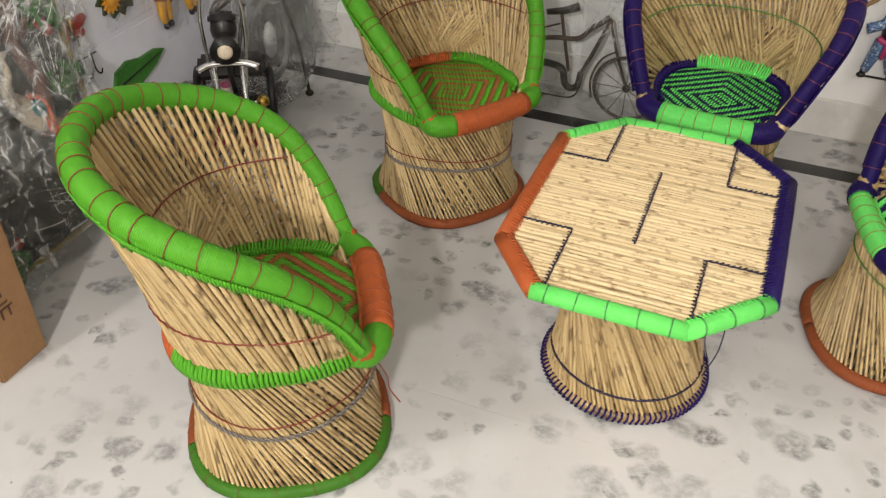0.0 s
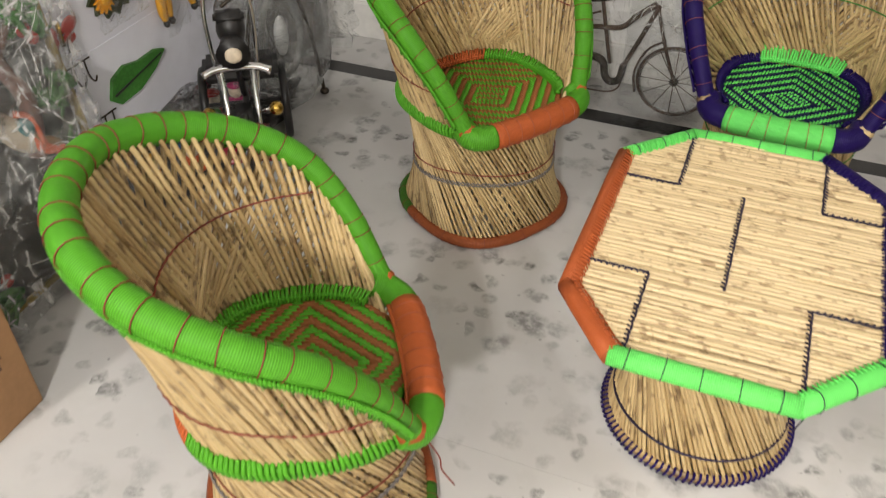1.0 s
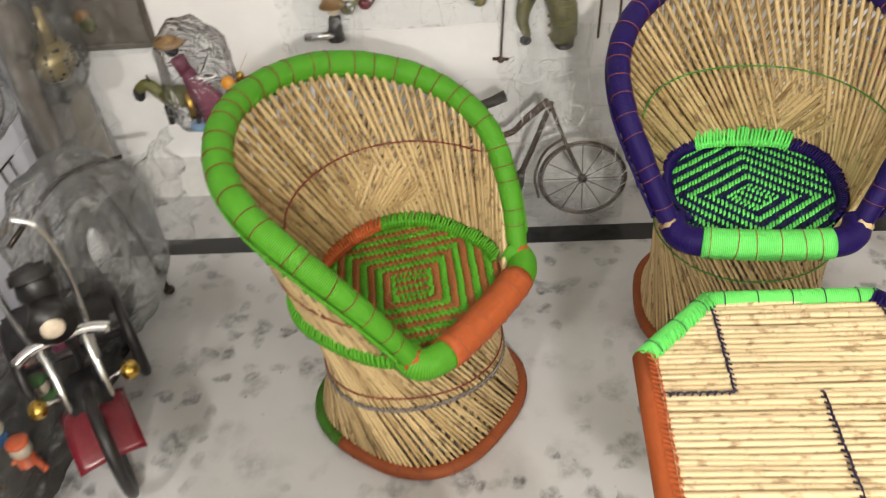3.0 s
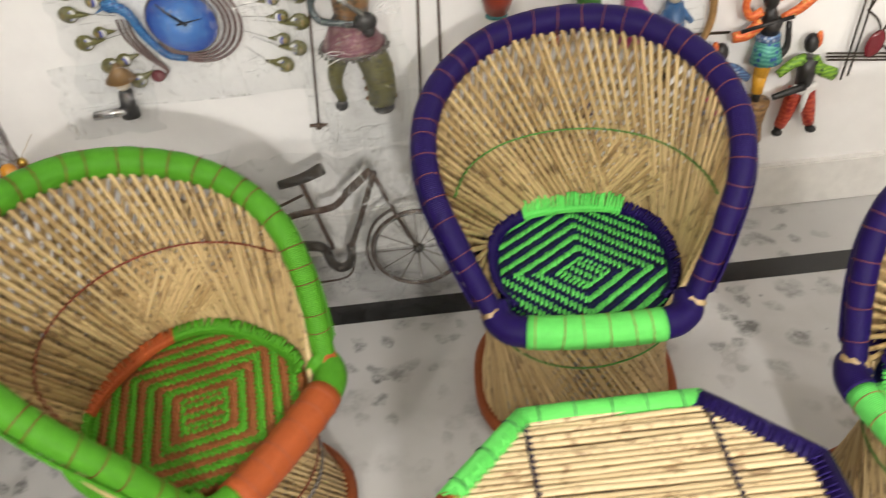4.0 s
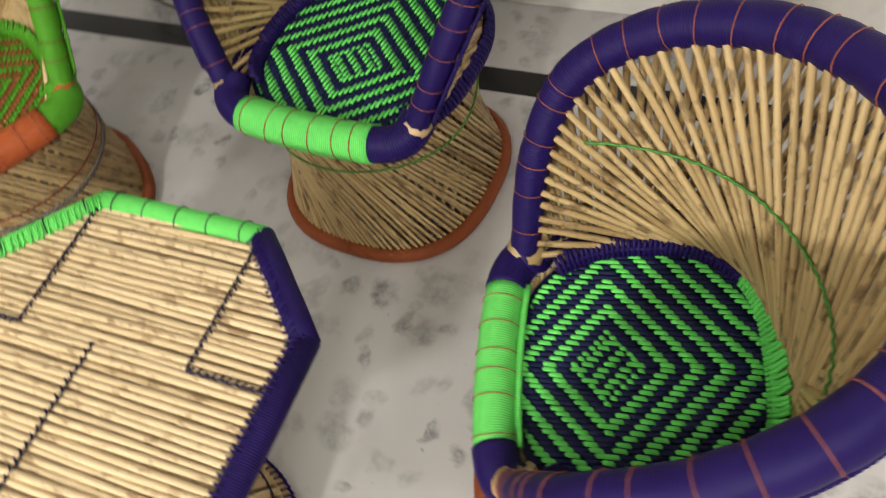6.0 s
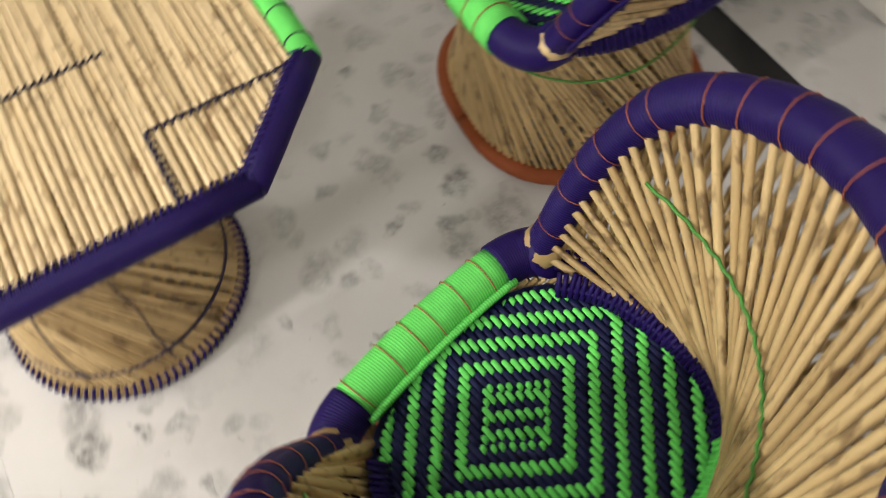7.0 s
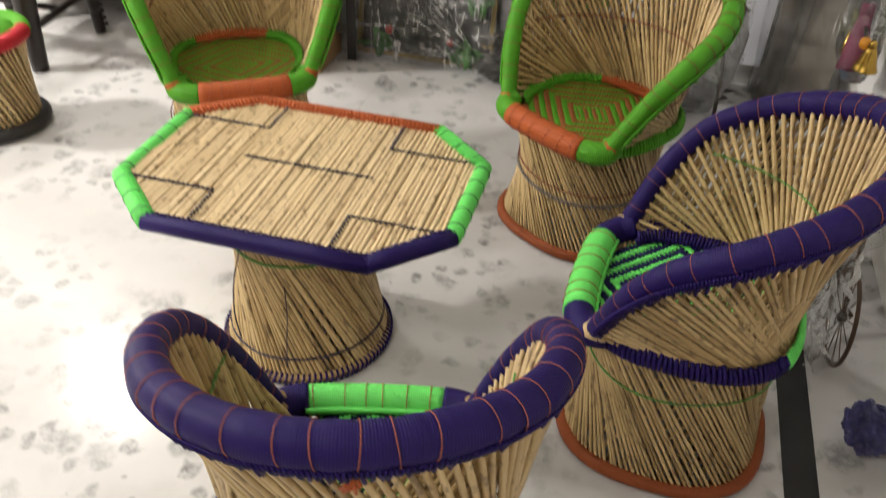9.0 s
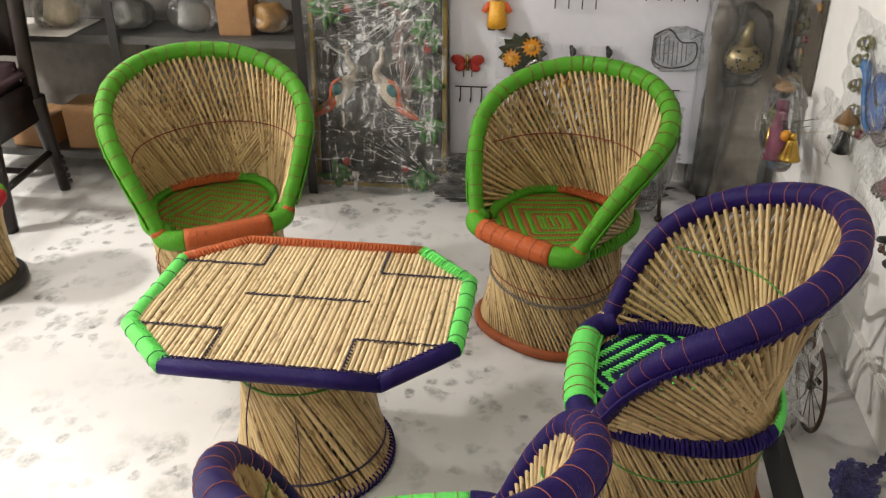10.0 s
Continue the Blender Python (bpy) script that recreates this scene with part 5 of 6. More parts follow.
def donkey_group():
    bm, done = solid("donkey_ornament", on_back(-1.5, 0.36, 1.44), "small dark donkey ornament on the wall", "ornament", [OLIVE, BLACK])
    lump(bm, (0, -0.03, 0.08), (0.07, 0.035, 0.035), 0)
    limb(bm, smooth_line([(-0.055, -0.03, 0.09), (-0.09, -0.03, 0.125), (-0.12, -0.03, 0.11)], 4), 0.02, 0.016, 0)
    lump(bm, (-0.125, -0.03, 0.095), (0.018, 0.016, 0.026), 1)
    for x in (-0.04, 0.045):
        for y in (-0.05, -0.015):
            limb(bm, [(x, y, 0.06), (x - 0.004, y, 0.0)], 0.012, 0.009, 1)
    limb(bm, [(-0.08, -0.03, 0.13), (-0.085, -0.03, 0.155)], 0.007, 0.002, 1)
    limb(bm, [(0.0, -0.005, 0.08), (0.0, 0.09, 0.1)], 0.0016, 0.0016, 1)
    done()
    bm, done = solid("doll", on_back(-1.43, 0.415, 1.44), "wrapped doll in a maroon dress with a straw hat", "doll", [plain("maroon_doll_cloth", (0.17, 0.025, 0.065), 0.6, scale=50, vary=0.6), CREAM, BLACK, TAN, BRASS, PALE_BLUE, SUN])
    limb(bm, smooth_line([(0.035, -0.035, -0.055), (0.02, -0.035, 0.0), (-0.01, -0.035, 0.06), (-0.03, -0.03, 0.11)], 4), 0.052, 0.02, 0, 12)
    limb(bm, [(-0.03, -0.03, 0.1), (-0.045, -0.03, 0.15)], 0.022, 0.024, 0)
    limb(bm, [(-0.04, -0.055, 0.05), (-0.035, -0.06, 0.0), (-0.03, -0.06, -0.03)], 0.012, 0.016, 4)
    lump(bm, (-0.055, -0.03, 0.176), (0.022, 0.022, 0.022), 2)
    lump(bm, (-0.055, -0.03, 0.195), (0.046, 0.038, 0.012), 3)
    lump(bm, (-0.055, -0.03, 0.206), (0.024, 0.022, 0.015), 3)
    lump(bm, (0.085, -0.03, 0.06), (0.022, 0.02, 0.022), 6)
    limb(bm, [(0.02, -0.03, 0.09), (0.075, -0.03, 0.065)], 0.007, 0.007, 2)
    lump(bm, (-0.03, -0.045, -0.07), (0.035, 0.022, 0.018), 5)
    limb(bm, [(0.0, 0.0, 0.08), (0.0, 0.09, 0.1)], 0.0016, 0.0016, 2)
    ob = done()
    film_bag("wrapping_film", ob, (0.0, -0.03, 0.08), (0.11, 0.065, 0.17), FILM, 1.7)
    film_glints(ob, ((0.0, 0.12, -30, 90, 0.12, 12), (0.02, 0.1, 40, 60, 0.1, 8), (-0.05, 0.0, 120, 60, 0.12, 6)), FILM_GLINT, 3, -0.11)
    bm, done = solid("brass_bell", on_back(-1.31, 0.4, 1.46), "small polished brass bell hung on the wall", "bell", [BRASS])
    limb(bm, smooth_line([(0, -0.035, 0.0), (0, -0.035, 0.02), (0, -0.035, 0.05), (0, -0.035, 0.075)], 3), 0.042, 0.016, 0, 14)
    lump(bm, (0, -0.035, 0.085), (0.014, 0.014, 0.018))
    limb(bm, [(0, -0.035, 0.1), (0, 0.075, 0.11)], 0.0007)
    done()
    bm, done = solid("doll", on_back(-1.02, 0.55), "small doll with a straw hat on the wall, in film", "doll", [BLACK, CREAM, TAN, CHROME])
    limb(bm, [(0.0, -0.03, 0.0), (0.005, -0.03, 0.07)], 0.026, 0.018, 0, 10)
    lump(bm, (0.005, -0.03, 0.095), (0.02, 0.02, 0.022), 1)
    limb(bm, [(0.005, -0.03, 0.105), (0.005, -0.03, 0.15)], 0.04, 0.004, 2, 12)
    limb(bm, [(-0.09, -0.04, 0.015), (0.0, -0.04, 0.02)], 0.012, 0.014, 3)
    ob = done()
    film_sheet("wrapping_film", ob, 0.24, 0.2, (-0.03, -0.06, 0.07), FILM, 0.03, 2.2)


def gilt_curls():
    bm, done = solid("curled_wall_ornament", on_back(-0.925, 0.235), "pair of curled gilt-brown leaves on the wall, in film", "wall ornament", [patterned("worn_brown_gilt", (0.17, 0.10, 0.03), (0.3, 0.19, 0.05), (0.08, 0.045, 0.02), 70, 0.4, 0.3), DRIFT])
    for x, z, k in ((0.0, 0.1, 1.0), (-0.06, 0.01, 0.85)):
        limb(bm, smooth_line([(x - 0.085 * k, -0.06, z + 0.075 * k), (x - 0.03 * k, -0.075, z + 0.088 * k), (x + 0.025 * k, -0.08, z + 0.058 * k), (x + 0.05 * k, -0.075, z + 0.005)], 5), 0.012, 0.021, 0, 10)
        for q in (-0.4, 0.0, 0.4):
            limb(bm, [(x - 0.03 * k + 0.05 * q, -0.078, z + 0.085 * k - 0.03 * q), (x - 0.015 * k + 0.05 * q, -0.085, z + 0.05 * k - 0.03 * q)], 0.013, 0.009)
        limb(bm, [(x + 0.045 * k, -0.075, z + 0.012), (x + 0.085 * k, -0.07, z - 0.012)], 0.014, 0.003, 1)
        limb(bm, [(x - 0.07 * k, -0.06, z + 0.07 * k), (x - 0.07 * k, 0.004, z + 0.07 * k)], 0.006)
    ob = done()
    film_sheet("wrapping_film", ob, 0.3, 0.3, (0.0, -0.11, 0.08), FILM_LOOSE, 0.03, 4.4)


def bicycle_ornament():
    t = thing("bicycle_ornament", pose(-0.46, 1.33, 0), "brown wire bicycle ornament on the floor, wrapped in film", "ornament")

    def wheel(x, r):
        z = r + 0.006
        wh = tube("wheel", [(x + r * math.cos(math.tau * k / 36), 0, z + r * math.sin(math.tau * k / 36)) for k in range(36)], 0.0058, RUST, t, sides=6, closed=True)
        tube("inner_rim", [(x + r * 0.93 * math.cos(math.tau * k / 36), 0, z + r * 0.93 * math.sin(math.tau * k / 36)) for k in range(36)], 0.0022, CHROME, wh, sides=5, closed=True)
        b = bmesh.new()
        lump(b, (x, 0, z), (0.016, 0.014, 0.016))
        part("hub", b, DARK_METAL, wh)
        for k in range(12):
            w = math.tau * k / 12
            tube("spoke", [(x, 0, z), (x + r * 0.95 * math.cos(w), 0, z + r * 0.95 * math.sin(w))], 0.0016, RUST, wh, sides=4)

    wheel(0.15, 0.128)
    wheel(-0.36, 0.135)
    lines = {
        "seat_tube": ([(-0.132, 0.39), (-0.11, 0.286), (-0.083, 0.165)], 0.0068),
        "carrier": ([(-0.31, 0.30), (-0.223, 0.317), (-0.135, 0.352)], 0.004),
        "step_through_bar": ([(-0.24, 0.20), (-0.22, 0.268), (-0.158, 0.292), (-0.064, 0.303), (-0.02, 0.342)], 0.0095),
        "handle_grip": ([(-0.022, 0.343), (0.05, 0.405)], 0.0115),
        "head_tube": ([(0.06, 0.40), (0.004, 0.255), (-0.035, 0.16)], 0.0085),
        "stand": ([(-0.21, 0.05), (-0.089, 0.05), (-0.047, 0.07), (-0.034, 0.105)], 0.0032),
        "fork": ([(0.058, 0.39), (0.1, 0.26), (0.15, 0.134)], 0.006),
        "front_mudguard": ([(0.018, 0.07), (0.008, 0.15), (0.04, 0.235), (0.1, 0.282)], 0.0045),
    }
    for name, (pts, r) in lines.items():
        tube(name, smooth_line([(x, 0, z) for x, z in pts], 5), r, RUST, t, sides=7)
    b = bmesh.new()
    limb(b, smooth_line([(-0.27, 0, 0.18), (-0.163, 0, 0.183), (-0.11, 0, 0.168), (-0.095, 0, 0.115), (-0.072, 0, 0.094), (-0.043, 0, 0.11), (-0.033, 0, 0.168)], 6), 0.015, 0.013, 0, 10)
    part("chain_case", b, DARK_METAL, t, "thick dark bent chain case")
    b = bmesh.new()
    limb(b, smooth_line([(-0.19, 0, 0.39), (-0.124, 0, 0.405), (-0.07, 0, 0.428)], 4), 0.012, 0.017, 0, 10)
    part("saddle", b, DARK_METAL, t)
    film_sheet("wrapping_film", t, 0.66, 0.5, (-0.06, -0.06, 0.27), FILM, 0.05, 7.7)
    film_sheet("wrapping_film", t, 0.3, 0.62, (0.12, -0.02, 0.33), FILM, 0.06, 9.9)
    film_glints(t, ((-0.02, 0.34, 60, 90, 0.14, 8), (0.2, 0.12, 80, 70, 0.3, 10), (0.1, 0.3, 100, 40, 0.25, 7), (-0.3, 0.3, 20, 60, 0.12, 6)), FILM_GLINT, 13, -0.09)


def bead_swan():
    """A cluster of glass beads with a curved stem of beads."""
    t = thing("beaded_ornament", pose(0.02, 1.38, 0), "lilac-blue beaded glass ornament standing on the floor", "ornament")
    rnd = random.Random(41)
    stem = smooth_line([(0.0, 0, 0.07), (0.02, 0.02, 0.15), (0.05, 0.05, 0.25), (0.1, 0.075, 0.35), (0.17, 0.085, 0.44)], 8)
    base, rise = bmesh.new(), bmesh.new()
    for k in range(230):
        a, u = rnd.uniform(0, math.tau), rnd.uniform(-1, 1)
        r = rnd.uniform(0.75, 1.0)
        q = math.sqrt(1 - u * u)
        size = rnd.uniform(0.006, 0.0105)
        lump(base, (-0.02 + 0.075 * r * q * math.cos(a), 0.055 * r * q * math.sin(a), max(size, 0.062 + 0.056 * r * u)), (size,) * 3, 0, level=1)
    for k in range(150):
        p = along(stem, k / 149)
        a = rnd.uniform(0, math.tau)
        size = rnd.uniform(0.0055, 0.009)
        lump(rise, (p.x + 0.013 * math.cos(a), p.y + 0.013 * math.sin(a), p.z + rnd.uniform(-0.005, 0.005)), (size,) * 3, 0, level=1)
    core = bmesh.new()
    lump(core, (-0.02, 0, 0.06), (0.062, 0.045, 0.056), 0, level=3)
    limb(core, stem, 0.012, 0.009)
    part("core", core, LILAC, t)
    tagged(part("beaded_base", base, LILAC, t), kind="stuff")
    tagged(part("beaded_stem", rise, LILAC, t), kind="stuff")


peacock_clock()
musician()
wall_rods()
small_figures()
drummers()
music_frame()
framed_picture()
donkey_group()
gilt_curls()
bicycle_ornament()
bead_swan()


# ---- left wall: display panel, goods, shelves ----
bm = bmesh.new()
block(bm, (0.012, 1.14, 0.325), (-1.882, 0.665, 0.29))
tagged(part("display_panel", bm, PANEL, smooth=False), "lower white display board fixed to the side wall", "display board", kind="structure")
bm = bmesh.new()
block(bm, (0.012, 1.14, 0.86), (-1.882, 0.665, 0.89))
tagged(part("display_panel", bm, PANEL, smooth=False), "upper white display board fixed to the side wall", "display board", kind="structure")
bm = bmesh.new()
for yy in (0.15, 0.66, 1.18):
    block(bm, (0.08, 0.04, 1.35), (-1.929, yy, 0.675))
tagged(part("panel_batten", bm, GREY, smooth=False), "grey battens that hold the display boards", "batten", kind="structure")
bm = bmesh.new()
block(bm, (0.01, 1.14, 0.008), (-1.884, 0.665, 0.456))
tagged(part("trim", bm, PANEL, smooth=False), "pale joint strip between display boards", "trim", kind="structure")


def hook_rack(y, z, n, w, drop=0.05):
    t = thing("hook_rack", on_left(y, z), "dark wire hook rack on the display board", "hook rack", "hook racks")
    tube("rail", [(-w / 2, -0.006, 0), (w / 2, -0.006, 0)], 0.0028, DARK_METAL, t, sides=6)
    for k in range(n):
        x = -w / 2 + w * (k + 0.5) / n
        tube("hook", smooth_line([(x, -0.006, 0.0), (x, -0.012, -drop), (x, -0.03, -drop - 0.012), (x, -0.04, -drop + 0.008)], 4), 0.0028, DARK_METAL, t, sides=5)


for yy, zz, n, w in ((0.19, 0.445, 3, 0.14), (0.62, 0.86, 4, 0.22), (1.0, 0.9, 5, 0.25), (1.03, 0.46, 2, 0.1), (0.27, 0.25, 2, 0.07)):
    hook_rack(yy, zz, n, w)


def sunflowers():
    t = thing("sunflower_wall_plaque", on_left(0.41, 0.6), "tin plaque of two orange sunflowers on dark leaves, in film", "wall plaque")
    bm = bmesh.new()
    out = []
    for k in range(26):
        w = math.tau * k / 26
        r = 0.095 * (1 + 0.12 * (-1) ** k)
        out.append((r * math.cos(w) + 0.0, 0.85 * r * math.sin(w)))
    plate(bm, out, 0.01)
    part("leaf_disc", bm, plain("dark_leaf_paint", (0.03, 0.042, 0.015), 0.45, scale=60, vary=0.5), t, "dark olive leaf disc", smooth=False)
    for x, z, r in ((-0.045, -0.02, 0.042), (0.04, 0.03, 0.045)):
        bm = bmesh.new()
        out = [((r if k % 2 else r * 0.62) * math.cos(math.tau * k / 26) + x, (r if k % 2 else r * 0.62) * math.sin(math.tau * k / 26) + z) for k in range(26)]
        plate(bm, out, 0.01, 0, -0.012)
        fl = part("sunflower", bm, SUN, t, "bright orange petals", smooth=False)
        bm = bmesh.new()
        lump(bm, (x, -0.022, z), (r * 0.4, 0.008, r * 0.4))
        part("flower_heart", bm, YELLOW, fl)
    film_sheet("wrapping_film", t, 0.22, 0.2, (0, -0.035, 0), FILM, 0.02, 1.2)


def wall_animals():
    bm, done = solid("butterfly_plaque", on_left(0.175, 0.55), "small red painted tin butterfly on the board", "wall plaque", [RED, BRASS, BLACK])
    for s in (-1, 1):
        lump(bm, (s * 0.04, -0.012, 0.014), (0.034, 0.005, 0.024), 0, (0, s * -20, 0))
        lump(bm, (s * 0.032, -0.012, -0.018), (0.024, 0.005, 0.018), 0, (0, s * 20, 0))
        limb(bm, [(s * 0.02, -0.01, -0.02), (s * 0.018, -0.01, -0.06)], 0.002, 0.002, 2)
    limb(bm, [(0, -0.014, -0.03), (0, -0.014, 0.04)], 0.007, 0.006, 1)
    done()
    bm, done = solid("wall_figure", on_left(0.3, 0.70), "plump figure in a yellow robe hung on the board", "wall figure", [YELLOW, CORAL, BLACK, CREAM])
    limb(bm, [(0, -0.02, 0.02), (0, -0.025, 0.05), (0, -0.02, 0.12)], 0.045, 0.034, 0, 12)
    for s in (-1, 1):
        lump(bm, (s * 0.02, -0.03, 0.008), (0.02, 0.016, 0.008), 2)
        limb(bm, [(s * 0.03, -0.02, 0.11), (s * 0.055, -0.025, 0.075)], 0.014, 0.012, 1)
    lump(bm, (0, -0.02, 0.15), (0.032, 0.026, 0.034), 3)
    lump(bm, (0, -0.02, 0.18), (0.034, 0.026, 0.016), 1)
    done()
    for y, s in ((0.61, 1), (0.76, -1)):
        bm, done = solid("dancer_wall_plaque", on_left(y, 0.4), "slim painted tin dancer with yellow trousers on the board, in film", "wall plaque", [BLACK, plain("dusky_rose_paint", (0.36, 0.08, 0.06), 0.45), YELLOW, plain("dark_shawl_paint", (0.05, 0.035, 0.03), 0.5)], "tin dancers")
        limb(bm, smooth_line([(-0.008, -0.02, 0.1), (0.0, -0.022, 0.14), (0.008, -0.02, 0.18)], 4), 0.018, 0.026, 1, 10)
        limb(bm, smooth_line([(0.025, -0.02, 0.175), (0.045, -0.025, 0.14), (0.02, -0.032, 0.115)], 4), 0.01, 0.007, 1)
        limb(bm, smooth_line([(-0.012, -0.02, 0.175), (-0.036, -0.022, 0.15), (-0.04, -0.022, 0.11)], 4), 0.01, 0.007, 1)
        lump(bm, (0.012 * s, -0.02, 0.105), (0.042, 0.014, 0.032), 3, (0, 20 * s, 0))
        limb(bm, smooth_line([(-0.012, -0.022, 0.1), (-0.02, -0.022, 0.055), (-0.012, -0.022, 0.02)], 4), 0.018, 0.011, 2)
        limb(bm, smooth_line([(0.008, -0.022, 0.1), (0.012, -0.024, 0.06), (0.014, -0.022, 0.024)], 4), 0.017, 0.01, 2)
        for x in (-0.012, 0.016):
            lump(bm, (x, -0.024, 0.008), (0.011, 0.012, 0.014), 0)
        limb(bm, [(0.008, -0.02, 0.185), (0.01, -0.02, 0.205)], 0.009, 0.008, 0)
        lump(bm, (0.012, -0.022, 0.218), (0.015, 0.015, 0.019), 0)
        lump(bm, (0.004, -0.02, 0.236), (0.009, 0.009, 0.011), 0)
        ob = done()
        film_sheet("wrapping_film", ob, 0.13, 0.27, (0, -0.05, 0.12), FILM, 0.02, y * 11)
    bm, done = solid("leaf_wall_plaque", on_left(0.43, 0.31), "long green tin leaf lying across the board", "wall plaque", [LEAF, BLACK])
    plate(bm, [(-0.135, -0.03), (-0.1, -0.06), (0.0, -0.055), (0.09, -0.02), (0.145, 0.02), (0.1, 0.036), (0.02, 0.034), (-0.05, 0.05), (-0.11, 0.03)], 0.012)
    limb(bm, [(-0.12, -0.016, -0.02), (0.12, -0.016, 0.018)], 0.004, 0.002, 1)
    done(False)
    t = thing("wire_basket", on_left(1.03, 0.57), "dark wire wall basket in clear film", "basket")
    for k in range(8):
        x = -0.07 + 0.018 * k
        tube("wire", [(x, -0.02, 0.0 + 0.03 * abs(k - 4) / 4), (x - 0.004, -0.02, 0.13 - 0.006 * k)], 0.0018, DARK_METAL, t, sides=5)
    tube("rim_wire", smooth_line([(-0.075, -0.02, 0.13), (-0.02, -0.02, 0.15), (0.03, -0.02, 0.1), (0.09, -0.02, 0.095), (0.085, -0.02, 0.02), (0.0, -0.02, -0.01), (-0.075, -0.02, 0.02), (-0.08, -0.02, 0.1)], 5, True), 0.0032, DARK_METAL, t, sides=5, closed=True)
    film_bag("wrapping_film", t, (0.02, -0.03, 0.07), (0.1, 0.03, 0.09), FILM, 6.1)


def peacock_board():
    """A relief picture of two long-necked birds under a tree, leaning on the wall in film."""
    t = thing("relief_picture_board", pose(-1.735, -0.205, 0, -6.0, 0, 90), "tall dark relief picture with painted birds and tree, wrapped in film", "picture")
    w, h = 0.58, 1.12
    w_edge = 0.27
    bm = bmesh.new()
    block(bm, (w - 0.03, 0.02, h - 0.02), (0, 0.02, h / 2))
    part("backing", bm, plain("charcoal_board", (0.045, 0.045, 0.042), 0.6, scale=12, vary=0.5), t, smooth=False)
    for size, at in (((0.018, 0.03, h), (-w / 2, 0.015, h / 2)), ((0.018, 0.03, h), (w / 2, 0.015, h / 2)), ((w - 0.02, 0.03, 0.018), (0, 0.015, 0.009)), ((w - 0.02, 0.03, 0.018), (0, 0.015, h - 0.009))):
        bm = bmesh.new()
        block(bm, size, at, 0, 0.003)
        part("frame_bar", bm, GILT, t, "thin gilt frame", smooth=False)
    # trunk and leaves
    bm = bmesh.new()
    limb(bm, smooth_line([(0.1, -0.01, 0.35), (0.13, -0.015, 0.5), (0.09, -0.015, 0.64), (0.12, -0.015, 0.76), (0.02, -0.015, 0.82), (-0.1, -0.015, 0.84)], 5), 0.026, 0.012)
    limb(bm, smooth_line([(0.1, -0.01, 0.62), (0.18, -0.015, 0.7), (0.25, -0.015, 0.72)], 4), 0.012, 0.006)
    part("tree_trunk", bm, plain("rosy_bark", (0.22, 0.11, 0.085), 0.6), t)
    rnd = random.Random(11)
    for cx, cz, n in ((-0.06, 0.84, 34), (0.13, 0.86, 34), (0.22, 0.7, 18), (-0.2, 0.78, 22), (0.2, 0.05, 20), (0.24, 0.3, 18), (-0.2, 0.06, 14), (0.05, 1.0, 34), (0.22, 0.48, 16), (-0.1, 0.98, 26)):
        bm = bmesh.new()
        for k in range(n):
            a = rnd.uniform(0, 360)
            r = rnd.uniform(0.01, 0.075)
            x, z = cx + r * math.cos(radians(a)), cz + r * math.sin(radians(a)) * 0.8
            x = max(-w / 2 + 0.03, min(w / 2 - 0.03, x))
            lump(bm, (x, -0.006 - 0.03 * rnd.random(), max(z, 0.03)), (0.042, 0.004, 0.013), 0, (rnd.uniform(-25, 25), a + rnd.uniform(-40, 40), 0), 1)
        part("foliage", bm, LEAF, t, "green painted leaves")
    for x, s in ((-0.12, -1), (0.02, 1)):
        b = bmesh.new()
        lump(b, (x + s * 0.025, -0.03, 0.45), (0.036, 0.018, 0.085), 0, (0, s * -32, 0), 3)
        limb(b, smooth_line([(x - s * 0.012, -0.035, 0.49), (x - s * 0.02, -0.035, 0.54), (x + s * 0.004, -0.035, 0.58), (x + s * 0.004, -0.035, 0.625)], 5), 0.02, 0.008)
        lump(b, (x + s * 0.008, -0.035, 0.63), (0.016, 0.01, 0.011))
        bird = part("painted_bird", b, CREAM, t, "cream long-necked bird relief")
        for k in range(5):
            b = bmesh.new()
            lump(b, (x + s * (0.07 + 0.012 * k), -0.035, 0.40 - 0.012 * k + 0.02 * (k % 2)), (0.014, 0.008, 0.055), 0, (0, s * (-28 - 9 * k), 0))
            part("tail_feather", b, CORAL if k % 2 == 0 else TAN, bird, "orange and brown tail feather")
        b = bmesh.new()
        lump(b, (x + s * 0.05, -0.05, 0.455), (0.022, 0.006, 0.03), 0, (0, s * -32, 0))
        part("wing_patch", b, TEAL, bird)
        b = bmesh.new()
        limb(b, smooth_line([(x + s * 0.035, -0.046, 0.5), (x + s * 0.072, -0.046, 0.475), (x + s * 0.082, -0.046, 0.43), (x + s * 0.09, -0.044, 0.385)], 4), 0.009, 0.006)
        part("wing_band", b, CORAL, bird)
        b = bmesh.new()
        limb(b, [(x + s * 0.02, -0.036, 0.63), (x + s * 0.05, -0.036, 0.625)], 0.005, 0.001)
        part("beak", b, BLACK, bird)
    # palm fronds at the top and a shrub at the edge
    for cx, cz in ((0.06, 0.93), (0.2, 0.84), (-0.05, 1.02)):
        b = bmesh.new()
        for k in range(11):
            turn = radians(-20 + 22 * k)
            tip = (cx + 0.13 * math.cos(turn), -0.03, cz + 0.1 * math.sin(turn) - 0.02)
            limb(b, smooth_line([(cx, -0.03, cz), (cx + 0.07 * math.cos(turn), -0.04, cz + 0.07 * math.sin(turn) + 0.012), (min(tip[0], w_edge), tip[1], tip[2])], 3), 0.012, 0.002, 0, 5)
        part("palm_frond", b, LEAF, t, "green palm crown")
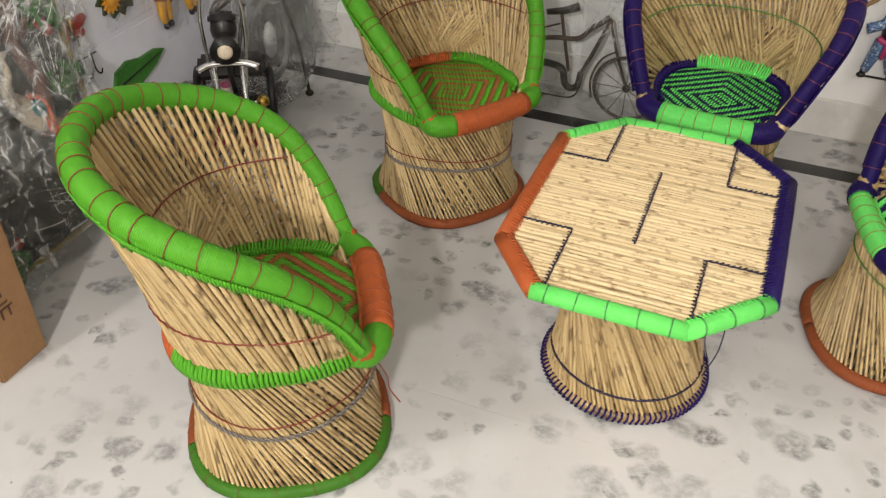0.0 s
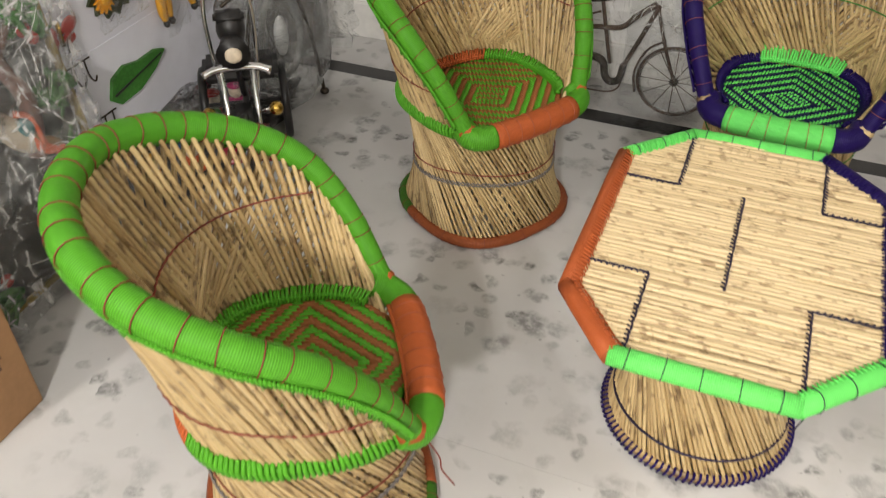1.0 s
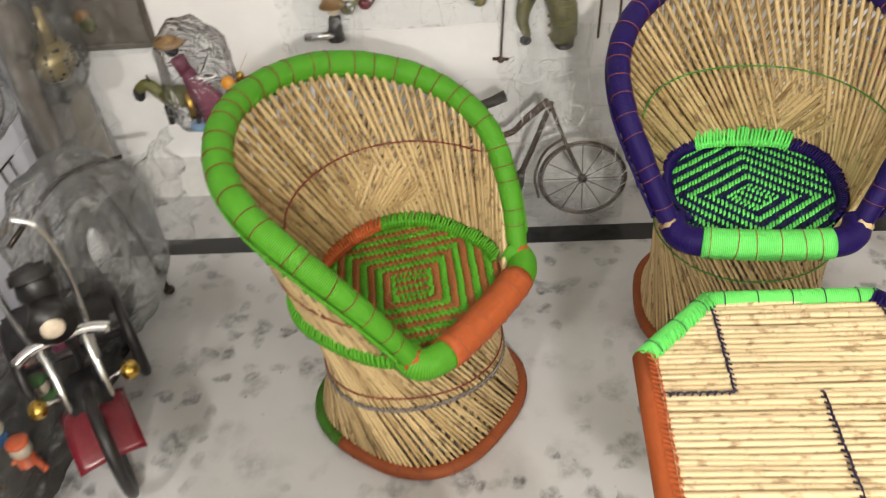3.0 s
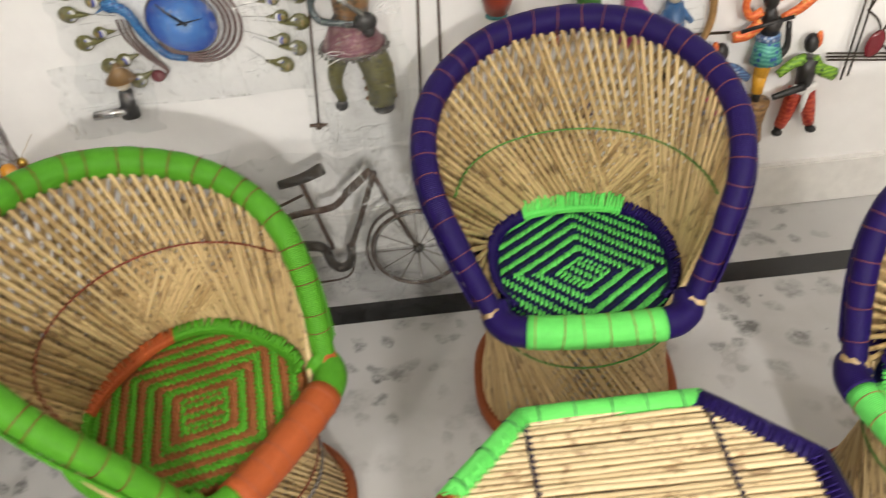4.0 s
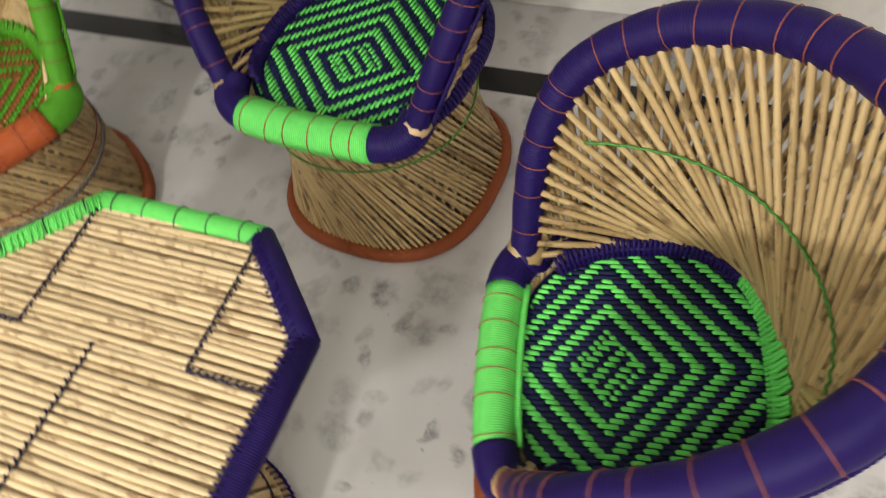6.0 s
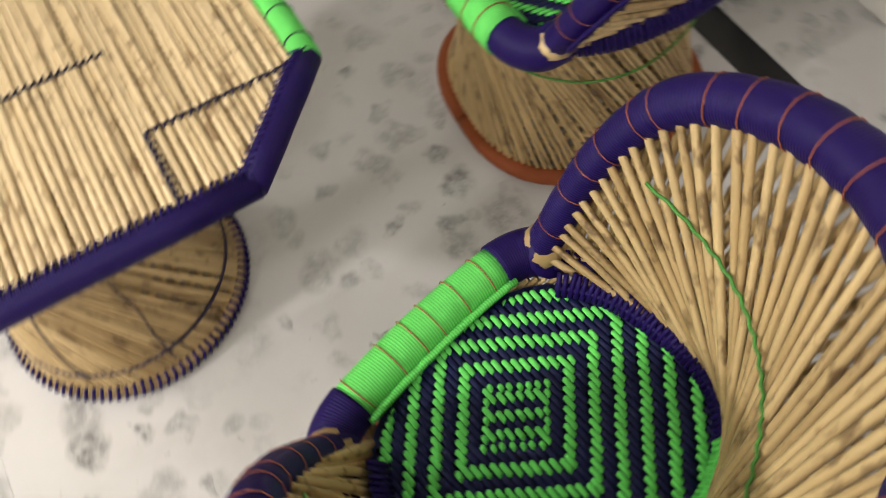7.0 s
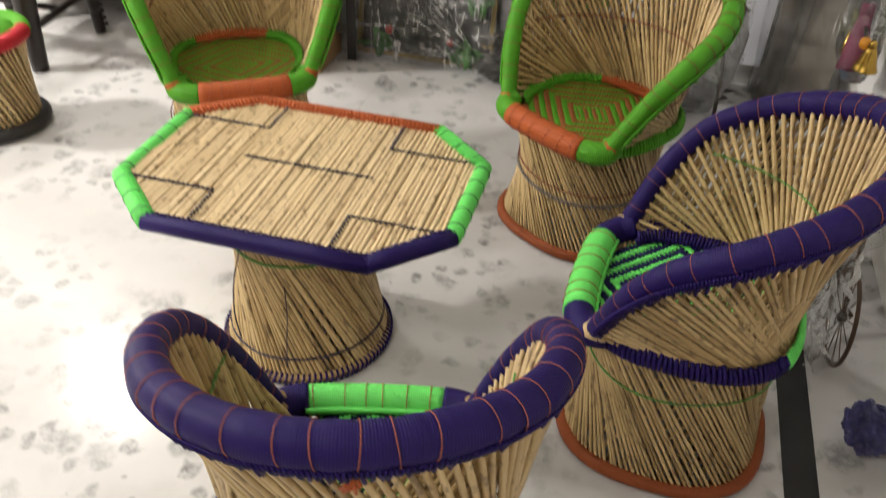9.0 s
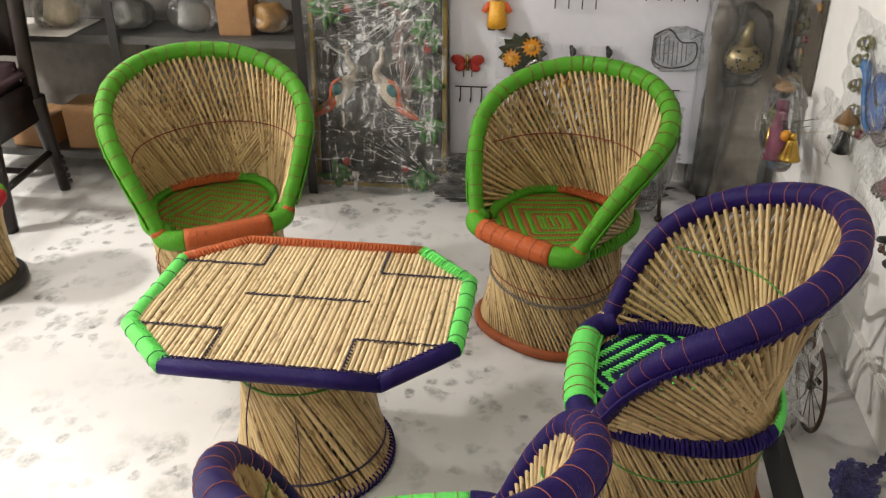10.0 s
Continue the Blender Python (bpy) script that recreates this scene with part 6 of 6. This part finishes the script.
    for x, z, r in ((0.2, 0.66, 0.022), (0.22, 0.63, 0.018), (-0.12, 0.79, 0.02), (-0.15, 0.12, 0.02), (0.12, 0.1, 0.016)):
        b = bmesh.new()
        lump(b, (x, -0.02, z), (r, 0.01, r))
        part("blossom", b, RED, t)
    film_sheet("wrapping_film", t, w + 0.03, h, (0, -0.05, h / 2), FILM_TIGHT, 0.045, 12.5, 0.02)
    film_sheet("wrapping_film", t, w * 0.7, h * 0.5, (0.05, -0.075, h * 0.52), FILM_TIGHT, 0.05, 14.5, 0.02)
    film_glints(t, [(0.25, 0.09, 148, 34, 0.4, 16), (-0.27, 0.8, 8, 26, 0.42, 20), (0.28, 0.9, 205, 40, 0.5, 22), (-0.26, 0.68, -10, 30, 0.3, 10), (0.05, 0.62, 60, 50, 0.3, 14), (0.27, 0.3, 170, 50, 0.3, 9), (-0.25, 1.02, -12, 22, 0.5, 16), (0.12, 0.46, 85, 40, 0.22, 9)], FILM_GLINT, 61)


def rickshaw():
    """A chrome and lacquer tricycle ornament."""
    t = thing("tricycle_ornament", pose(-1.49, 0.44, 0, 0, 0, 34), "chrome and red lacquer tricycle ornament on the floor", "ornament")
    for s in (-1, 1):
        tube("fork_arch", smooth_line([(s * 0.05, 0.0, 0.3), (s * 0.065, 0.02, 0.45), (s * 0.068, 0.03, 0.56), (s * 0.05, 0.045, 0.64), (s * 0.012, 0.06, 0.67)], 6), 0.0065, CHROME, t, sides=8)
        tube("fork_leg", [(s * 0.045, -0.02, 0.4), (s * 0.045, -0.06, 0.2), (s * 0.05, -0.1, 0.1)], 0.008, CHROME, t, sides=8)
    tube("handlebar", smooth_line([(-0.1, -0.03, 0.39), (-0.05, -0.02, 0.405), (0.05, -0.02, 0.405), (0.1, -0.03, 0.39)], 5), 0.013, CHROME, t, sides=8)
    bm = bmesh.new()
    limb(bm, [(0, 0.03, 0.47), (0, -0.02, 0.465), (0, -0.05, 0.46)], 0.032, 0.05, 0, 16)
    head = part("headlamp", bm, BLACK, t, "black headlamp with a brass lens")
    bm = bmesh.new()
    lump(bm, (0, -0.052, 0.46), (0.026, 0.012, 0.026))
    part("lens", bm, CREAM, head)
    bm = bmesh.new()
    lump(bm, (0, 0.05, 0.5), (0.045, 0.05, 0.06))
    block(bm, (0.09, 0.05, 0.03), (0, 0.04, 0.54), 0, 0.01)
    part("cowl", bm, BLACK, t)
    for s in (-1, 1):
        bm = bmesh.new()
        lump(bm, (s * 0.1, -0.06, 0.28), (0.022, 0.026, 0.022))
        part("side_lamp", bm, BRASS, t)
        tube("stay", [(s * 0.1, -0.05, 0.28), (s * 0.04, -0.04, 0.26)], 0.005, CHROME, t, sides=6)
    # curved red mudguard over the front wheel
    bm = bmesh.new()
    rows = []
    for k in range(15):
        a = radians(45 + 75 * k / 14)
        y, z = -0.1 - 0.15 * math.cos(a), 0.09 + 0.15 * math.sin(a)
        rows.append([bm.verts.new((x, y, z - 0.1 * x * x / 0.05)) for x in (-0.072, -0.055, 0, 0.055, 0.072)])
    for a, b in zip(rows, rows[1:]):
        for k in range(4):
            bm.faces.new((a[k], a[k + 1], b[k + 1], b[k]))
    g = part("mudguard", bm, MAROON, t, "glossy maroon mudguard")
    g.modifiers.new("thick", "SOLIDIFY").thickness = 0.006
    for x, y, r in ((0, -0.1, 0.125), (-0.13, 0.26, 0.12), (0.13, 0.26, 0.12)):
        wh = tube("wheel", [(x, y + r * math.cos(math.tau * k / 32), r + 0.014 + r * math.sin(math.tau * k / 32)) for k in range(32)], 0.014, BLACK, t, "black tyre", sides=8, closed=True)
        for k in range(8):
            w = math.tau * k / 8
            tube("spoke", [(x, y, r + 0.014), (x, y + r * math.cos(w), r + 0.014 + r * math.sin(w))], 0.003, CHROME, wh, sides=5)
    for a, b in (((-0.13, 0.26, 0.134), (0.13, 0.26, 0.134)), ((0, -0.06, 0.2), (0, 0.26, 0.16)), ((0, 0.0, 0.42), (0, 0.2, 0.2))):
        tube("frame_tube", [a, b], 0.01, BLACK, t, sides=8)
    bm = bmesh.new()
    block(bm, (0.09, 0.16, 0.11), (0, -0.02, 0.2), 0, 0.02)
    part("body", bm, BLACK, t)
    bm = bmesh.new()
    block(bm, (0.24, 0.16, 0.04), (0, 0.2, 0.3), 0, 0.015)
    part("seat", bm, BLACK, t)


def wrapped_wheel():
    t = thing("wrapped_tricycle", pose(-1.62, 0.86, 0, 0, 0, 70), "grey metal tricycle ornament hidden under hazy plastic film", "ornament")
    for x, r, z in ((0.0, 0.15, 0.3),):
        tube("wheel", [(x + r * 0.55 * math.cos(math.tau * k / 30), -0.03, z + r * math.sin(math.tau * k / 30)) for k in range(30)], 0.012, GREY, t, sides=7, closed=True)
    bm = bmesh.new()
    lump(bm, (0, -0.03, 0.3), (0.03, 0.015, 0.075))
    part("hub_cover", bm, WHITE, t)
    for x in (-0.13, 0.15):
        tube("leg", smooth_line([(x * 0.6, 0, 0.46), (x, 0, 0.25), (x * 1.15, -0.02, 0.012)], 5), 0.008, DARK_METAL, t, sides=6)
        bm = bmesh.new()
        lump(bm, (x * 1.15, -0.02, 0.014), (0.018, 0.018, 0.014))
        part("foot", bm, DARK_METAL, t)
    tube("canopy_bar", smooth_line([(-0.2, 0, 0.46), (0.0, 0, 0.52), (0.2, 0, 0.46)], 5), 0.007, DARK_METAL, t, sides=6)
    film_bag("wrapping_film", t, (0, 0, 0.29), (0.19, 0.13, 0.27), FILM_HAZY, 3.3)
    film_sheet("wrapping_film", t, 0.5, 0.3, (0.0, -0.12, 0.4), FILM_HAZY, 0.07, 21.0)


def corner_goods():
    t = thing("decorative_screen", pose(-1.83, 1.32, 0, -5, 0, 74), "tall grey-brown wooden panel with a dark edge, in hazy film", "screen")
    out = [(-0.12, 0.0), (0.12, 0.0), (0.125, 0.4), (0.12, 0.85), (0.08, 0.95), (0.0, 1.0), (-0.08, 0.95), (-0.12, 0.85), (-0.125, 0.4)]
    bm = bmesh.new()
    plate(bm, out, 0.025)
    part("board", bm, plain("weathered_grey_wood", (0.25, 0.22, 0.18), 0.6, scale=15, vary=0.35), t, smooth=False)
    bm = bmesh.new()
    block(bm, (0.03, 0.035, 1.0), (-0.135, -0.02, 0.55), 0, 0.005)
    part("edge_board", bm, plain("dark_stained_edge", (0.04, 0.034, 0.028), 0.5, scale=25, vary=0.4), t, "dark upright edge board", smooth=False)
    film_sheet("wrapping_film", t, 0.3, 1.0, (0, -0.05, 0.5), FILM_LOOSE, 0.04, 31.0)
    bm, done = solid("pierced_brass_lamp", on_left(1.3, 0.56, -1.83), "pierced pale brass gourd lamp hung in film", "lamp", [plain("pale_brass", (0.36, 0.29, 0.15), 0.35, 0.6), BLACK])
    lump(bm, (0, -0.05, 0.07), (0.075, 0.06, 0.062), 0, level=3)
    limb(bm, [(0, -0.05, 0.12), (0.0, -0.05, 0.17), (0.01, -0.05, 0.22)], 0.03, 0.012, 0, 12)
    rnd = random.Random(5)
    for k in range(34):
        a, b = rnd.uniform(-1.3, 1.3), rnd.uniform(-0.7, 0.8)
        lump(bm, (0.075 * math.sin(a) * math.cos(b), -0.05 - 0.06 * math.cos(a) * math.cos(b), 0.07 + 0.062 * math.sin(b)), (0.005, 0.005, 0.005), 1, level=1)
    ob = done()
    film_bag("wrapping_film", ob, (0, -0.05, 0.12), (0.1, 0.075, 0.16), FILM, 8.8)
    for y, x, hgt, lean in ((1.22, -1.86, 1.05, 3), (1.40, -1.9, 1.15, -2)):
        tt = thing("wrapped_carving", pose(x, y, 0.0, lean, 0, 84), "tall grey-brown wooden carving wrapped in plastic film", "carving", "wrapped carvings")
        bm = bmesh.new()
        limb(bm, smooth_line([(0, 0, 0.0), (0.01, 0, hgt * 0.3), (-0.01, 0, hgt * 0.6), (0.0, 0, hgt)], 5), 0.045, 0.03, 0, 10)
        lump(bm, (0, -0.02, hgt * 0.72), (0.055, 0.04, 0.09))
        part("carved_post", bm, DRIFT, tt)
        film_bag("wrapping_film", tt, (0, 0, hgt * 0.5), (0.08, 0.065, hgt * 0.5), FILM_LOOSE, y * 7)


def carton():
    t = thing("cardboard_carton", pose(-1.585, -0.645, 0, 0, 0, 0), "tall closed brown cardboard carton with dark print", "carton")
    bm = bmesh.new()
    block(bm, (0.25, 0.155, 0.52), (0, 0, 0.26), 0, 0.004)
    body = part("body", bm, CARD, t, smooth=False)
    for y, z, wd, ht in ((0.0, 0.2, 0.05, 0.006), (0.0, 0.215, 0.03, 0.006), (-0.012, 0.185, 0.006, 0.03), (0.012, 0.185, 0.006, 0.03), (0.0, 0.24, 0.012, 0.012)):
        bm = bmesh.new()
        block(bm, (0.001, wd, ht), (0.1262, y, z))
        part("print", bm, CARD_DARK, body, smooth=False)
    bm = bmesh.new()
    block(bm, (0.252, 0.03, 0.001), (0, 0, 0.5208))
    part("tape", bm, TAN, body, "brown packing tape", smooth=False)


def floor_clutter():
    rnd = random.Random(9)
    for k, (x, y, mat, text) in enumerate(((-1.72, 0.24, YELLOW, "yellow"), (-1.76, 0.42, PEACOCK, "dark blue"), (-1.7, 0.55, LEAF, "green"), (-1.78, 0.66, RED, "red"), (-1.66, 0.36, CORAL, "orange"), (-1.74, 0.74, PINK, "pink"))):
        bm, done = solid("toy_figure", pose(x, y, 0, 0, 0, rnd.uniform(0, 360)), f"small {text} painted wooden toy figure in film", "toy", [mat, CREAM, BLACK], "toys on the floor")
        limb(bm, [(0, 0, 0.0), (0, 0, 0.05), (0, 0, 0.09)], 0.035, 0.022, 0, 10)
        lump(bm, (0, 0, 0.115), (0.026, 0.026, 0.028), 1)
        lump(bm, (0, 0, 0.138), (0.028, 0.028, 0.012), 0)
        limb(bm, [(-0.02, 0, 0.08), (-0.05, -0.02, 0.05)], 0.01, 0.008, 0)
        limb(bm, [(0.02, 0, 0.08), (0.05, -0.02, 0.06)], 0.01, 0.008, 0)
        done()
    t = thing("plastic_heap", pose(-1.73, 0.5, 0), "heap of crumpled plastic film over toys", "plastic film")
    film_bag("film", t, (0, 0, 0.09), (0.13, 0.4, 0.09), FILM, 17.0, 5, 0.3)
    # made-up sheet, put under the film to darken this spot
    dark = film_bag("added_dark_sheet", t, (-0.01, 0, 0.035), (0.15, 0.42, 0.035), plain("dark_filler", (0.035, 0.033, 0.03), 0.5, scale=25, vary=0.6), 23.0, 5, 0.4)
    dark["label"] = "added dark sheet that darkens the heap from below"


def steel_shelf():
    t = thing("steel_shelf", pose(-1.8, -1.33, 0), "grey slotted-steel shelf rack against the wall", "shelf")
    for x in (-0.15, 0.15):
        for y in (-0.86, 0.0, 0.82):
            bm = bmesh.new()
            block(bm, (0.035, 0.004, 1.5), (x, y, 0.75))
            block(bm, (0.004, 0.035, 1.5), (x + (0.0155 if x > 0 else -0.0155), y + 0.0195, 0.75))
            part("post", bm, BLACK, t, smooth=False)
    for z in (0.14, 0.68, 1.2):
        bm = bmesh.new()
        block(bm, (0.29, 1.66, 0.004), (0, -0.02, z))
        block(bm, (0.004, 1.66, 0.03), (0.146, -0.02, z - 0.017))
        part("shelf_board", bm, SHELF_METAL, t, smooth=False)
    # added grey sheet, stands in for the shaded wall behind the shelves
    bm = bmesh.new()
    block(bm, (0.01, 1.7, 1.4), (-0.158, -0.02, 0.75))
    part("shade_sheet", bm, plain("shaded_wall_grey", (0.17, 0.16, 0.145), 0.6, scale=8, vary=0.35), t, smooth=False)


def on_shelves():
    rnd = random.Random(21)
    for y, z, size in ((-1.84, 0.142, (0.2, 0.2, 0.14)), (-1.56, 0.142, (0.18, 0.22, 0.2)), (-0.8, 0.682, (0.14, 0.14, 0.16)), (-1.2, 0.142, (0.2, 0.26, 0.17))):
        t = thing("cardboard_box", pose(-1.78, y, z, 0, 0, rnd.uniform(-8, 8)), "small brown cardboard box on the steel shelf", "box", "boxes on the shelf")
        bm = bmesh.new()
        block(bm, size, (0, 0, size[2] / 2), 0, 0.003)
        part("body", bm, CARD, t, smooth=False)
        bm = bmesh.new()
        block(bm, (size[0] + 0.002, 0.03, 0.001), (0, 0, size[2] + 0.0008))
        part("tape", bm, TAN, t, smooth=False)
    for y, z, w in ((-1.62, 0.682, 0.14), (-1.3, 0.682, 0.1), (-1.0, 0.682, 0.12), (-1.0, 0.142, 0.14), (-0.72, 0.142, 0.12), (-1.4, 0.344, 0.09), (-0.66, 0.682, 0.08)):
        t = thing("wrapped_bundle", pose(-1.78, y, z, 0, 0, rnd.uniform(0, 90)), "bundle of craft goods in clear plastic on the shelf", "bundle", "bundles on the shelf")
        bm = bmesh.new()
        lump(bm, (0, 0, 0.065), (0.07, 0.075, 0.065), 0, level=3)
        for v in bm.verts:
            v.co += v.co.normalized() * 0.03 * noise.noise(v.co * 22 + Vector((y, z, 0)))
            v.co.z = max(v.co.z, 0.0)
        part("wrapped_lump", bm, rnd.choice([TAN, GREY, BROWN, CREAM]), t)
        film_bag("wrapping_film", t, (0, 0, w * 0.62), (0.1, w * 0.8, w * 0.62), FILM, y * 5)
    t = thing("paper_sheet", pose(-1.77, -1.72, 0.684), "white paper lying along the shelf edge", "paper")
    bm = bmesh.new()
    block(bm, (0.3, 0.42, 0.003), (0.01, 0, 0.0015))
    part("sheet", bm, PAPER, t, smooth=False)


def dark_chair():
    t = thing("carved_wooden_chair", pose(-1.315, -1.86, 0, 0, 0, 90), "nearly black carved wooden chair with a plum cushion", "chair")
    for x in (-0.22, 0.22):
        # raked rear leg that runs up into the backrest post
        bm = bmesh.new()
        limb(bm, smooth_line([(x, 0.225, 0.0), (x, 0.2, 0.2), (x, 0.165, 0.42), (x, 0.17, 0.62), (x, 0.22, 1.05)], 4), 0.024, 0.034, 0, 8)
        limb(bm, smooth_line([(x, 0.212, 0.1), (x, 0.185, 0.3), (x, 0.165, 0.46)], 4), 0.026, 0.044, 0, 8)
        for k in range(5):
            lump(bm, (x + (0.022 if x > 0 else -0.022), 0.236 - 0.006 * k, 0.035 + 0.032 * k), (0.016, 0.016, 0.014), 0, level=1)
        part("leg", bm, BROWN, t)
        bm = bmesh.new()
        limb(bm, smooth_line([(x, -0.2, 0.0), (x, -0.2, 0.2), (x, -0.19, 0.44)], 4), 0.032, 0.05, 0, 8)
        part("leg", bm, BROWN, t)
        tube("stretcher", [(x, -0.2, 0.17), (x, 0.195, 0.2)], 0.016, BROWN, t, sides=7)
        bm = bmesh.new()
        block(bm, (0.03, 0.36, 0.17), (x, -0.01, 0.44), 0, 0.008)
        part("side_rail", bm, BROWN, t)
    tube("stretcher", [(-0.22, 0.0, 0.185), (0.22, 0.0, 0.185)], 0.014, BROWN, t, sides=7)
    for y in (-0.19, 0.165):
        bm = bmesh.new()
        block(bm, (0.42, 0.03, 0.15), (0, y, 0.45), 0, 0.008)
        part("cross_rail", bm, BROWN, t)
    bm = bmesh.new()
    block(bm, (0.45, 0.42, 0.1), (0, -0.02, 0.565), 0, 0.04)
    part("cushion", bm, CLOTH, t, "plum cloth cushion")
    bm = bmesh.new()
    block(bm, (0.42, 0.035, 0.5), (0, 0.205, 0.88), 0, 0.012, Matrix.Rotation(radians(-7), 3, "X"))
    part("backrest", bm, BROWN, t)


def cane_stool():
    t = thing("cane_stool", pose(-0.69, -1.50, 0), "low cane stool edged in red and green cord", "stool")
    n = 46
    for k in range(n):
        w = math.tau * k / n
        v = w + radians(46)
        reed((0.148 * math.sin(w), 0.148 * math.cos(w), 0.01), (0.15 * math.sin(v), 0.15 * math.cos(v), 0.34), 0.012, t)
    bm = bmesh.new()
    paths = []
    for k in range(50):
        w = math.tau * k / 50
        v = w - radians(46)
        paths.append([(0.138 * math.sin(w), 0.138 * math.cos(w), 0.01), (0.138 * math.sin(v), 0.138 * math.cos(v), 0.33)])
    many_tubes(bm, paths, 0.006, 6)
    tagged(part("inner_reeds", bm, REED, t), kind="stuff")
    tube("base_ring", [(0.152 * math.cos(math.tau * k / 40), 0.152 * math.sin(math.tau * k / 40), 0.026) for k in range(40)], 0.026, BLACK, t, "black rubber-bound foot", sides=10, closed=True)
    red = cord_material("red_cord", (0.42, 0.02, 0.03))
    for a0, a1, mat in ((-60, 120, red), (120, 300, GREEN)):
        tube("top_roll", [(0.15 * math.cos(radians(a0 + (a1 - a0) * k / 30)), 0.15 * math.sin(radians(a0 + (a1 - a0) * k / 30)), 0.345) for k in range(31)], 0.028, mat, t, sides=12)
    bm = bmesh.new()
    paths = [[(x, -math.sqrt(max(0.0, 0.019 - x * x)), 0.352), (x, math.sqrt(max(0.0, 0.019 - x * x)), 0.352)] for x in [-0.13 + 0.26 * k / 22 for k in range(23)]]
    many_tubes(bm, paths, 0.0052, 6)
    part("seat", bm, GREEN, t, "green woven cord seat")
    tube("tying_rope", [(0.128 * math.cos(math.tau * k / 40), 0.128 * math.sin(math.tau * k / 40), 0.2) for k in range(40)], 0.005, GREEN_THREAD, t, sides=6, closed=True)


sunflowers()
wall_animals()
peacock_board()
rickshaw()
wrapped_wheel()
corner_goods()
carton()
floor_clutter()
steel_shelf()
on_shelves()
dark_chair()
cane_stool()
